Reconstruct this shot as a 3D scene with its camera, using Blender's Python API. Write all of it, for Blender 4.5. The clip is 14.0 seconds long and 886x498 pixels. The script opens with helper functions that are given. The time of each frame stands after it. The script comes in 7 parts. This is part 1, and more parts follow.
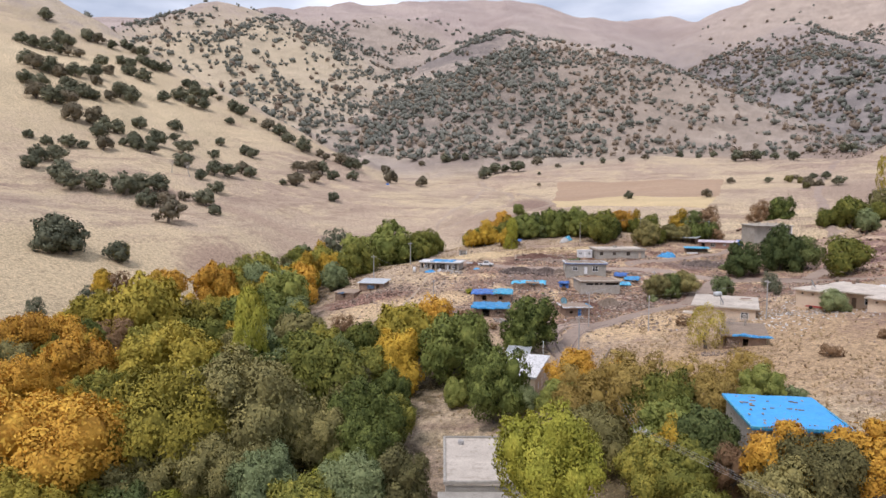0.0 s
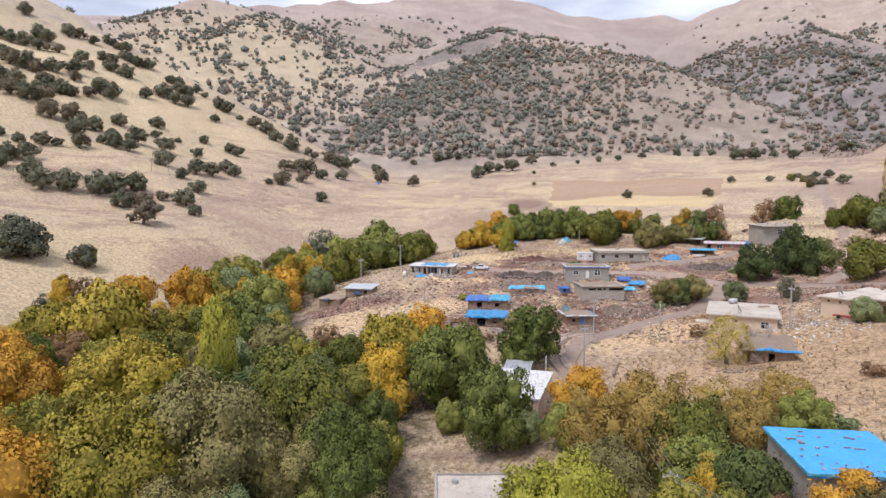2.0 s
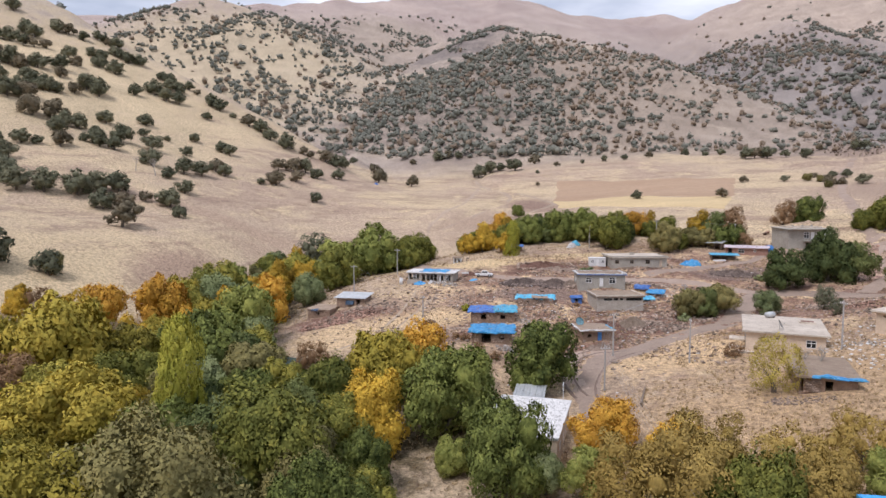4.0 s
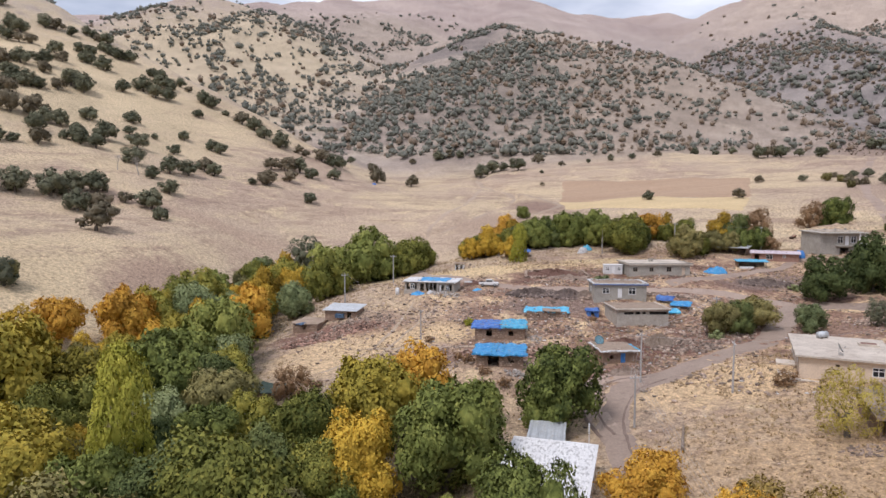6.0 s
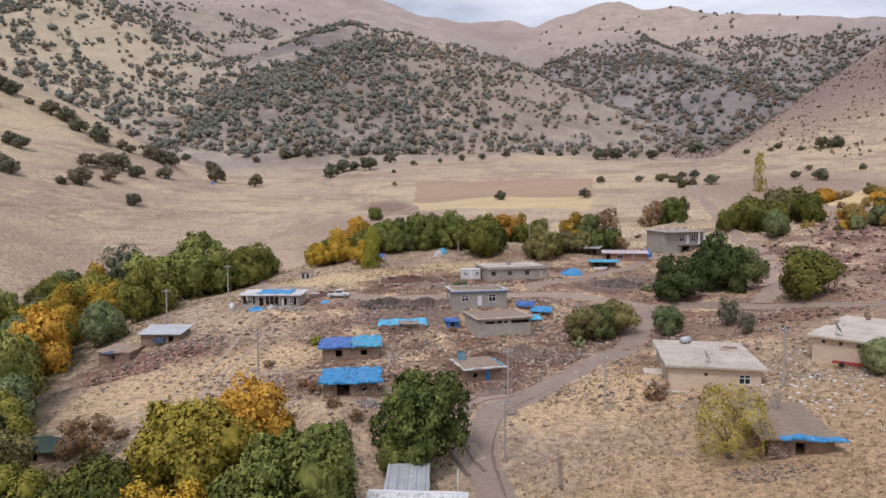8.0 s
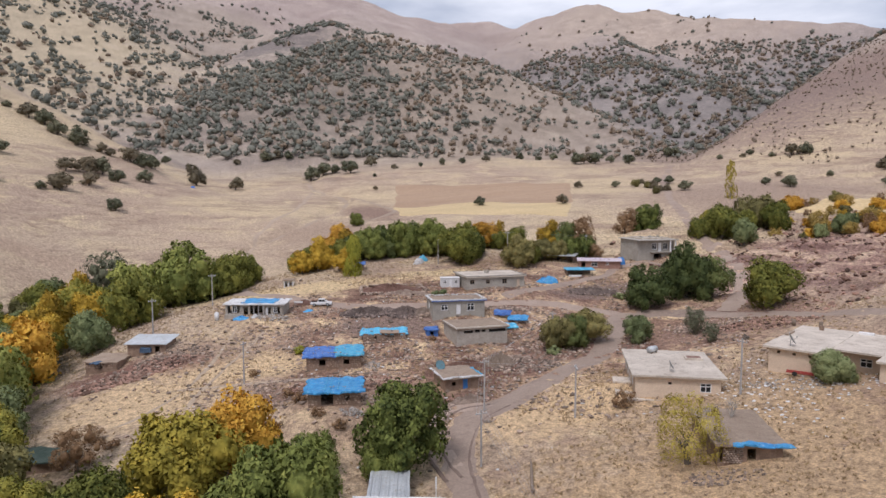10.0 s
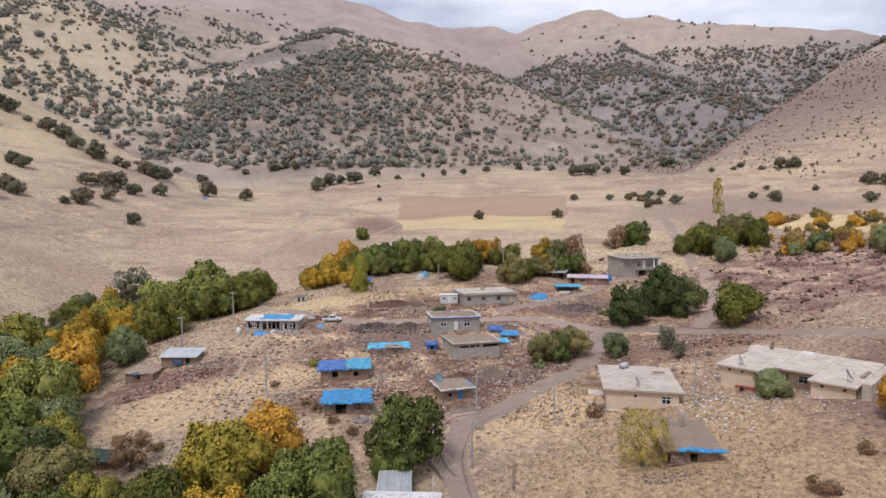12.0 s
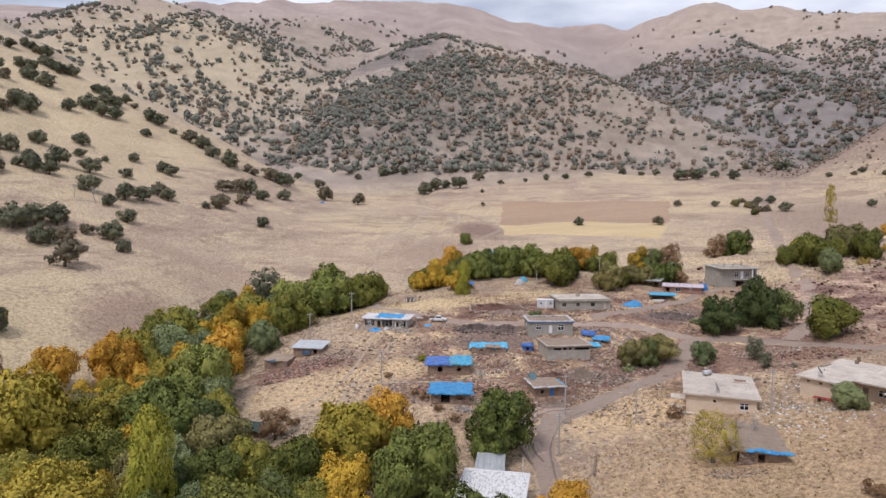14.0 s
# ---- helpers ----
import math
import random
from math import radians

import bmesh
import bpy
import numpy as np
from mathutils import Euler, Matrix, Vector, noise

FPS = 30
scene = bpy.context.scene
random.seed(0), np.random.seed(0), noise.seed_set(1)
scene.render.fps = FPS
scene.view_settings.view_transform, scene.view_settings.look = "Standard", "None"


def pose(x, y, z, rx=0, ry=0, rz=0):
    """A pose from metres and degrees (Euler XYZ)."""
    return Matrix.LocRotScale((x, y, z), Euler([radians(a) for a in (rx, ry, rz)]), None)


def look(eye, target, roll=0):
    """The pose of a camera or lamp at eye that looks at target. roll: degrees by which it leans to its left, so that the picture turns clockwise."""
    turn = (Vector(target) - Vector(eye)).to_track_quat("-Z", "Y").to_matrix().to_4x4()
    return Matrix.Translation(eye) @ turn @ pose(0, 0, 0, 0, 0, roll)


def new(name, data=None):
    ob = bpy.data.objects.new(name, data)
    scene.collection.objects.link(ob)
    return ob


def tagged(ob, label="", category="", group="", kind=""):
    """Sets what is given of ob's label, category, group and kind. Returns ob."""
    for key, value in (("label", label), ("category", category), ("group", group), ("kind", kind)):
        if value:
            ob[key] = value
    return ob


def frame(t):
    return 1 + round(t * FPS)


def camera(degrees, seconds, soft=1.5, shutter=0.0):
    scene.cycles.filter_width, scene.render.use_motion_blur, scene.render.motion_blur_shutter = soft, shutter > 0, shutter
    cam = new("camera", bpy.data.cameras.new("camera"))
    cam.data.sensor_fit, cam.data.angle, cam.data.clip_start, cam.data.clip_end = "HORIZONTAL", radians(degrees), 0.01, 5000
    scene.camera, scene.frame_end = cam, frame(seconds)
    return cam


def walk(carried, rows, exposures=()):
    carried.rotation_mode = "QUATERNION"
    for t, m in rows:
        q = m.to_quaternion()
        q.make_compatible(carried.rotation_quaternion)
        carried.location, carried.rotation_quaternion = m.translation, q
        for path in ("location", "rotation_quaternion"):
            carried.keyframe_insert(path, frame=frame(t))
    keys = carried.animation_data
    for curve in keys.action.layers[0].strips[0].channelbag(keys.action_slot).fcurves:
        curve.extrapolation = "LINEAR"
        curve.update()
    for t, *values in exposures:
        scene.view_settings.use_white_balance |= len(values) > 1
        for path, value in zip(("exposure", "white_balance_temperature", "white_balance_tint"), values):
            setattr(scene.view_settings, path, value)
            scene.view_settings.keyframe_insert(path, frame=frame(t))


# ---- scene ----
cam = camera(69.05, 14.0, soft=1.5)
PATH = [
    (0.0, pose(0.00, -0.00, 40.00, 85.62, -0.08, -0.01)),
    (0.5, pose(0.27, 2.85, 39.83, 85.64, -0.05, -0.14)),
    (1.0, pose(0.34, 5.99, 39.82, 85.64, 0.00, -0.46)),
    (1.5, pose(0.28, 9.45, 39.85, 85.63, -0.03, -0.68)),
    (2.0, pose(0.27, 13.12, 39.89, 85.61, 0.00, -0.66)),
    (2.5, pose(0.33, 16.91, 39.92, 85.61, 0.00, -0.72)),
    (3.0, pose(0.35, 20.80, 39.90, 85.65, -0.01, -0.63)),
    (3.6, pose(0.40, 25.72, 39.91, 85.66, -0.00, -0.63)),
    (4.2, pose(0.46, 31.05, 39.96, 85.67, 0.01, -0.64)),
    (4.9, pose(0.55, 37.38, 40.04, 85.68, 0.03, -0.64)),
    (5.5, pose(0.64, 42.56, 40.11, 85.70, 0.02, -0.61)),
    (6.0, pose(0.71, 46.68, 40.17, 85.71, 0.01, -0.57)),
    (6.5, pose(0.80, 50.77, 40.26, 85.71, 0.07, -0.58)),
    (7.0, pose(1.06, 54.76, 40.30, 85.86, 0.16, -4.30)),
    (7.5, pose(1.92, 58.55, 40.39, 85.72, 0.20, -9.89)),
    (8.0, pose(2.99, 61.88, 40.52, 85.68, 0.24, -13.60)),
    (8.2, pose(3.38, 63.03, 40.57, 85.65, 0.22, -14.48)),
    (8.6, pose(3.82, 64.25, 40.79, 85.61, 0.17, -15.26)),
    (9.0, pose(3.69, 63.64, 41.26, 85.59, 0.14, -15.57)),
    (9.4, pose(3.18, 61.69, 41.98, 85.59, 0.10, -15.57)),
    (9.8, pose(2.44, 58.89, 42.93, 85.60, 0.08, -15.41)),
    (10.2, pose(1.66, 55.73, 44.10, 85.62, 0.06, -15.25)),
    (10.5, pose(1.14, 53.41, 45.12, 85.63, 0.04, -15.23)),
    (11.0, pose(0.38, 49.73, 46.93, 85.65, 0.02, -15.29)),
    (11.5, pose(-0.48, 45.85, 48.62, 85.65, -0.02, -15.01)),
    (12.0, pose(-1.33, 41.81, 50.15, 85.68, -0.08, -15.07)),
    (12.5, pose(-2.18, 37.77, 51.29, 85.66, -0.11, -15.28)),
    (13.0, pose(-2.92, 33.82, 52.29, 85.63, -0.15, -12.71)),
    (13.5, pose(-3.40, 29.87, 53.22, 85.59, -0.20, -8.67)),
    (14.0, pose(-3.69, 25.88, 54.06, 85.56, -0.29, -5.89)),
]
walk(cam, PATH, [(0.0, 0.22, 6340, 19), (1.2, 0.24, 6340, 19), (2.0, 0.36, 6340, 19), (2.5, 0.28, 6340, 19), (3.0, 0.24, 6340, 19), (6.0, 0.16, 6340, 19), (7.0, 0.26, 6340, 19), (7.5, 0.02, 6340, 19), (8.0, -0.07, 6340, 19), (10.5, 0.0, 6340, 19), (12.5, 0.02, 6340, 19), (13.0, 0.12, 6340, 19), (14.0, 0.04, 6340, 19)])

# ---- world, sun and exposure ----
world = bpy.data.worlds.new("overcast_sky")
scene.world = world
world.use_nodes = True
wn, wl = world.node_tree.nodes, world.node_tree.links
wn.clear()
sky = wn.new("ShaderNodeTexSky")
sky.sky_type, sky.sun_disc = "NISHITA", False
sky.sun_elevation, sky.sun_rotation = radians(58), radians(222)
sky.air_density, sky.dust_density, sky.ozone_density = 1.0, 2.0, 1.0
coord = wn.new("ShaderNodeTexCoord")
stretch = wn.new("ShaderNodeMapping")
stretch.inputs["Scale"].default_value = (1.0, 1.0, 3.5)
cloud = wn.new("ShaderNodeTexNoise")
cloud.inputs["Scale"].default_value, cloud.inputs["Detail"].default_value = 3.2, 6.0
ramp = wn.new("ShaderNodeValToRGB")
ramp.color_ramp.elements[0].position, ramp.color_ramp.elements[0].color = 0.36, (0.30, 0.30, 0.30, 1)
ramp.color_ramp.elements[1].position, ramp.color_ramp.elements[1].color = 0.62, (1, 1, 1, 1)
mix = wn.new("ShaderNodeMix")
mix.data_type = "RGBA"
mix.inputs[7].default_value = (9.3, 10.0, 10.7, 1)
back = wn.new("ShaderNodeBackground")
back.inputs["Strength"].default_value = 0.092
out = wn.new("ShaderNodeOutputWorld")
wl.new(coord.outputs["Generated"], stretch.inputs["Vector"])
wl.new(stretch.outputs["Vector"], cloud.inputs["Vector"])
wl.new(cloud.outputs["Fac"], ramp.inputs["Fac"])
wl.new(ramp.outputs["Color"], mix.inputs["Factor"])
wl.new(sky.outputs["Color"], mix.inputs[6])
wl.new(mix.outputs[2], back.inputs["Color"])
wl.new(back.outputs["Background"], out.inputs["Surface"])

sun_data = bpy.data.lights.new("sun", "SUN")
sun_data.energy, sun_data.angle, sun_data.color = 1.75, radians(14), (1.0, 0.96, 0.9)
sun = new("sun", sun_data)
sun.matrix_world = look((-55, -62, 134), (0, 0, 0))

# ---- materials ----


def shader(name, rough=0.9, metal=0.0):
    m = bpy.data.materials.new(name)
    m.use_nodes = True
    nodes, links = m.node_tree.nodes, m.node_tree.links
    bsdf = nodes["Principled BSDF"]
    bsdf.inputs["Roughness"].default_value, bsdf.inputs["Metallic"].default_value = rough, metal
    bsdf.inputs["Specular IOR Level"].default_value = 0.25
    return m, nodes, links, bsdf


def noise_node(nodes, links, vector, scale, detail=5.0, rough=0.6, stretch=None):
    if stretch:
        mapping = nodes.new("ShaderNodeMapping")
        mapping.inputs["Scale"].default_value = stretch
        links.new(vector, mapping.inputs["Vector"])
        vector = mapping.outputs["Vector"]
    n = nodes.new("ShaderNodeTexNoise")
    n.inputs["Scale"].default_value, n.inputs["Detail"].default_value, n.inputs["Roughness"].default_value = scale, detail, rough
    links.new(vector, n.inputs["Vector"])
    return n.outputs["Fac"]


def ramp_node(nodes, links, fac, stops):
    r = nodes.new("ShaderNodeValToRGB")
    while len(r.color_ramp.elements) < len(stops):
        r.color_ramp.elements.new(0.5)
    for e, (at, colour) in zip(r.color_ramp.elements, stops):
        e.position, e.color = at, (*colour, 1)
    links.new(fac, r.inputs["Fac"])
    return r.outputs["Color"]


def mix_node(nodes, links, fac, a, b, mode="MIX"):
    n = nodes.new("ShaderNodeMix")
    n.data_type, n.blend_type = "RGBA", mode
    for socket, value in ((n.inputs["Factor"], fac), (n.inputs[6], a), (n.inputs[7], b)):
        if isinstance(value, (int, float)):
            socket.default_value = value
        elif isinstance(value, tuple):
            socket.default_value = (*value, 1)
        else:
            links.new(value, socket)
    return n.outputs[2]


def step_node(nodes, links, fac, low, high):
    n = nodes.new("ShaderNodeMapRange")
    n.inputs["From Min"].default_value, n.inputs["From Max"].default_value = low, high
    links.new(fac, n.inputs["Value"])
    return n.outputs["Result"]


def bump_node(nodes, links, height_out, strength, distance, bsdf):
    b = nodes.new("ShaderNodeBump")
    b.inputs["Strength"].default_value, b.inputs["Distance"].default_value = strength, distance
    links.new(height_out, b.inputs["Height"])
    links.new(b.outputs["Normal"], bsdf.inputs["Normal"])


def place_of(nodes, world_space=False):
    if world_space:
        return nodes.new("ShaderNodeNewGeometry").outputs["Position"]
    return nodes.new("ShaderNodeTexCoord").outputs["Object"]


def worn(name, low, high, stain, rough=0.9, scale=0.35, fine=9.0, bump=0.02, metal=0.0, spread=(0.3, 0.7), stains=(0.55, 0.75), stretch=None, tint=0.12, island=0.0):
    """A weathered surface: broad blotches between two tones, stains, and fine grain in colour and relief."""
    m, nodes, links, bsdf = shader(name, rough, metal)
    at = place_of(nodes)
    info = nodes.new("ShaderNodeObjectInfo")
    shift = nodes.new("ShaderNodeVectorMath")
    shift.operation = "MULTIPLY_ADD"
    shift.inputs[1].default_value, shift.inputs[2].default_value = (1, 1, 1), (0, 0, 0)
    links.new(at, shift.inputs[0])
    grow = nodes.new("ShaderNodeMath")
    grow.operation, grow.inputs[1].default_value = "MULTIPLY", 40.0
    links.new(info.outputs["Random"], grow.inputs[0])
    links.new(grow.outputs[0], shift.inputs[2])
    at = shift.outputs[0]
    broad = noise_node(nodes, links, at, scale, 6, 0.62, stretch)
    colour = ramp_node(nodes, links, broad, [(spread[0], low), (spread[1], high)])
    patch = noise_node(nodes, links, at, scale * 2.7, 7, 0.7, stretch)
    colour = mix_node(nodes, links, step_node(nodes, links, patch, *stains), colour, stain)
    grain = noise_node(nodes, links, at, fine, 6, 0.7)
    colour = mix_node(nodes, links, 0.55, colour, ramp_node(nodes, links, grain, [(0.25, (0.55, 0.55, 0.55)), (0.75, (1.35, 1.35, 1.35))]), "MULTIPLY")
    vary = ramp_node(nodes, links, info.outputs["Random"], [(0, (1 - tint,) * 3), (1, (1 + tint,) * 3)])
    colour = mix_node(nodes, links, 1.0, colour, vary, "MULTIPLY")
    if island:
        each = nodes.new("ShaderNodeNewGeometry").outputs["Random Per Island"]
        colour = mix_node(nodes, links, 1.0, colour, ramp_node(nodes, links, each, [(0, (1 - island,) * 3), (1, (1 + island, 1 + island * 0.95, 1 + island * 0.85))]), "MULTIPLY")
    links.new(colour, bsdf.inputs["Base Color"])
    bump_node(nodes, links, grain, 0.7, bump, bsdf)
    return m


def leafy(name, tones, rough=0.7, patch_scale=2.6):
    """Foliage: tones mixed by clump, by leaf and by tree."""
    m, nodes, links, bsdf = shader(name, rough)
    at = place_of(nodes)
    info = nodes.new("ShaderNodeObjectInfo")
    leaf = nodes.new("ShaderNodeNewGeometry").outputs["Random Per Island"]
    clump = noise_node(nodes, links, at, patch_scale, 4, 0.7)
    add = nodes.new("ShaderNodeMath")
    add.operation, add.inputs[1].default_value = "MULTIPLY_ADD", 0.18
    links.new(leaf, add.inputs[0])
    links.new(clump, add.inputs[2])
    less = nodes.new("ShaderNodeMath")
    less.operation, less.inputs[1].default_value = "MULTIPLY_ADD", 0.34
    links.new(info.outputs["Random"], less.inputs[0])
    links.new(add.outputs[0], less.inputs[2])
    fit = step_node(nodes, links, less.outputs[0], 0.45, 1.07)
    n = len(tones) - 1
    colour = ramp_node(nodes, links, fit, [(k / n, tone) for k, tone in enumerate(tones)])
    links.new(colour, bsdf.inputs["Base Color"])
    bsdf.inputs["Specular IOR Level"].default_value = 0.15
    glow = nodes.new("ShaderNodeBsdfTranslucent")
    links.new(colour, glow.inputs["Color"])
    both = nodes.new("ShaderNodeMixShader")
    both.inputs["Fac"].default_value = 0.12
    links.new(bsdf.outputs["BSDF"], both.inputs[1])
    links.new(glow.outputs["BSDF"], both.inputs[2])
    links.new(both.outputs["Shader"], nodes["Material Output"].inputs["Surface"])
    return m


# soils and other ground tones by place: x, y, half width, half depth, colour; the first row is much darker, beneath the
# gully trees
GROUND_TONES = [(-46, 92, 40, 40, (0.105, 0.085, 0.048)), (-52, 140, 30, 34, (0.105, 0.085, 0.048)), (-53, 200, 17, 44, (0.11, 0.088, 0.05)), (-9, 132, 15, 17, (0.13, 0.105, 0.06)), (30, 84, 16, 26, (0.17, 0.135, 0.075)), (-38, 242, 32, 9, (0.12, 0.095, 0.055)),
         (33, 222, 9.5, 3.8, (0.17, 0.098, 0.078)), (12, 218.5, 7, 2.2, (0.24, 0.15, 0.115)), (46, 173, 11, 7, (0.19, 0.105, 0.08)), (13, 171, 14, 5, (0.25, 0.165, 0.125)),
         (66, 179, 15, 9, (0.24, 0.145, 0.112)), (34, 160, 8, 3, (0.24, 0.15, 0.115)), (29, 199, 13, 6, (0.24, 0.17, 0.14)), (98, 172, 18, 10, (0.28, 0.18, 0.14)), (88, 212, 13, 6, (0.22, 0.16, 0.135)),
         (10, 233, 24, 7, (0.60, 0.46, 0.275)), (-2, 186, 15, 6, (0.58, 0.43, 0.265)), (-22, 192, 14, 5, (0.22, 0.125, 0.098)), (66, 112, 46, 26, (0.46, 0.328, 0.202)), (104, 114, 26, 18, (0.32, 0.215, 0.158)), (47, 148, 15, 8, (0.58, 0.425, 0.26)), (50, 240, 12, 5, (0.57, 0.44, 0.265)),
         (20, 330, 16, 30, (0.38, 0.285, 0.215)), (96, 118, 14, 8, (0.27, 0.185, 0.145)), (118, 132, 20, 9, (0.27, 0.185, 0.145)), (500, 540, 230, 130, (0.255, 0.188, 0.16)), (-105, 165, 40, 60, (0.55, 0.44, 0.285)), (-20, 178, 13, 11, (0.57, 0.425, 0.265)), (52, 374, 13, 30, (0.27, 0.185, 0.145)), (-78, 228, 12, 22, (0.38, 0.275, 0.205)), (-50, 280, 30, 14, (0.43, 0.325, 0.24)), (-100, 300, 60, 8, (0.42, 0.315, 0.235)), (240, 330, 60, 36, (0.36, 0.27, 0.21))]


# soils of the hills beyond: yellow grass faces, grey scree, stony ground under the oaks
FAR_SOILS = [(-330, 1000, 240, 380, (0.48, 0.40, 0.285)), (-250, 440, 120, 150, (0.56, 0.455, 0.30)), (20, 1180, 95, 120, (0.225, 0.195, 0.18)), (170, 740, 190, 190, (0.325, 0.268, 0.218)),
             (30, 770, 100, 150, (0.265, 0.225, 0.192)), (-110, 1420, 130, 200, (0.36, 0.30, 0.25)), (930, 1500, 330, 330, (0.42, 0.345, 0.29))]


def dry_ground():
    m, nodes, links, bsdf = shader("dry_ground", 0.95)
    at = place_of(nodes, True)
    split = nodes.new("ShaderNodeSeparateXYZ")
    links.new(at, split.inputs[0])

    def reach(value, wobble, amount, low, high):
        grow = nodes.new("ShaderNodeMath")
        grow.operation, grow.inputs[1].default_value = "MULTIPLY_ADD", amount
        links.new(wobble, grow.inputs[0])
        links.new(value, grow.inputs[2])
        return step_node(nodes, links, grow.outputs[0], low, high)

    def away(centre, scale):
        flat = nodes.new("ShaderNodeVectorMath")
        flat.operation, flat.inputs[1].default_value = "MULTIPLY", (scale[0], scale[1], 0.0)
        links.new(at, flat.inputs[0])
        gap = nodes.new("ShaderNodeVectorMath")
        gap.operation = "DISTANCE"
        gap.inputs[1].default_value = (centre[0] * scale[0], centre[1] * scale[1], 0)
        links.new(flat.outputs[0], gap.inputs[0])
        return gap.outputs["Value"]

    straw, tan, pink, soil = (0.55, 0.44, 0.295), (0.48, 0.378, 0.275), (0.43, 0.328, 0.25), (0.33, 0.242, 0.188)
    broad = noise_node(nodes, links, at, 0.012, 7, 0.62)
    colour = ramp_node(nodes, links, broad, [(0.40, pink), (0.5, tan), (0.60, straw)])
    # contour streaks of grazed grass on the slopes
    streak = noise_node(nodes, links, at, 0.06, 6, 0.68, (0.22, 0.3, 4.5))
    colour = mix_node(nodes, links, step_node(nodes, links, streak, 0.50, 0.66), colour, soil)
    patch = noise_node(nodes, links, at, 0.10, 7, 0.70, (0.5, 0.6, 2.2))
    colour = mix_node(nodes, links, step_node(nodes, links, patch, 0.52, 0.62), colour, straw)
    # faint worn lines of hooves and ploughs across the valley
    lines = noise_node(nodes, links, at, 0.5, 5, 0.66, (0.045, 0.22, 0.6))
    colour = mix_node(nodes, links, step_node(nodes, links, lines, 0.56, 0.70), colour, (0.31, 0.222, 0.168))
    wobble = noise_node(nodes, links, at, 0.06, 6, 0.7)
    # trodden bare earth between the houses
    trodden = reach(away((60, 196), (0.75, 1.0)), wobble, 60.0, 98.0, 66.0)
    yard = ramp_node(nodes, links, noise_node(nodes, links, at, 0.13, 8, 0.74), [(0.39, (0.16, 0.09, 0.068)), (0.48, (0.30, 0.19, 0.138)), (0.56, (0.48, 0.34, 0.225)), (0.62, (0.66, 0.505, 0.315))])
    colour = mix_node(nodes, links, trodden, colour, yard)
    # mauve stony soil on the eastern bank
    mauve = ramp_node(nodes, links, noise_node(nodes, links, at, 0.09, 8, 0.76, (0.35, 1.2, 4.0)), [(0.38, (0.15, 0.086, 0.074)), (0.47, (0.27, 0.172, 0.145)), (0.54, (0.40, 0.275, 0.22)), (0.61, (0.58, 0.435, 0.315))])
    colour = mix_node(nodes, links, reach(away((166.7, 195), (0.75, 1.0)), wobble, 50.0, 82.0, 58.0), colour, mauve)
    ragged = noise_node(nodes, links, at, 0.35, 7, 0.75)
    for x, y, wide, deep, tone in GROUND_TONES:
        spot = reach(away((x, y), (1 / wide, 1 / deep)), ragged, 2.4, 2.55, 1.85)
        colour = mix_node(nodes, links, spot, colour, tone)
    # grey-brown stony soil of the conical hill and the mountains
    stony = ramp_node(nodes, links, noise_node(nodes, links, at, 0.018, 8, 0.68), [(0.38, (0.29, 0.242, 0.212)), (0.5, (0.39, 0.328, 0.28)), (0.62, (0.485, 0.41, 0.328))])
    colour = mix_node(nodes, links, reach(split.outputs["Y"], wobble, 90.0, 572.0, 636.0), colour, stony)
    dusky = reach(split.outputs["X"], wobble, 160.0, 410.0, 520.0)
    back = nodes.new("ShaderNodeMath")
    back.operation = "MULTIPLY"
    links.new(dusky, back.inputs[0])
    links.new(step_node(nodes, links, split.outputs["Y"], 560.0, 640.0), back.inputs[1])
    colour = mix_node(nodes, links, back.outputs[0], colour, ramp_node(nodes, links, noise_node(nodes, links, at, 0.02, 7, 0.66), [(0.38, (0.205, 0.185, 0.178)), (0.62, (0.31, 0.276, 0.258))]))
    # bare mauve scree high up
    high = step_node(nodes, links, split.outputs["Z"], 260.0, 480.0)
    colour = mix_node(nodes, links, high, colour, ramp_node(nodes, links, noise_node(nodes, links, at, 0.006, 8, 0.66), [(0.38, (0.33, 0.265, 0.245)), (0.62, (0.45, 0.372, 0.335))]))
    for x, y, wide, deep, tone in FAR_SOILS:
        spot = reach(away((x, y), (1 / wide, 1 / deep)), wobble, 2.0, 2.35, 1.55)
        colour = mix_node(nodes, links, spot, colour, ramp_node(nodes, links, noise_node(nodes, links, at, 0.03, 7, 0.68), [(0.36, tuple(0.84 * c for c in tone)), (0.64, tuple(1.14 * c for c in tone))]))
    speck = noise_node(nodes, links, at, 1.1, 6, 0.75)
    colour = mix_node(nodes, links, 0.85, colour, ramp_node(nodes, links, speck, [(0.34, (0.42, 0.39, 0.37)), (0.5, (1.0, 1.0, 1.0)), (0.66, (1.42, 1.40, 1.34))]), "MULTIPLY")
    pebble = noise_node(nodes, links, at, 3.6, 4, 0.7)
    colour = mix_node(nodes, links, 0.6, colour, ramp_node(nodes, links, pebble, [(0.35, (0.45, 0.43, 0.42)), (0.5, (1.0, 1.0, 1.0)), (0.65, (1.5, 1.48, 1.43))]), "MULTIPLY")
    tuft = noise_node(nodes, links, at, 0.33, 5, 0.8)
    colour = mix_node(nodes, links, step_node(nodes, links, tuft, 0.60, 0.85), colour, (0.32, 0.235, 0.15))
    links.new(colour, bsdf.inputs["Base Color"])
    bump_node(nodes, links, speck, 0.9, 0.45, bsdf)
    return m


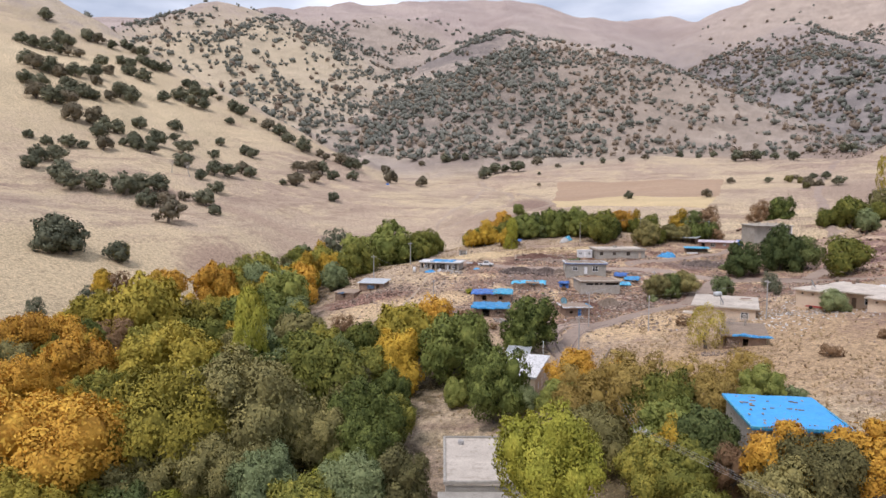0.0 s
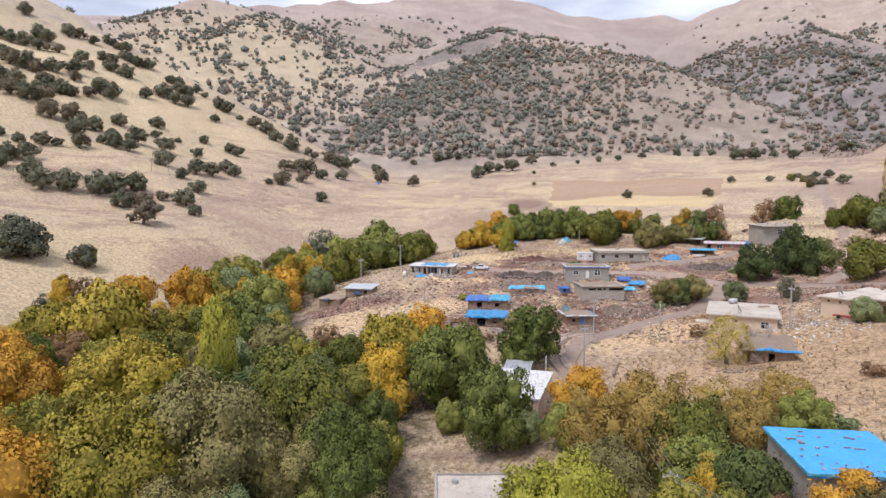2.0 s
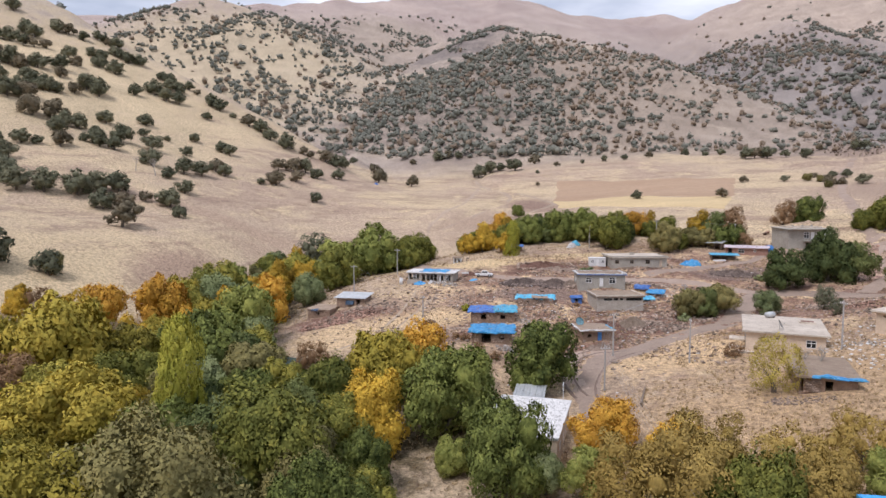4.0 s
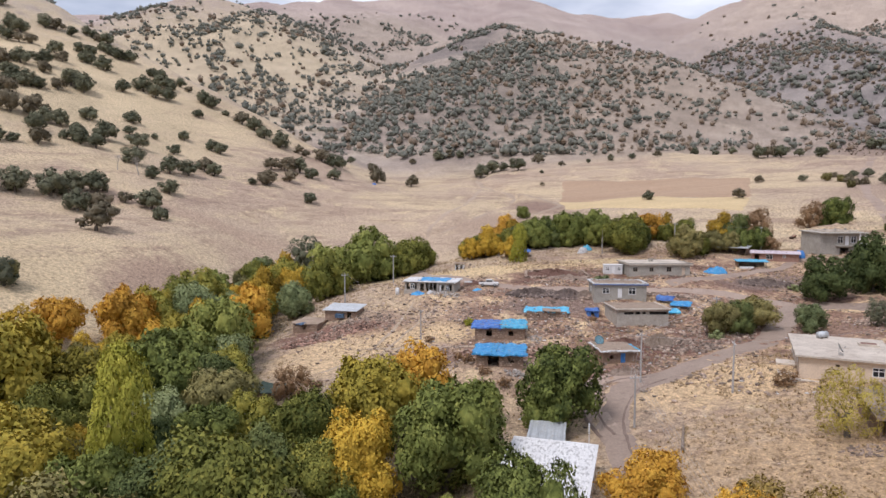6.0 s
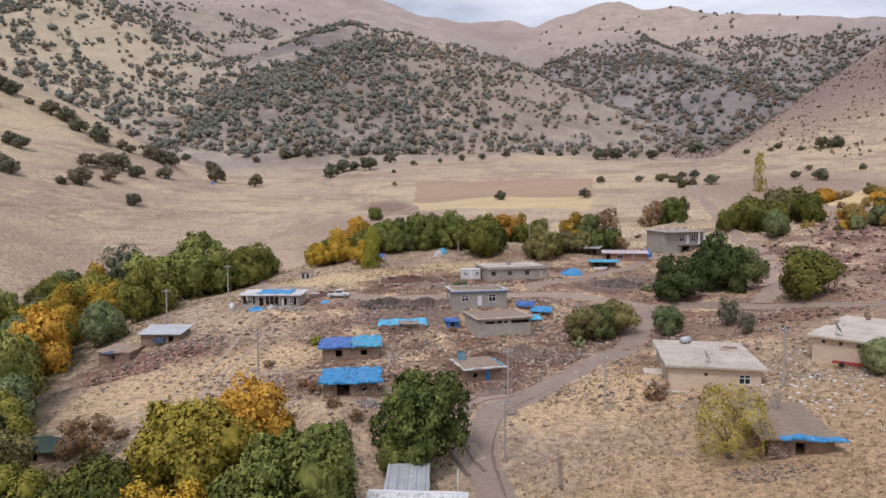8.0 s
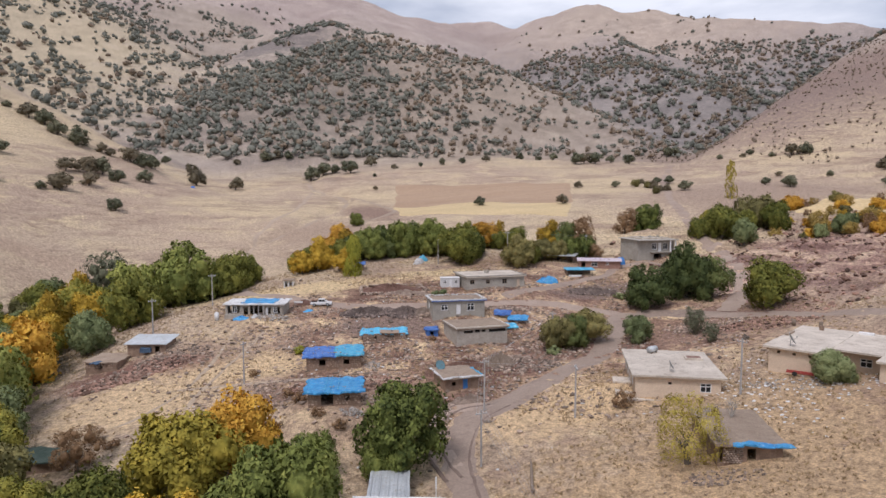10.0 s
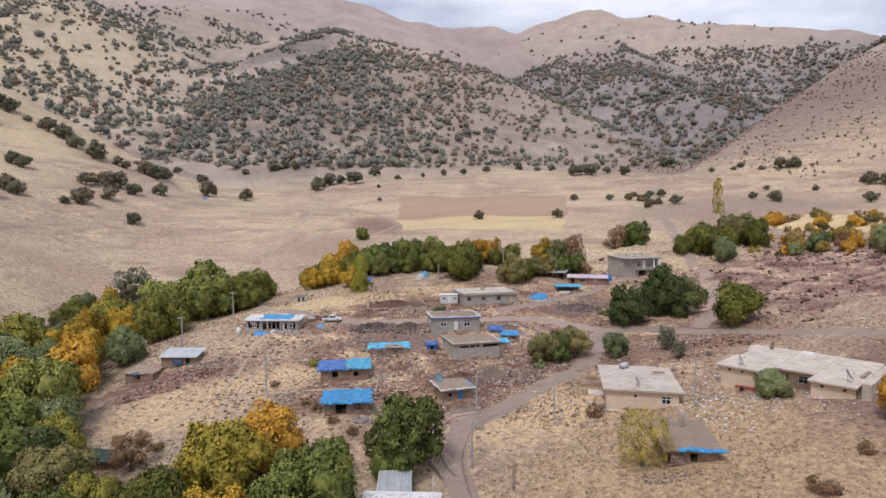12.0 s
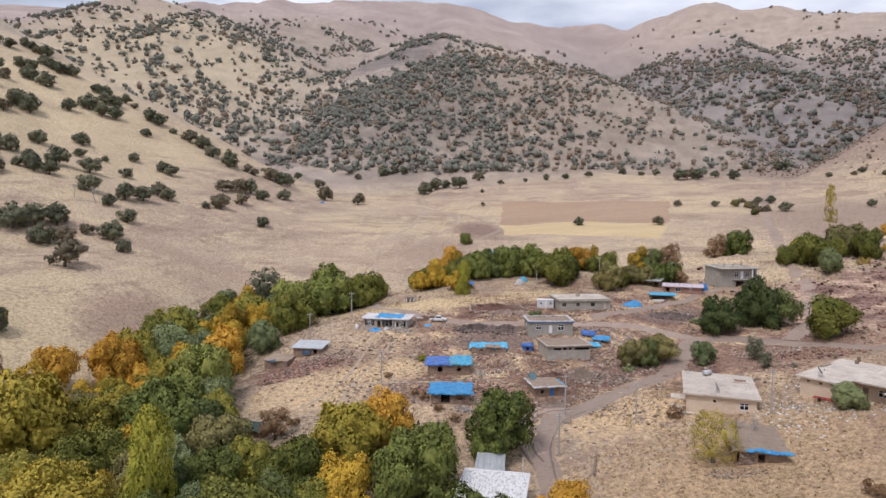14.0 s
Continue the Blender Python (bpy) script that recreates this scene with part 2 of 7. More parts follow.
DRY_GROUND = dry_ground()
ROAD = worn("packed_earth", (0.31, 0.235, 0.19), (0.40, 0.315, 0.255), (0.25, 0.185, 0.15), scale=0.12, fine=2.5, bump=0.03)
TRACK = worn("dusty_track", (0.38, 0.295, 0.225), (0.46, 0.365, 0.28), (0.33, 0.25, 0.195), scale=0.12, fine=2.5, bump=0.05)
RUT = worn("damp_wheel_rut", (0.16, 0.115, 0.095), (0.22, 0.165, 0.135), (0.27, 0.205, 0.17), scale=0.4, fine=3, bump=0.05)
FOOTPATH = worn("pale_trodden_earth", (0.42, 0.33, 0.24), (0.50, 0.40, 0.30), (0.34, 0.26, 0.19), scale=0.3, fine=3, bump=0.03)
PLOUGHED = worn("ploughed_earth", (0.33, 0.225, 0.15), (0.40, 0.285, 0.195), (0.45, 0.33, 0.225), scale=0.03, fine=0.8, bump=0.1, stretch=(0.3, 2.5, 1))
STUBBLE = worn("straw_stubble", (0.52, 0.40, 0.23), (0.61, 0.475, 0.27), (0.45, 0.34, 0.205), scale=0.03, fine=0.9, bump=0.1, stretch=(0.3, 2.5, 1))
BARK = worn("bark", (0.10, 0.085, 0.07), (0.17, 0.145, 0.12), (0.06, 0.05, 0.04), scale=2.0, fine=14, bump=0.03)
PALE_BARK = worn("pale_bark", (0.34, 0.31, 0.28), (0.45, 0.42, 0.38), (0.2, 0.18, 0.16), scale=2.0, fine=14, bump=0.03)
OAK = leafy("oak_leaves", [(0.090, 0.098, 0.064), (0.165, 0.174, 0.112), (0.255, 0.250, 0.162)])
RUSSET = leafy("russet_oak_leaves", [(0.125, 0.112, 0.076), (0.205, 0.176, 0.118), (0.28, 0.23, 0.155)])
# leaf tones of the distant scrub, raised and paled: distance haze put into the colour
HAZY_OAK = leafy("hazy_oak_leaves", [(0.125, 0.136, 0.116), (0.190, 0.200, 0.168), (0.270, 0.270, 0.225)], patch_scale=0.02)
HAZY_RUSSET = leafy("hazy_russet_leaves", [(0.185, 0.145, 0.112), (0.255, 0.202, 0.15), (0.33, 0.262, 0.195)], patch_scale=0.02)
GREEN = leafy("walnut_leaves", [(0.038, 0.056, 0.015), (0.205, 0.240, 0.062), (0.40, 0.41, 0.11)])
YELLOW_GREEN = leafy("turning_leaves", [(0.060, 0.080, 0.018), (0.22, 0.225, 0.050), (0.49, 0.42, 0.082)])
GOLDEN = leafy("golden_green_leaves", [(0.115, 0.108, 0.022), (0.34, 0.285, 0.048), (0.60, 0.46, 0.08)])
OLIVE = leafy("olive_brown_leaves", [(0.085, 0.080, 0.034), (0.225, 0.205, 0.082), (0.42, 0.36, 0.135)])
YELLOW = leafy("yellow_leaves", [(0.16, 0.11, 0.02), (0.51, 0.335, 0.045), (0.80, 0.54, 0.075)])
ORANGE = leafy("orange_leaves", [(0.28, 0.14, 0.024), (0.66, 0.37, 0.058), (0.90, 0.60, 0.10)])
REDBROWN = leafy("red_brown_leaves", [(0.17, 0.105, 0.06), (0.27, 0.165, 0.09), (0.36, 0.235, 0.125)])
LIME = leafy("poplar_leaves", [(0.17, 0.19, 0.03), (0.36, 0.36, 0.055), (0.58, 0.52, 0.09)])
THIN_YELLOW = leafy("yellowing_willow_leaves", [(0.30, 0.24, 0.05), (0.50, 0.41, 0.09), (0.68, 0.55, 0.14)])
WILLOW = leafy("grey_green_leaves", [(0.095, 0.125, 0.055), (0.22, 0.265, 0.12), (0.38, 0.42, 0.20)])
PALE_RUBBLE = worn("pale_rubble", (0.36, 0.33, 0.30), (0.52, 0.49, 0.46), (0.26, 0.22, 0.19), scale=1.2, fine=5, bump=0.05, tint=0.3, island=0.4)
THIN_AMBER = leafy("thin_amber_leaves", [(0.23, 0.165, 0.055), (0.40, 0.29, 0.085), (0.56, 0.40, 0.12)])
DARK_GREEN = leafy("dark_green_leaves", [(0.026, 0.042, 0.015), (0.108, 0.140, 0.048), (0.22, 0.245, 0.085)])
CONCRETE = worn("grey_render", (0.31, 0.29, 0.255), (0.42, 0.395, 0.35), (0.235, 0.215, 0.19), scale=0.5, fine=8, bump=0.015)
BLOCKWORK = worn("block_wall", (0.33, 0.30, 0.26), (0.445, 0.405, 0.355), (0.23, 0.205, 0.18), scale=0.6, fine=5, bump=0.03)
CREAM = worn("cream_render", (0.57, 0.455, 0.345), (0.66, 0.54, 0.42), (0.46, 0.355, 0.265), scale=0.4, fine=7, bump=0.012)
PALE_ROOF = worn("pale_concrete_roof", (0.46, 0.405, 0.345), (0.64, 0.575, 0.495), (0.34, 0.285, 0.235), scale=0.22, fine=4, bump=0.02, stains=(0.5, 0.75))
MUD_ROOF = worn("mud_roof", (0.27, 0.205, 0.155), (0.36, 0.285, 0.22), (0.21, 0.155, 0.115), scale=0.4, fine=4, bump=0.03)
MUD_WALL = worn("mud_and_stone_wall", (0.215, 0.145, 0.105), (0.32, 0.23, 0.17), (0.14, 0.095, 0.07), scale=0.9, fine=4, bump=0.06)
STONE = worn("field_stone", (0.26, 0.195, 0.16), (0.44, 0.355, 0.295), (0.16, 0.115, 0.095), scale=1.2, fine=6, bump=0.04, tint=0.3, island=0.6)
BRICK = worn("mud_brick", (0.21, 0.125, 0.10), (0.30, 0.185, 0.145), (0.17, 0.10, 0.08), scale=1.5, fine=8, bump=0.02, tint=0.25)
BLUE_TARP = worn("blue_tarpaulin", (0.03, 0.21, 0.50), (0.085, 0.38, 0.66), (0.46, 0.60, 0.68), rough=0.5, scale=0.8, fine=4.0, bump=0.12, stains=(0.57, 0.70))
CYAN_TARP = worn("faded_blue_tarpaulin", (0.04, 0.29, 0.54), (0.12, 0.50, 0.68), (0.55, 0.66, 0.68), rough=0.55, scale=0.9, fine=4.0, bump=0.12, stains=(0.56, 0.68))
DEEP_TARP = worn("deep_blue_tarpaulin", (0.045, 0.11, 0.36), (0.09, 0.22, 0.52), (0.34, 0.42, 0.60), rough=0.5, scale=0.9, fine=4.0, bump=0.12, stains=(0.56, 0.70))
BRIGHT_TARP = worn("bright_blue_tarpaulin", (0.045, 0.34, 0.80), (0.06, 0.40, 0.86), (0.05, 0.33, 0.76), rough=0.45, scale=0.3, fine=2.5, bump=0.02)
WHITE_TARP = worn("white_sheeting", (0.50, 0.50, 0.50), (0.70, 0.70, 0.70), (0.34, 0.32, 0.30), rough=0.6, scale=0.6, fine=4, bump=0.05, stains=(0.52, 0.66))
TIN = worn("galvanised_sheet", (0.45, 0.48, 0.50), (0.60, 0.63, 0.65), (0.38, 0.33, 0.28), rough=0.45, metal=0.25, scale=0.5, fine=5, bump=0.01)
WORN_WHITE = worn("flaking_white_roof", (0.60, 0.60, 0.60), (0.72, 0.72, 0.71), (0.37, 0.37, 0.365), scale=0.5, fine=6, bump=0.02, stains=(0.50, 0.60), stretch=(2.4, 0.8, 1))
PINK_TIN = worn("pinkish_tin", (0.47, 0.40, 0.44), (0.60, 0.53, 0.57), (0.33, 0.25, 0.25), rough=0.55, scale=0.6, fine=5, bump=0.01)
WHITE_PAINT = worn("white_paint", (0.66, 0.67, 0.68), (0.78, 0.78, 0.78), (0.5, 0.48, 0.46), rough=0.55, scale=0.8, fine=9, bump=0.004)
TIMBER = worn("weathered_timber", (0.17, 0.13, 0.10), (0.27, 0.215, 0.17), (0.11, 0.085, 0.07), scale=1.5, fine=12, bump=0.01)
POLE_GREY = worn("grey_pole", (0.33, 0.32, 0.31), (0.43, 0.42, 0.41), (0.25, 0.23, 0.22), scale=1.0, fine=9, bump=0.01)
DARK = worn("dark_interior", (0.020, 0.018, 0.016), (0.035, 0.031, 0.028), (0.015, 0.013, 0.012), scale=1.0)
RUBBER = worn("tyre_rubber", (0.02, 0.02, 0.02), (0.035, 0.035, 0.035), (0.05, 0.045, 0.04), scale=2.0)
RED_PAINT = worn("faded_red_paint", (0.30, 0.05, 0.045), (0.42, 0.085, 0.07), (0.2, 0.06, 0.05), rough=0.6, scale=1.2)
TANK_BLUE = worn("blue_plastic", (0.05, 0.20, 0.55), (0.08, 0.28, 0.65), (0.05, 0.16, 0.42), rough=0.45, scale=1.0, bump=0.004)
DISH_BLUE = worn("pale_blue_enamel", (0.26, 0.50, 0.60), (0.34, 0.58, 0.68), (0.24, 0.42, 0.50), rough=0.45, scale=1.0, bump=0.003)
DISH_GREY = worn("grey_enamel", (0.42, 0.42, 0.42), (0.52, 0.52, 0.52), (0.33, 0.32, 0.31), rough=0.5, scale=1.0, bump=0.003)
NET = worn("dark_green_shade_net", (0.035, 0.055, 0.045), (0.06, 0.085, 0.07), (0.09, 0.10, 0.085), scale=0.8, fine=9, bump=0.01)
BLACK_HEAP = worn("charred_rubble", (0.13, 0.10, 0.09), (0.24, 0.19, 0.17), (0.38, 0.31, 0.265), scale=0.9, fine=5, bump=0.12, island=0.6)
RED_STONE = worn("red_field_stone", (0.20, 0.12, 0.095), (0.34, 0.225, 0.18), (0.14, 0.085, 0.068), scale=0.9, fine=4, bump=0.06, island=0.8)
EARTH_DARK = worn("dug_red_earth", (0.14, 0.075, 0.058), (0.20, 0.118, 0.09), (0.26, 0.17, 0.13), scale=0.4, fine=3, bump=0.08)
DULL_TARP = worn("dull_grey_blue_sheeting", (0.05, 0.085, 0.14), (0.10, 0.16, 0.24), (0.25, 0.28, 0.31), rough=0.6, scale=0.9, fine=4, bump=0.1)

m, nodes, links, bsdf = shader("window_glass", 0.12)
bsdf.inputs["Base Color"].default_value = (0.02, 0.024, 0.028, 1)
bsdf.inputs["Specular IOR Level"].default_value = 0.5
GLASS = m
m, nodes, links, bsdf = shader("power_cable", 0.6)
bsdf.inputs["Base Color"].default_value = (0.36, 0.36, 0.36, 1)
CABLE = m

# ---- landform: one height function for the whole valley ----
rng = np.random.default_rng(7)
LATTICE = np.random.default_rng(11).random((257, 257))


def value_noise(x, y):
    """Smooth noise in -1..1, one cell a unit."""
    xi, yi = np.floor(x).astype(int), np.floor(y).astype(int)
    u, v = x - xi, y - yi
    u, v = u * u * (3 - 2 * u), v * v * (3 - 2 * v)
    a, b = LATTICE[xi % 256, yi % 256], LATTICE[(xi + 1) % 256, yi % 256]
    c, d = LATTICE[xi % 256, (yi + 1) % 256], LATTICE[(xi + 1) % 256, (yi + 1) % 256]
    return 2 * ((a * (1 - u) + b * u) * (1 - v) + (c * (1 - u) + d * u) * v) - 1


def fbm(x, y, octaves=4):
    total, gain = 0.0, 1.0
    for n in range(octaves):
        total = total + gain * value_noise(x + 31.7 * n, y + 17.3 * n)
        x, y, gain = 2.03 * x, 2.03 * y, 0.5 * gain
    return total


def hermite(knots, values, at):
    """Values along the first axis of `values`, joined by smooth cubics, at the places `at` (held flat outside)."""
    knots, values = np.array(knots, float), np.array(values, float)
    slope = np.gradient(values, knots, axis=0)
    at = np.clip(at, knots[0], knots[-1])
    n = np.clip(np.searchsorted(knots, at) - 1, 0, len(knots) - 2)
    h = knots[n + 1] - knots[n]
    return n, h, (at - knots[n]) / h, values, slope


def lattice_height(xs, ys, rows, x, y):
    """Bicubic height over a coarse lattice of spot heights."""
    shape = np.shape(x)
    x, y = np.ravel(x), np.ravel(y)
    n, h, s, values, slope = hermite(ys, rows, y)
    h, s = h[:, None], s[:, None]
    lines = ((2 * s**3 - 3 * s**2 + 1) * values[n] + (s**3 - 2 * s**2 + s) * h * slope[n]
             + (3 * s**2 - 2 * s**3) * values[n + 1] + (s**3 - s**2) * h * slope[n + 1])
    knots = np.array(xs, float)
    tilt = np.gradient(lines, knots, axis=1)
    x = np.clip(x, knots[0], knots[-1])
    m = np.clip(np.searchsorted(knots, x) - 1, 0, len(knots) - 2)
    w = knots[m + 1] - knots[m]
    r, row = (x - knots[m]) / w, np.arange(len(x))
    z = ((2 * r**3 - 3 * r**2 + 1) * lines[row, m] + (r**3 - 2 * r**2 + r) * w * tilt[row, m]
         + (3 * r**2 - 2 * r**3) * lines[row, m + 1] + (r**3 - r**2) * w * tilt[row, m + 1])
    return z.reshape(shape)


# valley floor and foot of the western hill: profiles from south to north
PROFILE_X = [-320, -220, -140, -90, -55, -20, 15, 50, 90, 150, 240, 340]
PROFILE_Y = [20, 70, 110, 145, 180, 215, 260, 330, 420, 520, 620]
WEST_BANK = [
    [41.5, 33.5, 24.5, 12.0, 1.5, -4.0], [48.0, 35.5, 25.0, 11.0, -1.5, -2.5],
    [54.0, 37.5, 27.0, 16.0, 2.0, 0.5], [60.5, 41.5, 29.5, 16.5, 1.5, 5.5],
    [69.5, 46.5, 33.5, 18.0, 5.5, 8.5], [79.5, 51.0, 35.5, 20.5, 6.5, 15.0],
    [93.0, 57.0, 36.0, 27.5, 12.0, 15.5], [112.0, 76.0, 54.5, 36.5, 25.0, 23.0],
    [140.0, 106.0, 71.5, 57.5, 48.0, 42.0], [166.0, 134.0, 103.0, 77.5, 59.5, 52.0],
    [206.0, 160.0, 122.0, 90.0, 74.0, 72.0],
]
EAST_BANK = [
    [-3.0, 5.0, 18.0, 27.5, 45.0, 70.0], [1.5, 12.5, 19.0, 31.5, 49.0, 76.0],
    [3.0, 11.5, 20.0, 32.0, 47.5, 74.0], [6.0, 11.0, 18.5, 31.5, 45.0, 71.0],
    [11.0, 12.0, 15.5, 27.5, 42.5, 69.5], [18.0, 19.0, 19.5, 26.0, 40.0, 65.5],
    [21.5, 24.0, 26.0, 28.5, 38.5, 55.5], [29.5, 33.5, 37.0, 39.5, 47.0, 52.5],
    [40.0, 41.0, 44.0, 50.0, 58.5, 70.0], [54.5, 60.5, 66.0, 72.0, 74.0, 70.0],
    [72.0, 73.0, 74.0, 76.0, 80.0, 85.0],
]
PROFILES = [west + east for west, east in zip(WEST_BANK, EAST_BANK)]


def ridge(x, y, crest, slope, rounding):
    """A range: falls away on all sides from a crest line of points (x, y, z)."""
    best = np.full(np.shape(x), -1e4)
    for (ax, ay, az), (bx, by, bz) in zip(crest, crest[1:]):
        dx, dy = bx - ax, by - ay
        s = np.clip(((x - ax) * dx + (y - ay) * dy) / (dx * dx + dy * dy), 0, 1)
        away = np.hypot(x - ax - s * dx, y - ay - s * dy)
        best = np.maximum(best, az + s * (bz - az) - slope * (np.sqrt(away**2 + rounding**2) - rounding))
    return best


CONE = [(341, 574, 88), (341, 621, 104), (332, 694, 134), (307, 792, 180), (265, 881, 228), (215, 936, 253), (157, 958, 271), (119, 958, 262), (69, 938, 230), (-2, 901, 178), (-45, 862, 140)]
GREY_RIDGE = [(157, 958, 262), (190, 1155, 322), (125, 1265, 360), (61, 1219, 322), (-3, 1151, 268), (-44, 1070, 198)]
BACK_RIDGE = [(125, 1265, 358), (170, 1500, 440), (240, 2000, 640)]
WEST_MOUNTAIN = [(-760, 1450, 290), (-660, 1430, 345), (-560, 1440, 405), (-464, 1426, 460), (-397, 1622, 505), (-310, 1743, 548), (-236, 1856, 588), (100, 2050, 645)]
WEST_SPUR = [(-464, 1426, 455), (-352, 1376, 419), (-272, 1292, 346), (-203, 1224, 292), (-140, 1162, 250), (-85, 1107, 216), (-50, 1050, 186)]
WEST_FACE = [(-465, 1420, 430), (-330, 1180, 280), (-215, 930, 150)]
MIDDLE_SPUR = [(-236, 1856, 580), (-211, 1455, 385), (-90, 1318, 298), (-40, 1160, 215)]
FAR_RANGE = [(-200, 1900, 600), (100, 2050, 652), (210, 2030, 652), (330, 2000, 612), (480, 2000, 592), (560, 2000, 578), (660, 2000, 592),
             (755, 1988, 566), (830, 1880, 585), (908, 1782, 598), (1069, 1510, 512), (1190, 1212, 425), (1250, 1000, 330), (1500, 700, 240)]
EAST_SPUR = [(908, 1782, 560), (720, 1350, 400), (590, 1003, 266), (545, 860, 190)]
EAST_SPUR_2 = [(1069, 1510, 480), (900, 1150, 310), (800, 900, 195)]
EAST_HILL = [(310, 455, 70), (396, 480, 110), (466, 500, 140), (590, 580, 200), (850, 680, 310)]
DISTANT = [(-4200, 2600, 860), (-2600, 3000, 815), (-1500, 3050, 875), (-1050, 3100, 875), (-850, 3300, 785), (500, 3400, 450)]


# levelled platforms under the houses: x, y, reach, height
TERRACES = [(12, 161, 9, 11.1), (14, 182, 9, 11.2), (45.5, 189, 8, 13.0), (45, 203, 8, 17.2), (61, 221, 10, 20.2), (-1, 214, 9, 16.4),
            (118, 245, 10, 24.6), (35, 167, 6, 10.3), (16, 128, 9, 4.8), (63, 148, 10, 13.0), (90, 138, 14, 17.6), (26, 193, 6, 13.6)]


def cone(x, y):
    """The conical hill with its two shoulders."""
    return ridge(x, y, CONE, 0.51, 14)


def smooth_max(a, b, k):
    return np.maximum(a, b) + k * np.log1p(np.exp(-np.abs(a - b) / k))


WASH = [(66, 600), (46, 570), (36, 556), (30, 509), (37, 470), (47, 448), (43, 416), (24, 372), (4, 338), (-14, 316), (-34, 296), (-52, 276)]


def from_line(x, y, line):
    """Distance to a broken line."""
    best = np.full(np.shape(x), 1e4)
    for (ax, ay), (bx, by) in zip(line, line[1:]):
        dx, dy = bx - ax, by - ay
        s = np.clip(((x - ax) * dx + (y - ay) * dy) / (dx * dx + dy * dy), 0, 1)
        best = np.minimum(best, np.hypot(x - ax - s * dx, y - ay - s * dy))
    return best


def height(x, y):
    x, y = np.asarray(x, float), np.asarray(y, float)
    z = lattice_height(PROFILE_X, PROFILE_Y, PROFILES, x, y)
    z = z + 0.45 * np.maximum(-320 - x, 0) + np.maximum(x - 340, 0) * (0.05 + 0.2 * np.clip((480 - y) / 120, 0, 1))
    z = z + 0.25 * np.clip(y - 620, 0, 450) - 0.05 * np.maximum(20 - y, 0)
    behind = (0.34 * (x + 310) + 0.94 * (y - 622))
    z = z - 0.75 * np.logaddexp(0, behind / 8) * 8 * np.clip((-70 - x) / 70, 0, 1)
    for tx, ty, reach, level in TERRACES:
        pull = np.exp(-((np.hypot(x - tx, y - ty) / reach) ** 4))
        z = z + pull * (level - z)
    rough = fbm(x / 90, y / 90, 5)
    gully = np.abs(fbm(x / 210 + 5, y / 210, 3))
    far = np.clip((y - 560) / 500, 0, 1)
    hills = ridge(x, y, EAST_HILL, 0.42, 12) - 0.5 * np.maximum(-0.408 * (x - 310) + 0.913 * (y - 455), 0)
    hills = smooth_max(hills, cone(x, y), 6.0)
    for crest, slope, rounding in ((WEST_MOUNTAIN, 0.52, 60), (WEST_SPUR, 0.46, 12), (WEST_FACE, 0.40, 60), (MIDDLE_SPUR, 0.58, 18), (GREY_RIDGE, 0.62, 14), (BACK_RIDGE, 0.50, 40), (FAR_RANGE, 0.55, 60),
                                   (EAST_SPUR, 0.52, 40), (EAST_SPUR_2, 0.52, 40), (DISTANT, 0.35, 80)):
        hills = smooth_max(hills, ridge(x, y, crest, slope, rounding), 6.0)
    hills = hills + far * (5 * rough - 17 * gully * np.clip((hills - 100) / 200, 0, 1))
    z = smooth_max(z, hills, 4.0)
    near = np.clip((500 - np.hypot(x, y)) / 300, 0, 1)
    # dry stream bed between crumbling banks
    z = z - 1.15 * (1 - np.tanh((from_line(x, y, WASH) + 2.6 * fbm(x / 13, y / 13, 3) - 5.0) / 1.4))
    # rain-cut gullies of the eastern bank
    bank = np.clip((x - 106) / 30, 0, 1) * np.clip((x - 150) / -40 + 4, 0, 1) * np.clip((330 - y) / 60, 0, 1) * np.clip((y - 150) / 16, 0, 1)
    z = z + bank * (2.2 - 5.2 * np.abs(fbm(x / 24 + 0.5 * y / 24, y / 11, 4)) - 1.5 * np.abs(fbm(x / 8, y / 5 + 3, 2)))
    return z + near * (0.5 * fbm(x / 14, y / 14, 4) + 0.12 * fbm(x / 2.7, y / 2.7, 2)) + (1 - near) * 1.2 * fbm(x / 25, y / 25, 3)


def graded(*spans):
    """Grid lines: spans of (from, to, step)."""
    lines = np.concatenate([np.arange(a, b, step) for a, b, step in spans] + [[spans[-1][1]]])
    return lines


gx = graded((-4500, -1200, 150), (-1200, -420, 26), (-420, -170, 5), (-170, 250, 2), (250, 620, 6), (620, 1500, 24), (1500, 4500, 150))
gy = graded((-1500, -100, 100), (-100, 40, 10), (40, 330, 2), (330, 620, 4), (620, 1000, 9), (1000, 2150, 20), (2150, 4500, 90))
GX, GY = np.meshgrid(gx, gy)
GZ = height(GX, GY)
nx, ny = len(gx), len(gy)


def ground_z(x, y):
    """Height of the ground sheet itself at a place."""
    i, j = min(max(int(np.searchsorted(gx, x)) - 1, 0), nx - 2), min(max(int(np.searchsorted(gy, y)) - 1, 0), ny - 2)
    u, v = (x - gx[i]) / (gx[i + 1] - gx[i]), (y - gy[j]) / (gy[j + 1] - gy[j])
    return float((GZ[j, i] * (1 - u) + GZ[j, i + 1] * u) * (1 - v) + (GZ[j + 1, i] * (1 - u) + GZ[j + 1, i + 1] * u) * v)


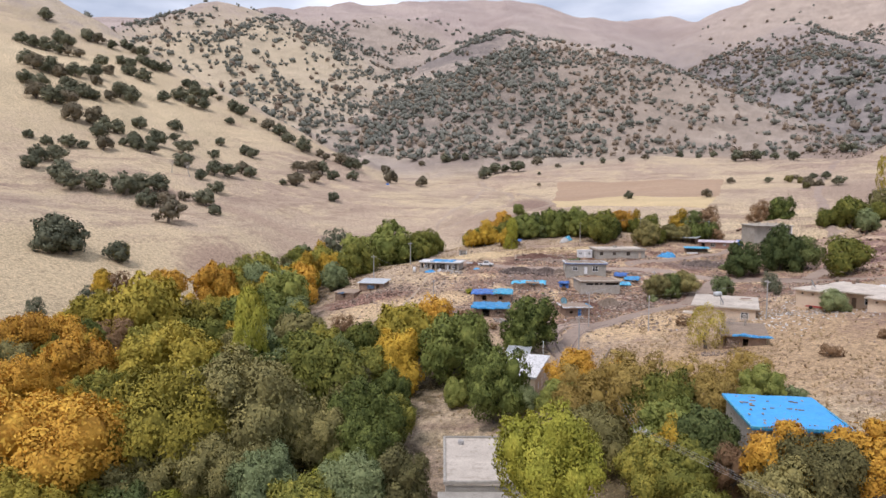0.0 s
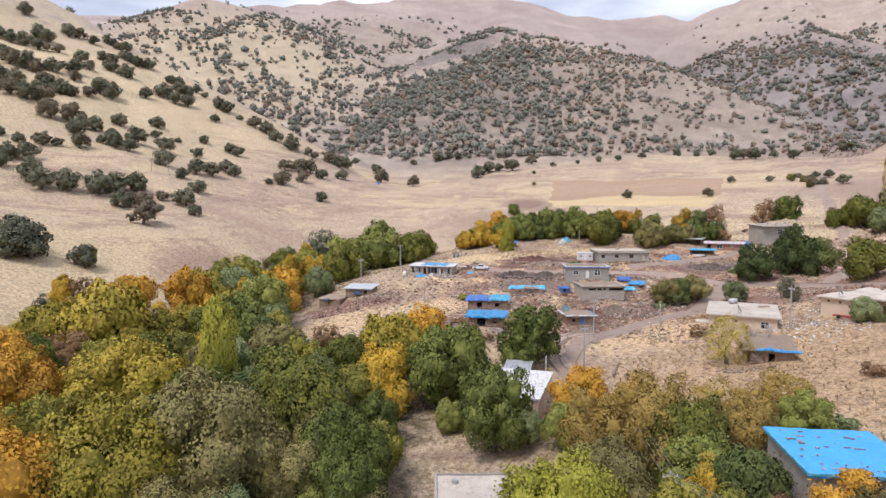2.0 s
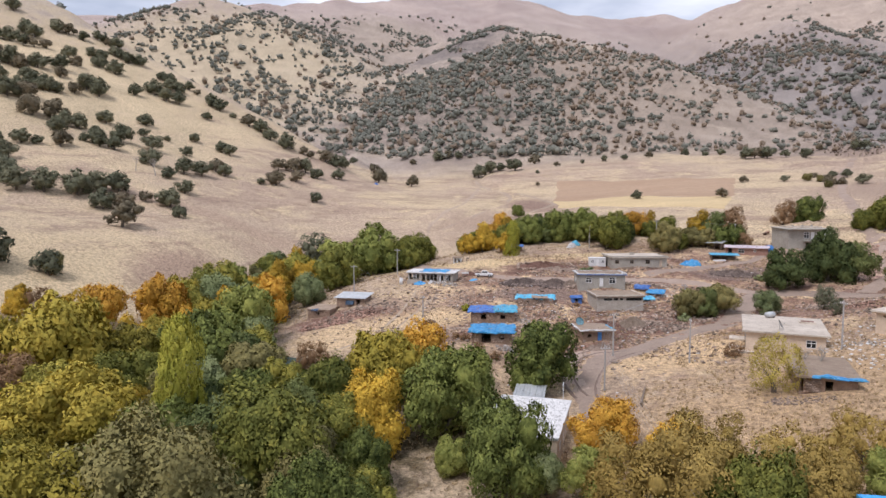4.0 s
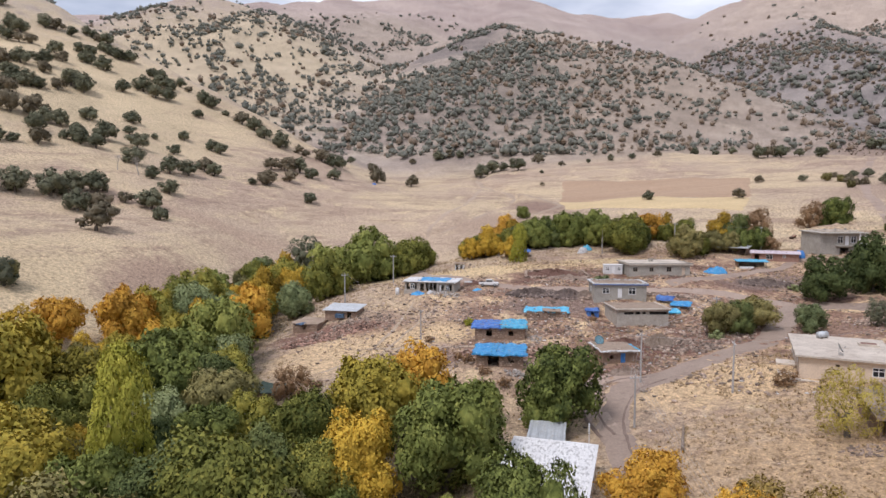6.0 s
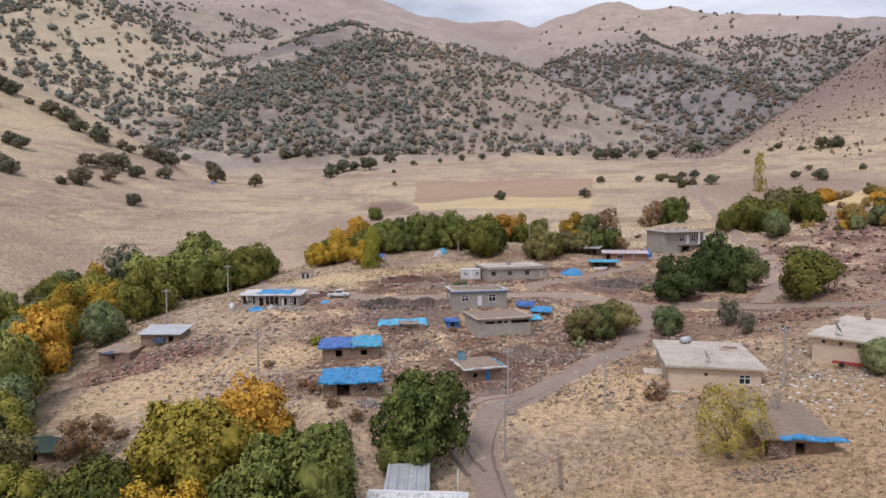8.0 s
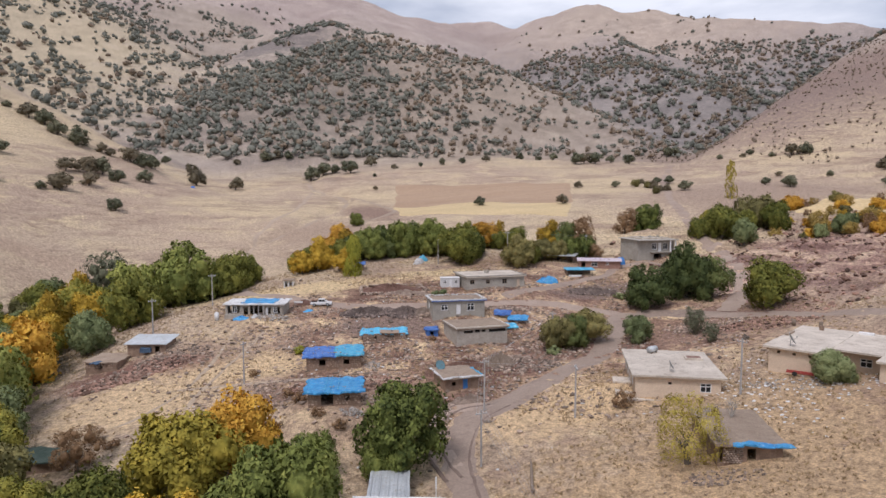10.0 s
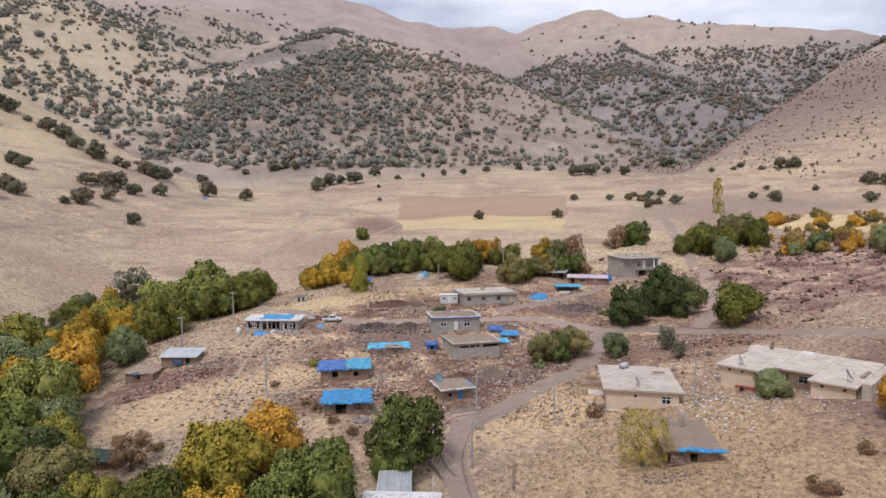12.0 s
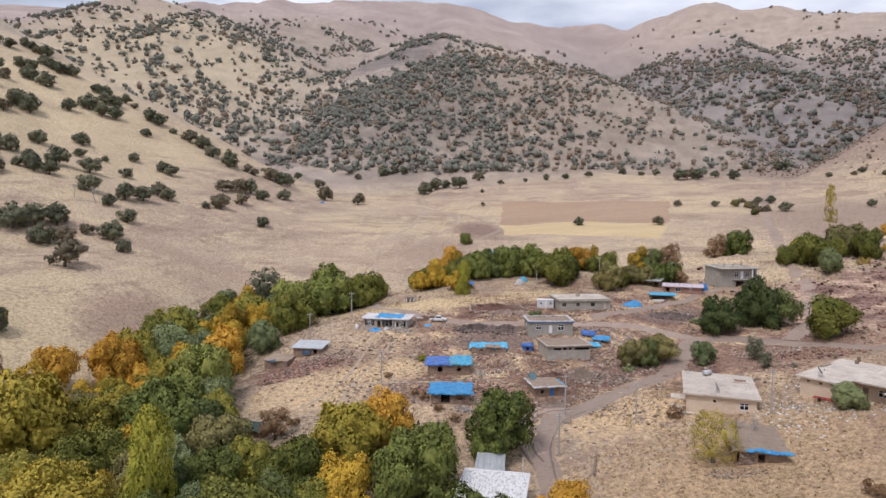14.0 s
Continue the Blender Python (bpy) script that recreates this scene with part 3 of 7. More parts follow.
mesh = bpy.data.meshes.new("ground")
mesh.vertices.add(nx * ny)
mesh.vertices.foreach_set("co", np.stack([GX, GY, GZ], -1).astype(np.float32).ravel())
corner = (np.arange(ny - 1)[:, None] * nx + np.arange(nx - 1)[None, :]).ravel()
quads = np.stack([corner, corner + 1, corner + nx + 1, corner + nx], 1)
mesh.loops.add(quads.size)
mesh.loops.foreach_set("vertex_index", quads.ravel().astype(np.int32))
mesh.polygons.add(len(quads))
mesh.polygons.foreach_set("loop_start", np.arange(0, quads.size, 4).astype(np.int32))
mesh.polygons.foreach_set("use_smooth", np.ones(len(quads), bool))
mesh.update(calc_edges=True)
mesh.validate()
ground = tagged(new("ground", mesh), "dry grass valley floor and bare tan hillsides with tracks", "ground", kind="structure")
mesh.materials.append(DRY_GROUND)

# ---- building helpers ----


def mesh_of(name, verts, faces, materials, slots=None, smooth=False):
    me = bpy.data.meshes.new(name)
    me.from_pydata([tuple(v) for v in verts], [], [tuple(f) for f in faces])
    for mat in materials if isinstance(materials, (list, tuple)) else [materials]:
        me.materials.append(mat)
    if slots is not None:
        me.polygons.foreach_set("material_index", np.asarray(slots, np.int32))
    if smooth:
        me.polygons.foreach_set("use_smooth", np.ones(len(me.polygons), bool))
    me.update()
    return me


def hung(name, me, parent, m=None, label=""):
    """A mesh as one part under its thing, at the pose m in the thing's own frame."""
    ob = new(name, me)
    ob.parent = parent
    if m is not None:
        ob.matrix_basis = m
    if label:
        ob["label"] = label
    return ob


def part(name, bm, material, parent, label="", smooth=False, m=None):
    me = bpy.data.meshes.new(name)
    if smooth:
        for f in bm.faces:
            f.smooth = True
    bm.to_mesh(me)
    bm.free()
    me.materials.append(material)
    return hung(name, me, parent, m, label)


def base(name, x, y, z, turn, label, category, group="", kind=""):
    ob = new(name)
    ob.empty_display_size = 0.3
    ob.matrix_basis = pose(x, y, z, 0, 0, turn)
    return tagged(ob, label, category, group, kind)


def add_box(bm, x0, x1, y0, y1, z0, z1, jitter=0.0, seed=0):
    pick = random.Random(seed)
    vs = [bm.verts.new((x + pick.uniform(-jitter, jitter), y + pick.uniform(-jitter, jitter), z + pick.uniform(-jitter, jitter)))
          for z in (z0, z1) for y in (y0, y1) for x in (x0, x1)]
    for f in ((0, 2, 3, 1), (4, 5, 7, 6), (0, 1, 5, 4), (2, 6, 7, 3), (0, 4, 6, 2), (1, 3, 7, 5)):
        bm.faces.new([vs[n] for n in f])
    return vs


def add_tube(bm, a, b, ra, rb, sides=7, caps=True):
    a, b = Vector(a), Vector(b)
    turn = (b - a).to_track_quat("Z", "Y").to_matrix()
    rings = []
    for at, r in ((a, ra), (b, rb)):
        rings.append([bm.verts.new(at + turn @ Vector((r * math.cos(2 * math.pi * k / sides), r * math.sin(2 * math.pi * k / sides), 0))) for k in range(sides)])
    for k in range(sides):
        bm.faces.new((rings[0][k], rings[0][(k + 1) % sides], rings[1][(k + 1) % sides], rings[1][k]))
    if caps:
        bm.faces.new(rings[1])
        bm.faces.new(rings[0][::-1])


# ---- trees ----
ICO_V, ICO_F = None, None
bm = bmesh.new()
bmesh.ops.create_icosphere(bm, subdivisions=2, radius=1.0)
ICO_V = np.array([v.co[:] for v in bm.verts])
ICO_F = np.array([[v.index for v in f.verts] for f in bm.faces])
bm.free()
bm = bmesh.new()
bmesh.ops.create_icosphere(bm, subdivisions=1, radius=1.0)
ICO1_V = np.array([v.co[:] for v in bm.verts])
ICO1_F = np.array([[v.index for v in f.verts] for f in bm.faces])
bm.free()


def raw_mesh(name, verts, faces, normals, materials):
    """A triangle mesh with its own shading normals, one a vertex."""
    verts, faces = np.asarray(verts), np.asarray(faces)
    me = bpy.data.meshes.new(name)
    me.vertices.add(len(verts))
    me.vertices.foreach_set("co", verts.astype(np.float32).ravel())
    me.loops.add(faces.size)
    me.loops.foreach_set("vertex_index", faces.ravel().astype(np.int32))
    me.polygons.add(len(faces))
    me.polygons.foreach_set("loop_start", np.arange(0, faces.size, 3).astype(np.int32))
    me.polygons.foreach_set("use_smooth", np.ones(len(faces), bool))
    me.update(calc_edges=True)
    me.normals_split_custom_set_from_vertices(np.asarray(normals, np.float32))
    for mat in materials:
        me.materials.append(mat)
    return me


def unit(v):
    return v / np.maximum(np.linalg.norm(v, axis=1, keepdims=True), 1e-6)


def leaf_sprays(pick, lobes, radii, owner, boughs, girths, count, size, flutter=0.55, soft=0.6):
    """Leaves on the outside of small lobes that sit on boughs: triangles and the normals that shade them."""
    lot = int(count * 3.4)
    lobes, radii, owner = np.vstack([lobes, boughs]), np.append(radii, girths * 0.95), np.append(owner, np.arange(len(boughs)))
    which = pick.choice(len(lobes), lot, p=radii**2 / (radii**2).sum())
    out = unit(lobes[which] - boughs[owner[which]])
    way = unit(pick.normal(size=(lot, 3)) + 0.55 * out + np.array([0, 0, 0.35]))
    far = 0.72 + 0.46 * pick.random(lot) + 0.55 * pick.random(lot) ** 6
    at = lobes[which] + way * (radii[which] * far)[:, None]
    gap = np.linalg.norm(at[:, None, :] - boughs[None], axis=2) / girths[None]
    outside = np.flatnonzero(gap.min(1) > 0.80)[:count]
    way, at, home = way[outside], at[outside], owner[which[outside]]
    n = len(at)
    shade = unit(soft * way + 0.5 * unit(at - boughs[home]) + 0.35 * unit(at) + np.array([0, 0, 0.12]) + 0.16 * pick.normal(size=(n, 3)))
    normal = unit(shade + pick.normal(size=(n, 3)) * flutter)
    side = unit(np.cross(normal, pick.normal(size=(n, 3))))
    up = np.cross(normal, side)
    s = size * pick.uniform(0.55, 1.45, (n, 1))
    long = s * pick.uniform(0.85, 1.4, (n, 1))
    corners = np.stack([at - side * s * 0.5 - up * long * 0.4, at + side * s * 0.5 - up * long * 0.4, at + up * long * 0.6], 1)
    return corners.reshape(-1, 3), np.repeat(shade, 3, axis=0)


def crown_mesh(name, material, seed, boughs, count, leaf, tall=1.0, form="dome", core=0.66, spread=0.60, bough=0.40):
    """A crown of unit radius about the origin: boughs, the leafy lobes they carry, and sprays of leaves."""
    pick = np.random.default_rng(seed)
    k = np.arange(boughs)
    turn = k * 2.39996 + pick.uniform(-0.5, 0.5, boughs)
    if form == "column":
        rise = np.linspace(-0.9, 0.94, boughs)
        reach = 0.50 * np.sqrt(np.clip(1 - ((rise + 0.35) / 1.38) ** 2, 0.03, 1)) * pick.uniform(0.6, 1.15, boughs)
        centres = np.stack([reach * np.cos(turn), reach * np.sin(turn), rise], 1)
        girths = bough * (0.35 + 0.9 * reach) * pick.uniform(0.8, 1.25, boughs)
    else:
        rise = np.clip(np.linspace(-0.62, 0.98, boughs) + pick.uniform(-0.12, 0.12, boughs), -0.65, 1)
        reach = np.sqrt(np.clip(1 - rise**2, 0, 1))
        centres = np.stack([reach * np.cos(turn), reach * np.sin(turn), rise * 0.95], 1) * (spread * pick.uniform(0.72, 1.28, boughs))[:, None]
        centres *= np.append(pick.uniform(0.85, 1.15, 2), 1)
        girths = bough * pick.uniform(0.58, 1.22, boughs)
        centres, girths = np.vstack([centres, [[0, 0, -0.05]]]), np.append(girths, 0.52)
    each = 9
    owner = np.repeat(np.arange(len(centres)), each)
    out = unit(pick.normal(size=(len(owner), 3)) + 0.75 * unit(centres)[owner] + np.array([0, 0, 0.25]))
    lobes = centres[owner] + out * (girths[owner] * pick.uniform(0.7, 1.02, len(owner)))[:, None]
    radii = girths[owner] * pick.uniform(0.26, 0.50, len(owner))
    leaves, shade = leaf_sprays(pick, lobes, radii, owner, centres, girths, count, leaf)
    verts, normals, faces = [leaves], [shade], [np.arange(len(leaves)).reshape(-1, 3)]
    start = len(leaves)
    if core:
        for c, r in zip(centres, girths):
            wob = 1 + 0.14 * pick.normal(size=(len(ICO_V), 1))
            verts.append(c + ICO_V * wob * r * core)
            normals.append(ICO_V)
            faces.append(ICO_F + start)
            start += len(ICO_V)
    grow = np.array([1, 1, tall])
    return raw_mesh(name, np.vstack(verts) * grow, np.vstack(faces), unit(np.vstack(normals) / grow), [material])


def trunk_mesh(name, material, seed, h, girth, spread, limbs=6, bare=False):
    """Tapered trunk with forking limbs; base at the origin, reaching h."""
    pick = random.Random(seed)
    bm = bmesh.new()
    lean = Vector((pick.uniform(-0.08, 0.08) * h, pick.uniform(-0.08, 0.08) * h, 0))
    fork = Vector((0, 0, h * 0.42)) + lean
    add_tube(bm, (0, 0, -0.5), (0, 0, 0.25), girth * 1.5, girth * 1.05, 8)
    add_tube(bm, (0, 0, 0.2), fork, girth * 1.05, girth * 0.75, 8)
    for k in range(limbs):
        a = 2 * math.pi * (k + pick.uniform(-0.3, 0.3)) / limbs
        out = spread * pick.uniform(0.4, 0.75)
        tip = fork + Vector((out * math.cos(a), out * math.sin(a), h * pick.uniform(0.22, 0.46)))
        mid = fork.lerp(tip, 0.5) + Vector((pick.uniform(-1, 1), pick.uniform(-1, 1), pick.uniform(0, 1))) * 0.08 * h
        add_tube(bm, fork, mid, girth * 0.5, girth * 0.32, 6)
        add_tube(bm, mid, tip, girth * 0.32, girth * 0.1, 5)
        for _ in range(7 if bare else 2):
            s = mid.lerp(tip, pick.uniform(0.1, 0.9))
            e = s + Vector((pick.uniform(-1, 1), pick.uniform(-1, 1), pick.uniform(0.3, 1.3))) * spread * 0.42
            add_tube(bm, s, e, girth * 0.17, girth * 0.05, 4)
            if bare:
                for _ in range(3):
                    q = s.lerp(e, pick.uniform(0.3, 0.95))
                    add_tube(bm, q, q + Vector((pick.uniform(-1, 1), pick.uniform(-1, 1), pick.uniform(0, 1.2))) * spread * 0.2, girth * 0.07, girth * 0.03, 3)
    me = bpy.data.meshes.new(name)
    bm.to_mesh(me)
    bm.free()
    me.materials.append(material)
    return me


SPECIES = {}


CROWNS = {}
DENSITY = {"near": (1.6, 0.80), "full": (1.0, 1.0), "light": (0.5, 1.35)}


def species(key, name, label, material, seeds, boughs, count, leaf, tall=1.0, lift=1.2, bark=None, form="dome", core=0.66, spread=0.63, bough=0.385):
    """lift: height of the crown's middle over the ground, in crown radii."""
    kinds = [(seed, trunk_mesh("trunk", bark or BARK, seed + 50, lift * 1.05, 0.085, 0.6)) for seed in seeds]
    SPECIES[key] = (name, label, kinds, lift, (material, boughs, count, leaf, tall, form, core, spread, bough))


def crown_of(key, seed, level):
    """The crown of one kind of tree, with finer leaves where it stands near."""
    if (key, seed, level) not in CROWNS:
        material, boughs, count, leaf, *rest = SPECIES[key][4]
        more, size = DENSITY[level]
        CROWNS[key, seed, level] = crown_mesh("crown", material, seed, boughs, int(count * more), leaf * size, *rest)
    return CROWNS[key, seed, level]


def plant(key, x, y, r, label="", group="", sink=0.0, stretch=1.0, low=1.0):
    name, text, kinds, lift, _ = SPECIES[key]
    pick = random.Random(int(x * 13.7) * 1009 + int(y * 7.3))
    seed, trunk = pick.choice(kinds)
    crown = crown_of(key, seed, "near" if y < 100 and r > 4.4 else "full" if y < 138 else "light")
    z = ground_z(x, y) - 0.1 - sink
    ob = base(name, x, y, z, pick.uniform(0, 360), label or text, "tree" if "shrub" not in name else "shrub", group)
    wide = pick.uniform(0.9, 1.12)
    size = Matrix.Diagonal((r * wide, r / wide, r * pick.uniform(0.9, 1.16) * stretch, 1))
    hung("trunk", trunk, ob, size @ Matrix.Diagonal((1, 1, low, 1)))
    hung("crown", crown, ob, Matrix.Translation((0, 0, lift * low * r * stretch)) @ size)
    return ob


species("green", "walnut_tree", "dark green leafy walnut tree in the stream gully", GREEN, (1, 2, 3), 15, 15000, 0.050, tall=1.15, lift=1.08)
species("turning", "walnut_tree", "walnut tree turning from green to yellow", YELLOW_GREEN, (4, 5, 6), 15, 15000, 0.050, tall=1.15, lift=1.08)
species("golden", "walnut_tree", "walnut tree with golden yellow-green autumn leaves", GOLDEN, (74, 75, 76), 15, 15000, 0.050, tall=1.12, lift=1.08)
species("olive", "ash_tree", "olive brown autumn tree with a broad crown", OLIVE, (7, 8), 16, 15000, 0.047, tall=1.08, lift=1.05)
species("yellow", "mulberry_tree", "mulberry tree in full yellow autumn leaf", YELLOW, (9, 10), 13, 13000, 0.050, tall=1.15, lift=1.1)
species("orange", "apricot_tree", "tree with bright orange autumn leaves", ORANGE, (11, 12, 13), 13, 13000, 0.050, tall=1.12, lift=1.1)
species("red", "plum_tree", "thin red brown tree losing its leaves", REDBROWN, (14, 15), 11, 7000, 0.042, tall=1.05, lift=1.1, core=0.5)
species("lime", "poplar_tree", "tall yellow-green poplar with an upright crown", LIME, (16, 17), 30, 17000, 0.043, tall=1.9, lift=2.1, bark=PALE_BARK, form="column", bough=0.44, core=0.3)
species("willow", "willow_tree", "grey-green willow tree with soft foliage", WILLOW, (18, 19), 16, 15000, 0.044, tall=1.15, lift=1.1)
species("sparse", "ash_tree", "half-bare grey tree with thin dark leaves", OAK, (20, 21), 12, 6500, 0.042, tall=1.15, lift=1.15, core=0.45)
species("pale_poplar", "poplar_tree", "slender poplar with thin pale yellow leaves", THIN_YELLOW, (22,), 16, 4500, 0.06, tall=2.3, lift=2.4, bark=PALE_BARK, form="column", bough=0.42, core=0)
species("oak", "oak_tree", "dark evergreen oak on a dry grass slope", OAK, (23, 24, 25, 26, 71, 72), 9, 3400, 0.085, tall=0.82, lift=0.80, spread=0.64, bough=0.42)
species("russet_oak", "oak_tree", "brownish oak with thinning leaves on a dry slope", RUSSET, (27, 28, 73), 8, 2600, 0.085, tall=0.85, lift=0.82, spread=0.66, bough=0.38, core=0.7)
species("shrub", "shrub", "low grey-green shrub on dry ground", WILLOW, (29, 30), 8, 2200, 0.10, tall=0.75, lift=0.5)
species("dry_shrub", "shrub", "dry brown shrub with bare twigs", REDBROWN, (31, 32), 8, 1500, 0.085, tall=0.7, lift=0.5, core=0.45)
species("lime_shrub", "shrub", "bright yellow-green bush on dry ground", LIME, (33, 34), 10, 6000, 0.055, tall=0.85, lift=0.6)
species("thin_willow", "willow_tree", "thin yellowing willow with drooping twigs", THIN_YELLOW, (35, 36), 12, 7000, 0.036, tall=1.2, lift=1.15, core=0)
species("thin_amber", "ash_tree", "thin amber-brown tree losing its leaves", THIN_AMBER, (37, 38, 39), 14, 9000, 0.042, tall=1.1, lift=1.08, core=0.4)
species("round_lime", "poplar_tree", "bushy yellow-green poplar beside the road", LIME, (40,), 22, 17000, 0.044, tall=1.35, lift=2.2, bark=PALE_BARK, spread=0.60, bough=0.36)
species("dark", "walnut_tree", "dense dark green tree with a broad crown", DARK_GREEN, (41, 42, 43), 15, 15000, 0.048, tall=1.15, lift=1.08)


ROAD_SPOTS = []


def draped(name, label, category, material, line, width, lift=0.06, step=1.5, kind="structure", ragged=0.25):
    """A strip of surface that follows a line of points over the ground."""
    pts = [Vector(p) for p in line]
    fine = []
    for a, b, c, d in zip([pts[0]] + pts[:-2], pts[:-1], pts[1:], pts[2:] + [pts[-1]]):
        n = max(2, int((c - b).length / step))
        for k in range(n):
            t = k / n
            fine.append(0.5 * ((2 * b) + (c - a) * t + (2 * a - 5 * b + 4 * c - d) * t * t + (3 * b - a - 3 * c + d) * t**3))
    fine.append(pts[-1])
    if width > 2:
        ROAD_SPOTS.extend((p.x, p.y, width / 2 - 0.2) for p in fine)
    across = 7
    verts, faces = [], []
    pick = random.Random(len(fine))
    left = right = 0.0
    for k, p in enumerate(fine):
        way = (fine[min(k + 1, len(fine) - 1)] - fine[max(k - 1, 0)]).normalized()
        side = Vector((-way.y, way.x))
        left, right = 0.8 * left + pick.uniform(-ragged, ragged), 0.8 * right + pick.uniform(-ragged, ragged)
        for j in range(across):
            s = (j / (across - 1) - 0.5) * width + left * (1 - j / (across - 1)) + right * j / (across - 1)
            verts.append((p.x + side.x * s, p.y + side.y * s))
    xy = np.array(verts)
    edge = np.array([0 if j in (0, across - 1) else 1 for j in range(across)] * len(fine))
    z = height(xy[:, 0], xy[:, 1]) + np.where(edge, lift, -0.12)
    faces = [(i * across + j, i * across + j + 1, (i + 1) * across + j + 1, (i + 1) * across + j) for i in range(len(fine) - 1) for j in range(across - 1)]
    me = mesh_of(name, np.c_[xy, z], [f[::-1] for f in faces], material, smooth=True)
    return tagged(new(name, me), label, category, kind=kind)


draped("road", "packed brown earth road through the village", "road", ROAD,
       [(17, 60), (18, 84), (22, 108), (25.5, 128), (27.5, 143), (32, 151.5), (38, 154.5), (45, 158.5), (55, 165), (66, 172), (76, 184), (84, 192), (96, 188), (106, 172), (112, 150), (116, 128), (122, 100)], 6.0)
draped("road", "narrow earth road past the upper houses", "road", ROAD,
       [(84, 193), (72, 204), (56, 206), (42, 210), (30, 210), (16, 214), (6, 226), (-4, 240), (-8, 258)], 5.0)
draped("road", "faint wheel track up the dry valley", "road", TRACK, [(-8, 256), (-7, 275), (-6, 300), (-2, 345), (14, 396), (30, 470)], 2.6, ragged=0.5)
draped("dry_wash", "dry stream bed of pale stony earth", "stream bed", TRACK, WASH, 4.0, lift=0.05, ragged=0.8)
draped("road", "earth lane between sheds", "road", ROAD, [(60, 210), (70, 215), (80, 219), (96, 225), (107, 233), (118, 232), (128, 222)], 3.6)
draped("road", "dirt track climbing to the eastern fields", "road", ROAD, [(104, 182), (116, 192), (128, 208), (142, 230), (160, 266), (180, 306), (200, 345), (235, 400), (270, 445)], 5.0, lift=0.14, ragged=0.5)
draped("road", "wheel track on dry slope", "road", TRACK, [(25, 470), (50, 440), (62, 400), (64, 372), (52, 350), (40, 336)], 2.6)


def field(name, label, material, corners, lift):
    a, b, c, d = [Vector(p) for p in corners]
    n = 40
    xy = np.array([((a.lerp(b, i / n)).lerp(d.lerp(c, i / n), j / n))[:] for j in range(n + 1) for i in range(n + 1)])
    rim = np.array([0 if i in (0, n) or j in (0, n) else 1 for j in range(n + 1) for i in range(n + 1)])
    wig = fbm(xy[:, 0] / 9, xy[:, 1] / 9, 3)
    xy = xy + np.c_[wig, -wig] * 0.9
    z = height(xy[:, 0], xy[:, 1]) + np.where(rim, lift, -0.3)
    faces = [(j * (n + 1) + i, j * (n + 1) + i + 1, (j + 1) * (n + 1) + i + 1, (j + 1) * (n + 1) + i) for j in range(n) for i in range(n)]
    tagged(new(name, mesh_of(name, np.c_[xy, z], faces, material, smooth=True)), label, "field", kind="structure")


field("field", "ploughed reddish earth field behind the village", PLOUGHED, [(66, 394), (150, 350), (184, 420), (82, 466)], 0.35)
field("field", "strip of yellow straw stubble", STUBBLE, [(60, 345), (130, 313), (149, 348), (66, 391)], 0.35)
field("field", "pale yellow stubble terrace beside the eastern gardens", STUBBLE, [(214, 268), (262, 248), (280, 282), (222, 300)], 0.35)
draped("road", "churned earth loop where the road turns", "road", ROAD, [(26, 140), (25.5, 149), (28, 156), (33, 157), (36, 154)], 4.6)
draped("road", "worn footpath over the grass slope", "road", FOOTPATH, [(-16, 181), (-3, 179.5), (8, 177), (18, 174.5), (27, 172)], 0.9, ragged=0.15)
draped("road", "worn footpath over the grass slope", "road", FOOTPATH, [(-12, 172), (-9, 182), (-4, 192), (1, 202)], 1.0, ragged=0.15)
draped("road", "worn footpath over the grass slope", "road", FOOTPATH, [(-22, 168), (-14, 178), (-9, 190), (-5, 204)], 0.8, ragged=0.15)
for line in ([(24.5, 137), (24, 147), (27, 155), (33, 158.5), (37, 158)], [(26.4, 137), (26, 146), (28.6, 153.4), (33, 156.2), (37, 155.6)], [(26.5, 128), (29, 142), (33.5, 150), (40, 154)]):
    draped("road", "dark wheel ruts pressed into the road bend", "road", RUT, line, 0.55, 0.10, 0.8, ragged=0.12)
field("bare_earth", "dug dark red earth inside a fallen house", EARTH_DARK, [(26, 219.8), (41, 219.4), (41.5, 225), (26.5, 225.6)], 0.12)


def off_road(spots):
    """The places that keep clear of every road."""
    clear = np.ones(len(spots), bool)
    for x, y, half in ROAD_SPOTS:
        clear &= (spots[:, 0] - x) ** 2 + (spots[:, 1] - y) ** 2 > half * half
    return spots[clear]

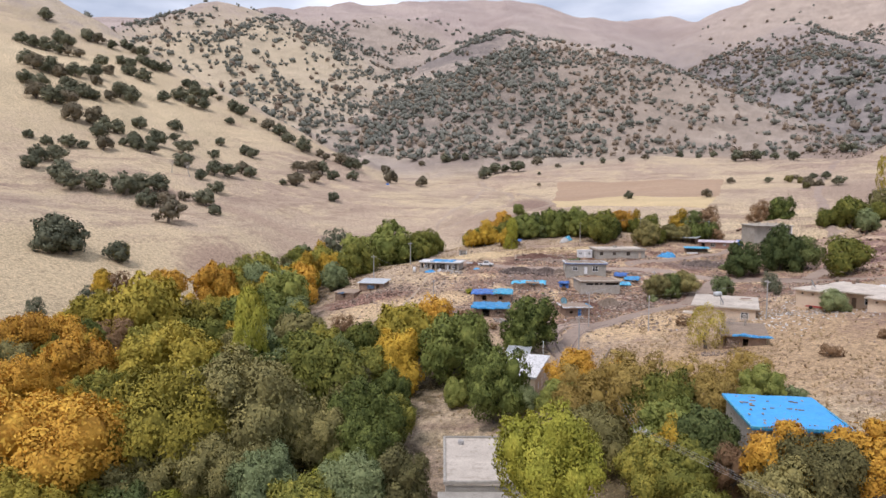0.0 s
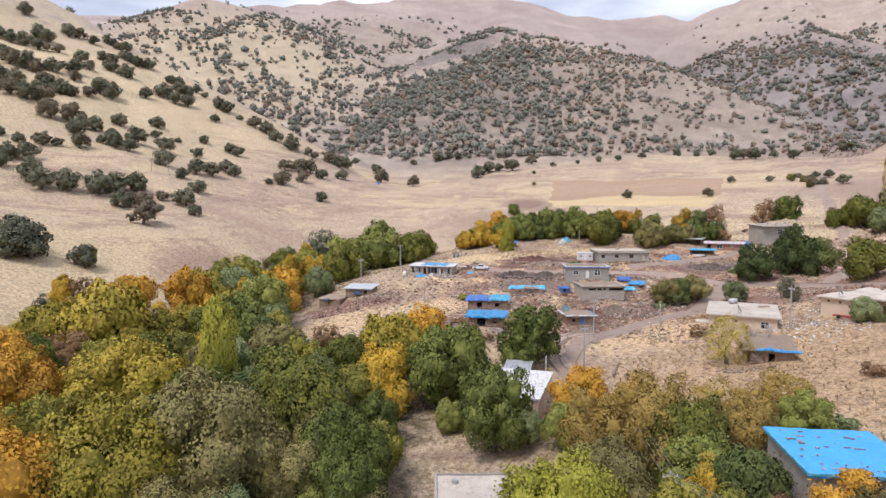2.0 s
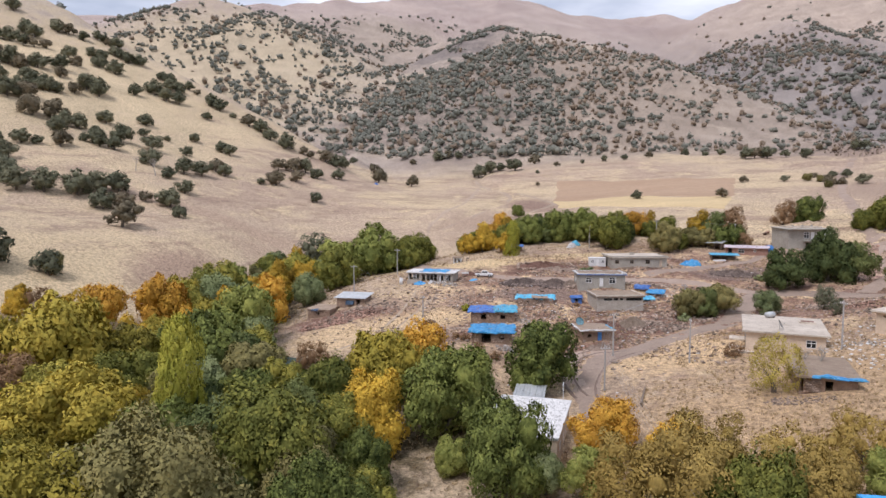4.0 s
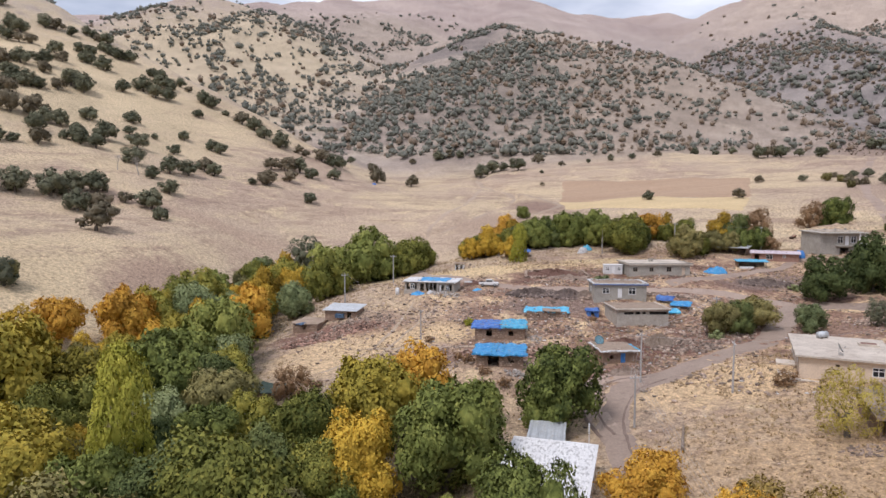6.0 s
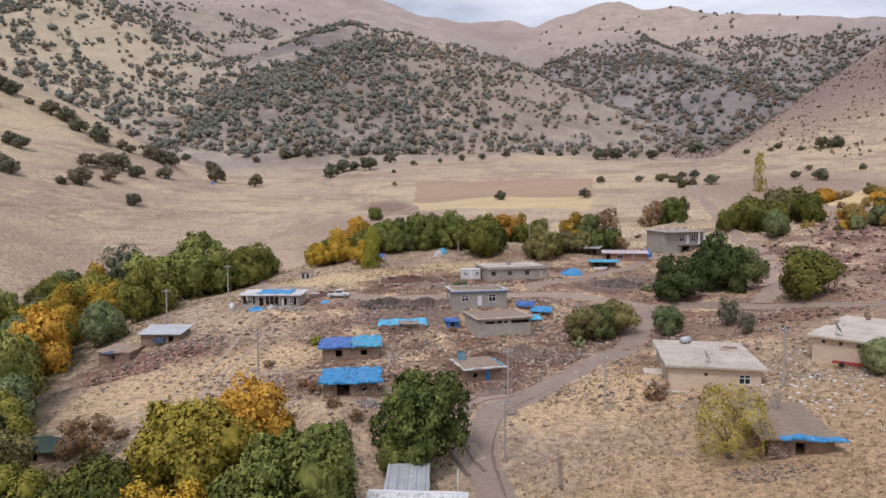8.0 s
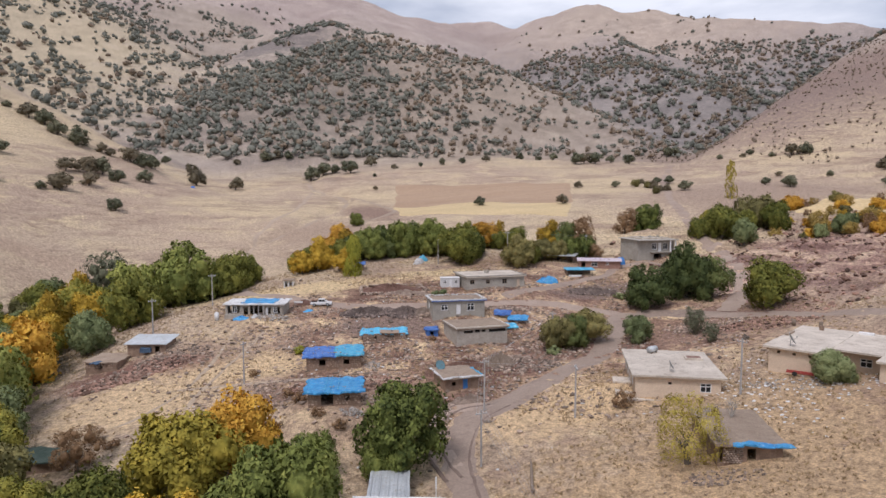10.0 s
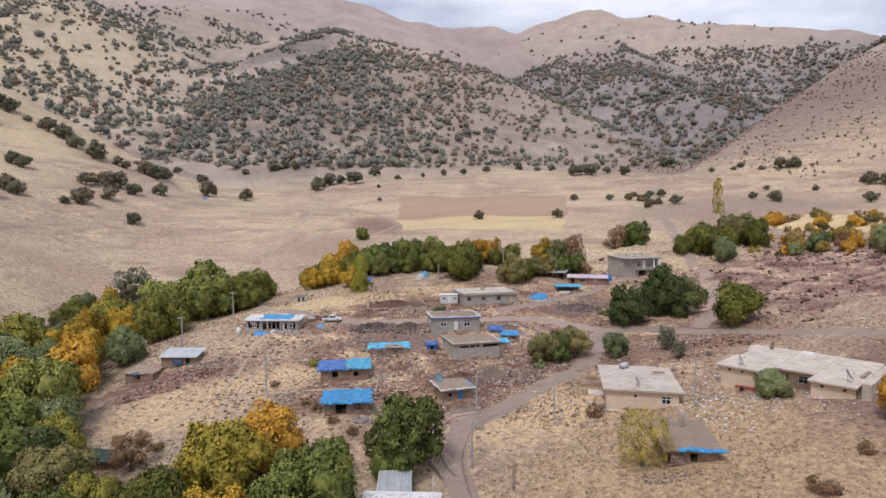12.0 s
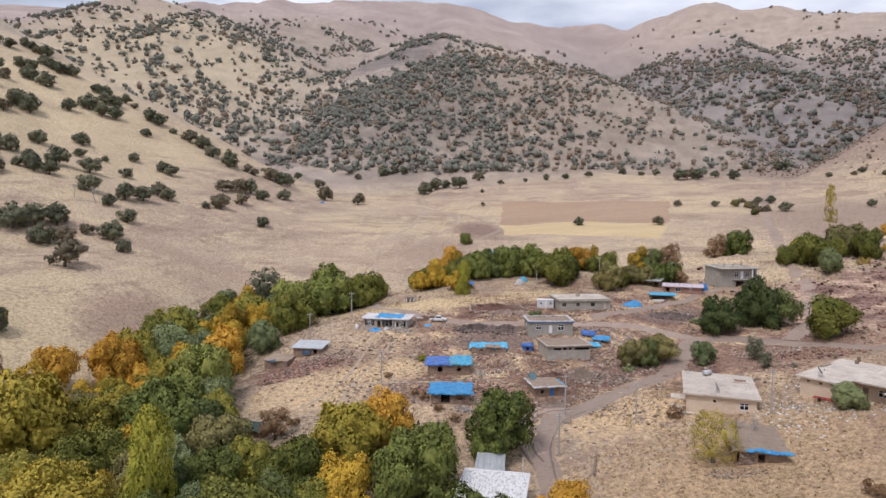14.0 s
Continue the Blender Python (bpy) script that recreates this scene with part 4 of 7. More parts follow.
# ---- the wooded gully: x, y, crown radius ----
GULLY = {
    "green": [(-46, 154, 7.0), (-45, 178, 6.8), (-20, 240, 8.0), (2, 126, 6.6), (-9, 112, 3.9), (-12.5, 97, 5.6), 
              (28.6, 80, 4.0), (44, 87, 2.8), (3, 115, 2.4), (7, 143, 3.2), (-32, 246, 7.4), (-48, 162, 7.0)],
    "dark": [(-30, 116, 5.6), (5, 134, 4.6), (-26, 100, 5.0)],
    "turning": [(-57, 250, 5.2), (-45, 243, 6.4), (-8, 252, 6.0), (-21, 110, 7.6), (-17, 131, 5.4), (30, 86, 4.4), (24, 73, 3.7),
                (-64, 224, 6.4), (-30, 226, 6.2), (-54, 136, 6.0)],
    "golden": [(-51, 118, 8.0), (-67, 144, 8.6), (-59, 152, 6.0), (-9, 142, 6.3), (-39.5, 89, 8.5), (-76, 140, 5.0)],
    "olive": [(-71, 103, 5.0), (-30, 94, 9.0), (-6, 79, 5.3), (-16, 110, 5.1), (38, 62, 4.1), (-50, 128, 5.5)],
    "yellow": [(-50.5, 150, 4.0), (-50, 256, 5.3), (-9, 122, 5.2), (29, 76, 3.4), (-87, 163, 2.5), (-70, 156, 6.0)],
    "orange": [(-62, 106, 6.2), (-50, 80, 8.6), (-60, 112, 5.0), (-65, 94, 6.2), (-73, 110, 5.6), (-71.5, 117, 4.9), (-66, 183, 6.2), (-45, 201, 6.6), (23, 114, 4.0), (36, 65, 4.2), (43, 62.5, 3.9),
               (-3.0, 147, 5.2), (-75, 175, 4.6), (86, 111.5, 3.4), (99, 121, 2.0)],
    "red": [(-67, 132, 5.0), (32, 69, 3.0), (-24, 154, 3.0), (-84, 166, 3.0)],
    "lime": [],
    "willow": [(-60, 205, 7.2), (-36, 211, 5.0), (-22, 79, 5.2), (-54, 193, 7.0)],
    "sparse": [(-45, 274, 7.6), (-85, 133, 2.5)],
    "lime_shrub": [(-15.7, 85, 3.6), (-34, 78, 4.0), (8, 190, 1.2)],
}
plant("lime", -37.4, 123, 4.2, group="trees of the wooded gully", stretch=1.2)
plant("green", 19.4, 142.4, 6.2, group="trees of the wooded gully", stretch=0.95, low=0.95)
plant("green", 16.8, 139.6, 3.2, group="trees of the wooded gully", low=0.8)
plant("green", 9, 107, 5.2, group="trees of the wooded gully", stretch=1.15)
plant("round_lime", 11.2, 65, 5.3, group="trees of the wooded gully")
for kind, spots in GULLY.items():
    for x, y, r in spots:
        plant(kind, x, y, r, group="trees of the wooded gully", low=0.72 if y > 185 else 0.9)

# more trees that close the canopy along the stream
taken = [(x, y, r) for spots in GULLY.values() for x, y, r in spots] + [(-37.4, 123, 4.2), (11, 65, 5.2)]
pick = random.Random(17)
for _ in range(2600):
    x, y = pick.uniform(-92, 40), pick.uniform(58, 262)
    middle = np.interp(y, [58, 90, 120, 150, 176, 200, 225, 250, 275], [-25, -32, -38, -48, -54, -55, -56, -50, -46])
    half = np.interp(y, [58, 90, 120, 135, 150, 176, 200, 225, 262], [50, 48, 38, 24, 16, 12, 12, 11, 9])
    r = pick.uniform(2.8, 5.4)
    clear = abs(x - middle) < half and not (-8 < x < 13 and 55 < y < 112) and not (12 < x < 26 and 56 < y < 140)
    if clear and all(math.hypot(x - a, y - b) > 0.52 * (r + c) for a, b, c in taken):
        taken.append((x, y, r))
        west = x < -44
        plant(pick.choice(("golden" if west else "green", "turning", "olive", "golden" if west else "dark", "willow", "turning", "yellow" if west else "turning", "orange" if x < -50 else "olive", "yellow" if west and y < 100 else "green")), x, y, r, group="trees of the wooded gully")
for x, y, r, kind in ((14.2, 107.4, 2.5, "willow"), (20, 84, 4.6, "olive"), (22, 96, 5.0, "thin_amber"), (30, 98, 4.6, "thin_amber"), (29, 104, 3.6, "orange"), (27, 70, 3.6, "turning"), (35, 90, 4.6, "thin_amber"), (40, 92, 3.4, "thin_amber"), (46, 96, 3.0, "thin_amber"),
                      (33, 60, 4.0, "olive"), (48, 62, 3.4, "yellow"), (54, 66, 3.6, "orange"), (19, 104, 3.2, "green"), (26, 62, 3.0, "turning"), (30.9, 73.5, 3.9, "dark"), (32.0, 78.0, 3.0, "dark"), (-91, 171, 1.9, "yellow"), (-96.8, 193.4, 2.6, "olive"), (-83, 150, 2.6, "sparse"), (-81, 143, 2.4, "willow")):
    plant(kind, x, y, r, group="trees of the wooded gully")

# ---- orchard row behind the village, garden trees and the eastern gardens ----
GARDENS = {
    "green": [(34, 265, 5.2), (45, 268, 5.6), (55, 266, 5.6), (149, 285, 5.4), (39, 331, 2.8)],
    "turning": [(111, 176, 5.6), (60, 252, 6.0), (163, 258, 6.4), (184, 255, 5.0), (66, 256, 4.0)],
    "olive": [(76, 240, 5.2), (185, 266, 7.6), (92, 246, 3.6)],
    "yellow": [(18, 261, 4.6), (97, 263, 4.6), (24, 250, 3.4)],
    "orange": [(27, 284, 5.0), (75, 270, 4.8), (22, 272, 4.2)],
    "red": [(105, 256, 6.0), (138, 283, 5.4), (195, 225, 3.6)],
    "lime": [(26, 243, 3.0)],
    "pale_poplar": [(217, 320, 3.7)],
    "thin_amber": [(183, 234, 3.4), (205, 235, 3.4), (207, 221, 4.0), (194, 246, 3.6), (216, 243, 3.6), (26, 90, 6.2), (37, 88.5, 3.6)],
    "thin_willow": [(51, 123.2, 3.9)],
    "willow": [(160, 243, 4.6), (191, 233, 3.5), (192, 206, 5.0), (76.7, 175.5, 2.9), (191, 231, 2.0)],
    "sparse": [(88, 172, 2.7), (85, 163, 1.9)],
    "shrub": [(44, 214.5, 2.2), (90, 205, 1.6), (48, 87, 2.2), (58, 176, 1.6)],
    "dry_shrub": [(78, 105.2, 1.8), (74.7, 107.6, 1.4), (83, 104, 1.5), (-24, 163, 1.8), (-21, 160, 1.4), (-28, 166, 1.3), (12, 153, 1.3), (9, 156, 1.2), (54, 143, 2.0), (63, 103, 1.9), (-1, 182.5, 1.2), (6.5, 163, 1.5), (5, 171, 1.3), (2, 158, 1.6), (36, 190, 1.0)],
}
GARDENS["dark"] = [(101, 258, 4.4), (91, 195, 4.8), (104, 197, 6.0), (110, 196, 4.8), (107, 203, 4.2), (50, 271, 4.6), (38, 268, 4.4)]
for x, y, r, kind in ((60.4, 179, 3.9, "olive"), (67.6, 180, 3.9, "olive"), (64, 178.4, 3.2, "dark"), (79.6, 130, 3.2, "willow")):
    plant(kind, x, y, r, group="garden trees", low=0.7, stretch=0.8 if x > 70 else 1.0)
for kind, spots in GARDENS.items():
    for x, y, r in spots:
        plant(kind, x, y, r, group="garden trees", low=0.8)


def thicket(seed, count, line, half, kinds, small, big, group):
    """Close-set low trees along a line."""
    pick = random.Random(seed)
    done = []
    for _ in range(count * 6):
        t = pick.random() * (len(line) - 1)
        k = int(t)
        (ax, ay), (bx, by) = line[k], line[k + 1]
        x, y = ax + (bx - ax) * (t - k) + pick.uniform(-half, half), ay + (by - ay) * (t - k) + pick.uniform(-half, half)
        r = pick.uniform(small, big)
        if len(done) < count and all(math.hypot(x - a, y - b) > 0.55 * (r + c) for a, b, c in done):
            done.append((x, y, r))
            plant(pick.choice(kinds), x, y, r, group=group, low=0.75)


thicket(9, 26, [(-62, 228), (-50, 238), (-34, 246), (-20, 248), (-8, 254)], 6, ("turning", "turning", "olive", "green", "yellow"), 3.2, 5.0, "trees of the wooded gully")
thicket(1, 15, [(14, 258), (20, 266), (30, 276)], 4, ("yellow", "orange", "turning"), 2.6, 4.2, "orchard row behind the village")
thicket(2, 26, [(28, 268), (42, 272), (56, 268), (66, 262)], 5, ("green", "dark", "turning", "green"), 3.0, 4.6, "orchard row behind the village")
thicket(3, 10, [(66, 268), (76, 274), (84, 268)], 4, ("orange", "yellow", "turning"), 2.6, 4.0, "orchard row behind the village")
thicket(4, 12, [(78, 246), (92, 250), (104, 248)], 4, ("olive", "turning", "green", "red"), 2.4, 4.0, "orchard row behind the village")
thicket(5, 15, [(176, 240), (192, 228), (204, 214), (214, 204)], 9, ("orange", "thin_amber", "olive", "thin_amber", "willow"), 1.5, 3.0, "eastern garden trees")
thicket(6, 9, [(196, 262), (214, 250), (228, 236)], 9, ("thin_amber", "yellow", "olive"), 1.5, 2.9, "eastern garden trees")
thicket(7, 10, [(158, 262), (172, 270), (186, 262)], 6, ("turning", "olive", "green"), 2.6, 4.4, "eastern garden trees")
thicket(10, 14, [(206, 268), (228, 262), (252, 262), (276, 276)], 10, ("thin_amber", "olive", "red", "thin_amber"), 1.2, 2.6, "eastern garden trees")
thicket(11, 20, [(200, 286), (226, 292), (244, 272), (262, 254)], 9, ("orange", "thin_amber", "orange", "olive", "red"), 2.0, 3.5, "eastern garden trees")
thicket(12, 12, [(192, 252), (197, 238), (212, 236), (222, 226)], 7, ("orange", "thin_amber", "red", "willow"), 1.8, 3.0, "eastern garden trees")
thicket(8, 8, [(200, 355), (210, 380), (222, 395)], 6, ("russet_oak", "olive"), 1.8, 2.8, "bushes beside the track")

# ---- oaks of the western hill: x, y, crown radius ----
UPPER = [(-342, 567, 5.9), (-302, 522, 8.0), (-299, 562, 7.9), (-283, 560, 4.5), (-274, 576, 9.0), (-262, 576, 5.6), (-241, 543, 13.1), (-307, 495, 11.6),
         (-285, 494, 6.3), (-276, 498, 4.5), (-261, 428, 16.5), (-257, 495, 4.9), (-242, 476, 4.2), (-252, 521, 7.1), (-239, 501, 4.9), (-226, 492, 5.9),
         (-250, 399, 7.2), (-246, 435, 5.5), (-240, 453, 5.6), (-232, 439, 3.9), (-224, 388, 7.8), (-230, 410, 10.2), (-222, 409, 6.1), (-231, 375, 8.6),
         (-214, 419, 4.1), (-210, 435, 8.4), (-197, 460, 4.4), (-193, 483, 5.9), (-179, 478, 7.5), (-188, 504, 6.6), (-185, 521, 3.9), (-201, 522, 6.4)]
MIDDLE = [(-159, 504, 6.9), (-203, 368, 8.2), (-188, 368, 6.4), (-183, 393, 4.1), (-186, 351, 4.4), (-175, 336, 4.6), (-188, 326, 4.5), (-183, 330, 2.3),
          (-197, 324, 2.9), (-207, 324, 2.3), (-173, 353, 2.4), (-169, 353, 4.7), (-162, 352, 6.7), (-164, 374, 5.3), (-171, 416, 3.5), (-165, 398, 2.6),
          (-155, 409, 1.9), (-145, 422, 3.5), (-154, 471, 3.0), (-145, 499, 2.3), (-133, 496, 4.9), (-124, 493, 5.7), (-115, 485, 4.7), (-103, 481, 5.5),
          (-92, 483, 3.0), (-87, 485, 2.6), (-74, 491, 7.3), (-68, 504, 4.4), (-61, 437, 4.2), (-67, 560, 3.5), (-177, 519, 2.9)]
LOWER = [(-126, 421, 6.1), (-123, 350, 4.8), (-118, 357, 4.5), (-114, 376, 6.1), (-138, 391, 3.2), (-137, 343, 4.8), (-150, 376, 4.5), (-125, 336, 3.1),
         (-87, 383, 5.4), (-94, 381, 2.0), (-80, 402, 3.9), (-94, 417, 4.0), (-86, 425, 4.8), (-80, 428, 5.2), (-71, 422, 4.0), (-41, 497, 5.6), (-49, 545, 4.3),
         (-17, 495, 4.5), (-63, 374, 3.2), (-185, 303, 6.1), (-184, 291, 3.7), (-168, 281, 5.3), (-156, 281, 8.3), (-142, 286, 5.7), (-139, 290, 1.7),
         (-134, 297, 7.0), (-124, 280, 6.3), (-108, 256, 5.4), (-118, 294, 2.4), (-113, 321, 3.8), (-108, 296, 4.6), (-100, 281, 2.8)]
pick = random.Random(5)
for x, y, r in UPPER + MIDDLE + LOWER:
    lot = 1 if r < 6 else 2 if r < 9 else 3 if r < 12 else 4
    each = r if lot == 1 else r / lot * 1.35
    for k in range(lot):
        off = (k - (lot - 1) / 2) * 1.45 * each
        plant(pick.choice(("oak", "oak", "oak", "russet_oak")), x + off, y + pick.uniform(-1, 1) * each * 0.6, each * pick.uniform(0.95, 1.15), group="oaks of the western hill")
for x, y, r in ((-115, 190, 5.2), (-108, 186, 5.4), (-111, 181, 4.6), (-97, 192, 3.6)):
    plant("oak", x, y, r, group="oaks of the western hill")
# oaks along the foot of the conical hill and single trees in the fields
FOOT_WEST = [(-20, 588, 2.9), (61, 524, 5.5), (34, 535, 5.6), (43, 537, 5.2), (92, 521, 2.2), (110, 513, 1.7), (127, 516, 2.6), (140, 507, 2.6), (159, 510, 3.1),
             (192, 525, 3.2), (205, 519, 2.3), (210, 504, 3.1), (219, 485, 4.8), (227, 488, 4.6), (235, 486, 4.8), (258, 504, 3.3), (262, 485, 4.1), (318, 563, 3.2),
             (2, 590, 4.4), (11, 590, 4.0), (51, 535, 3.5), (73, 492, 1.6), (68, 459, 1.5), (81, 556, 4.6), (20, 588, 3.4)]
FOOT_EAST = [(338, 547, 4.6), (344, 546, 4.2), (180, 406, 2.5), (141, 345, 3.0), (102, 355, 2.8), (197, 392, 2.1), (228, 385, 2.9), (219, 358, 3.1), (222, 389, 2.2),
             (260, 346, 2.5), (331, 392, 3.8), (324, 396, 4.3), (308, 351, 1.9), (337, 341, 4.4), (343, 336, 4.4), (266, 335, 3.3), (302, 309, 3.4), (312, 419, 2.2),
             (295, 427, 2.1), (305, 417, 1.7), (316, 404, 1.7), (288, 367, 1.9)]
for x, y, r in FOOT_WEST + FOOT_EAST:
    plant(pick.choice(("oak", "oak", "russet_oak")), x, y, r * 1.05, group="oaks at the foot of the hill")

# ---- oak scrub of the conical hill and the mountains, too many to count ----


def clump_forms(seed, count, blobs, cards):
    """A few small far-off oak crowns as (verts, tris, normals) of unit radius."""
    pick = np.random.default_rng(seed)
    forms = []
    for _ in range(count):
        centres = pick.normal(size=(blobs, 3)) * np.array([0.40, 0.40, 0.13]) + np.array([0, 0, 0.62])
        radii = pick.uniform(0.38, 0.62, blobs)
        verts, faces, normals, start = [], [], [], 0
        for c, r in zip(centres, radii):
            verts.append(c + ICO1_V * (1 + 0.2 * pick.normal(size=(len(ICO1_V), 1))) * r * np.array([1, 1, 0.85]))
            faces.append(ICO1_F + start)
            normals.append(ICO1_V)
            start += len(ICO1_V)
        leaves, shade = leaf_sprays(pick, centres, radii * 1.04, np.arange(blobs), centres * np.array([1, 1, 0.7]), radii * 0.9, cards, 0.30)
        verts.append(leaves)
        normals.append(shade)
        faces.append(np.arange(len(leaves)).reshape(-1, 3) + start)
        start += len(leaves)
        stem = np.array([[-0.07, 0, -0.3], [0.07, 0, -0.3], [0, 0.08, -0.3], [0, 0, 0.6]])
        verts.append(stem)
        normals.append(unit(stem + np.array([0, 0, 0.31])))
        faces.append(np.array([[0, 1, 3], [1, 2, 3], [2, 0, 3]]) + start)
        forms.append((np.vstack(verts), np.vstack(faces), np.vstack(normals)))
    return forms


def scrub(name, label, material, spots, radii, seed, blobs=3, cards=34):
    pick = np.random.default_rng(seed)
    forms = clump_forms(seed, 9, blobs, cards)
    z = height(spots[:, 0], spots[:, 1])
    verts, faces, normals, start = [], [], [], 0
    for (x, y), r, zz in zip(spots, radii, z):
        v, f, shade = forms[pick.integers(len(forms))]
        a = pick.uniform(0, 6.28)
        turn = np.array([[math.cos(a), -math.sin(a), 0], [math.sin(a), math.cos(a), 0], [0, 0, 1]])
        size = r * np.array([pick.uniform(0.85, 1.2), pick.uniform(0.85, 1.2), pick.uniform(0.9, 1.3)])
        verts.append((v * size) @ turn.T + np.array([x, y, zz]))
        normals.append(shade @ turn.T)
        faces.append(f + start)
        start += len(v)
    me = raw_mesh(name, np.vstack(verts), np.vstack(faces), np.vstack(normals), [material])
    return tagged(new(name, me), label, "shrubs", kind="stuff")


def strewn(seed, tries, x0, x1, y0, y1, chance, gap):
    """Places in a box, kept with a local chance and no nearer to each other than gap."""
    pick = np.random.default_rng(seed)
    xy = pick.uniform((x0, y0), (x1, y1), (tries, 2))
    xy = xy[pick.random(tries) < chance(xy[:, 0], xy[:, 1])]
    kept, cells = [], {}
    for x, y in xy:
        c = (int(x // gap), int(y // gap))
        if all((x - a) ** 2 + (y - b) ** 2 > gap * gap for i in (-1, 0, 1) for j in (-1, 0, 1) for a, b in cells.get((c[0] + i, c[1] + j), ())):
            cells.setdefault(c, []).append((x, y))
            kept.append((x, y))
    return np.array(kept)


def on_cone(x, y):
    up = np.maximum(cone(x, y), ridge(x, y, GREY_RIDGE, 0.62, 14)) - np.maximum(74, height(x, y) - 12)
    clumps = np.clip(0.56 + 1.3 * fbm(x / 52, y / 52, 3), 0.12, 1)
    east = np.clip(1.25 - (x - 40) / 260, 0.58, 1.2)
    low = np.clip((x - 150) / 120, 0, 1)
    return np.where((up > 2) & (y < 1290), clumps * east * (1 - 0.45 * low), 0)


def on_west(x, y):
    """Sparse on the grassy face, thicker behind the spur and down in the ravine."""
    z = height(x, y)
    behind = y > np.interp(x, [-464, -352, -272, -203, -140, -85, -50], [1426, 1376, 1292, 1224, 1162, 1107, 1050])
    clumps = np.clip(0.42 + 1.1 * fbm(x / 75 + 9, y / 75, 3), 0.10, 1)
    foot = np.clip((215 - z) / 90, 0, 1) * np.clip((x + 380) / 160, 0, 1)
    thick = np.where(behind, np.clip(1.5 * clumps - 0.15, 0, 1), clumps * 0.62 + 0.7 * foot)
    return np.where((cone(x, y) < z - 12) & (z > 84), thick, 0) * np.clip((470 - z) / 180, 0.05, 1) * np.clip((520 - z) / 60, 0, 1)


def on_east(x, y):
    z = height(x, y)
    clumps = np.clip(0.70 + 0.9 * fbm(x / 70 + 3, y / 70, 3), 0.10, 1)
    edge = z + 45 * fbm(x / 130, y / 130, 2)
    return np.where((z > 92) & (cone(x, y) < z - 8), clumps, 0) * np.clip((372 - edge) / 60, 0.012, 1)


def on_east_hill(x, y):
    z = height(x, y)
    return np.where((ridge(x, y, EAST_HILL, 0.42, 12) > z - 6) & (z > 62), np.clip(0.35 + 0.6 * fbm(x / 30, y / 30, 3), 0.05, 1), 0)


cone_xy = strewn(1, 30000, -110, 430, 530, 1290, on_cone, 5.7)
west_xy = strewn(2, 22000, -720, 120, 640, 1900, on_west, 6.8)
east_xy = strewn(3, 17000, 300, 1100, 600, 1700, on_east, 6.8)
hill_xy = strewn(4, 6000, 315, 720, 370, 640, on_east_hill, 2.6)
pick = np.random.default_rng(9)
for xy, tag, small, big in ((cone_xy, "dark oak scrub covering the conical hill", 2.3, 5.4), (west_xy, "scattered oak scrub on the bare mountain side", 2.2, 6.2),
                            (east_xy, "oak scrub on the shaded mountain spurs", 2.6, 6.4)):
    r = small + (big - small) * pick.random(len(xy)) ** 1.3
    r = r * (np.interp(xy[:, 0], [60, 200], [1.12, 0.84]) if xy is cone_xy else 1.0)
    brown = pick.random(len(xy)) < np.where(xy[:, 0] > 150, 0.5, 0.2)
    scrub("oak_scrub", tag, HAZY_OAK, xy[~brown], r[~brown], 61)
    scrub("oak_scrub", tag + ", turning brown", HAZY_RUSSET, xy[brown], r[brown], 62)
scrub("hill_shrubs", "small dry shrubs dotted over the eastern hill", HAZY_RUSSET, hill_xy, pick.uniform(0.5, 1.7, len(hill_xy)), 63, 2, 10)

# ---- house kit: local x along the front, y to the back, z up from the floor ----


def solid(bm, us, zs, hole, y0, y1):
    """A slab with openings as one closed body: grid lines us and zs, hole(i, j) leaves a cell out."""
    spots = {}

    def vert(i, j, y):
        if (i, j, y) not in spots:
            spots[i, j, y] = bm.verts.new((us[i], y, zs[j]))
        return spots[i, j, y]

    full = {(i, j) for i in range(len(us) - 1) for j in range(len(zs) - 1) if not hole(i, j)}
    for i, j in full:
        bm.faces.new([vert(a, b, y0) for a, b in ((i, j), (i + 1, j), (i + 1, j + 1), (i, j + 1))])
        bm.faces.new([vert(a, b, y1) for a, b in ((i, j), (i, j + 1), (i + 1, j + 1), (i + 1, j))])
        for di, dj, a, b in ((0, -1, (i, j), (i + 1, j)), (1, 0, (i + 1, j), (i + 1, j + 1)), (0, 1, (i + 1, j + 1), (i, j + 1)), (-1, 0, (i, j + 1), (i, j))):
            if (i + di, j + dj) not in full:
                bm.faces.new((vert(*b, y0), vert(*a, y0), vert(*a, y1), vert(*b, y1)))


def wall_panel(parent, length, tall, openings, material, m, thick=0.3, foot=1.6, label=""):
    """One wall with real openings (u0, u1, z0, z1); outside at y = 0, thickness to the inside."""
    us = sorted({0.0, length, *[o[0] for o in openings], *[o[1] for o in openings]})
    zs = sorted({-foot, tall, *[o[2] for o in openings], *[o[3] for o in openings]})
    bm = bmesh.new()
    solid(bm, us, zs, lambda i, j: any(o[0] <= us[i] and us[i + 1] <= o[1] and o[2] <= zs[j] and zs[j + 1] <= o[3] for o in openings), 0, thick)
    return part("wall", bm, material, parent, label, m=m)


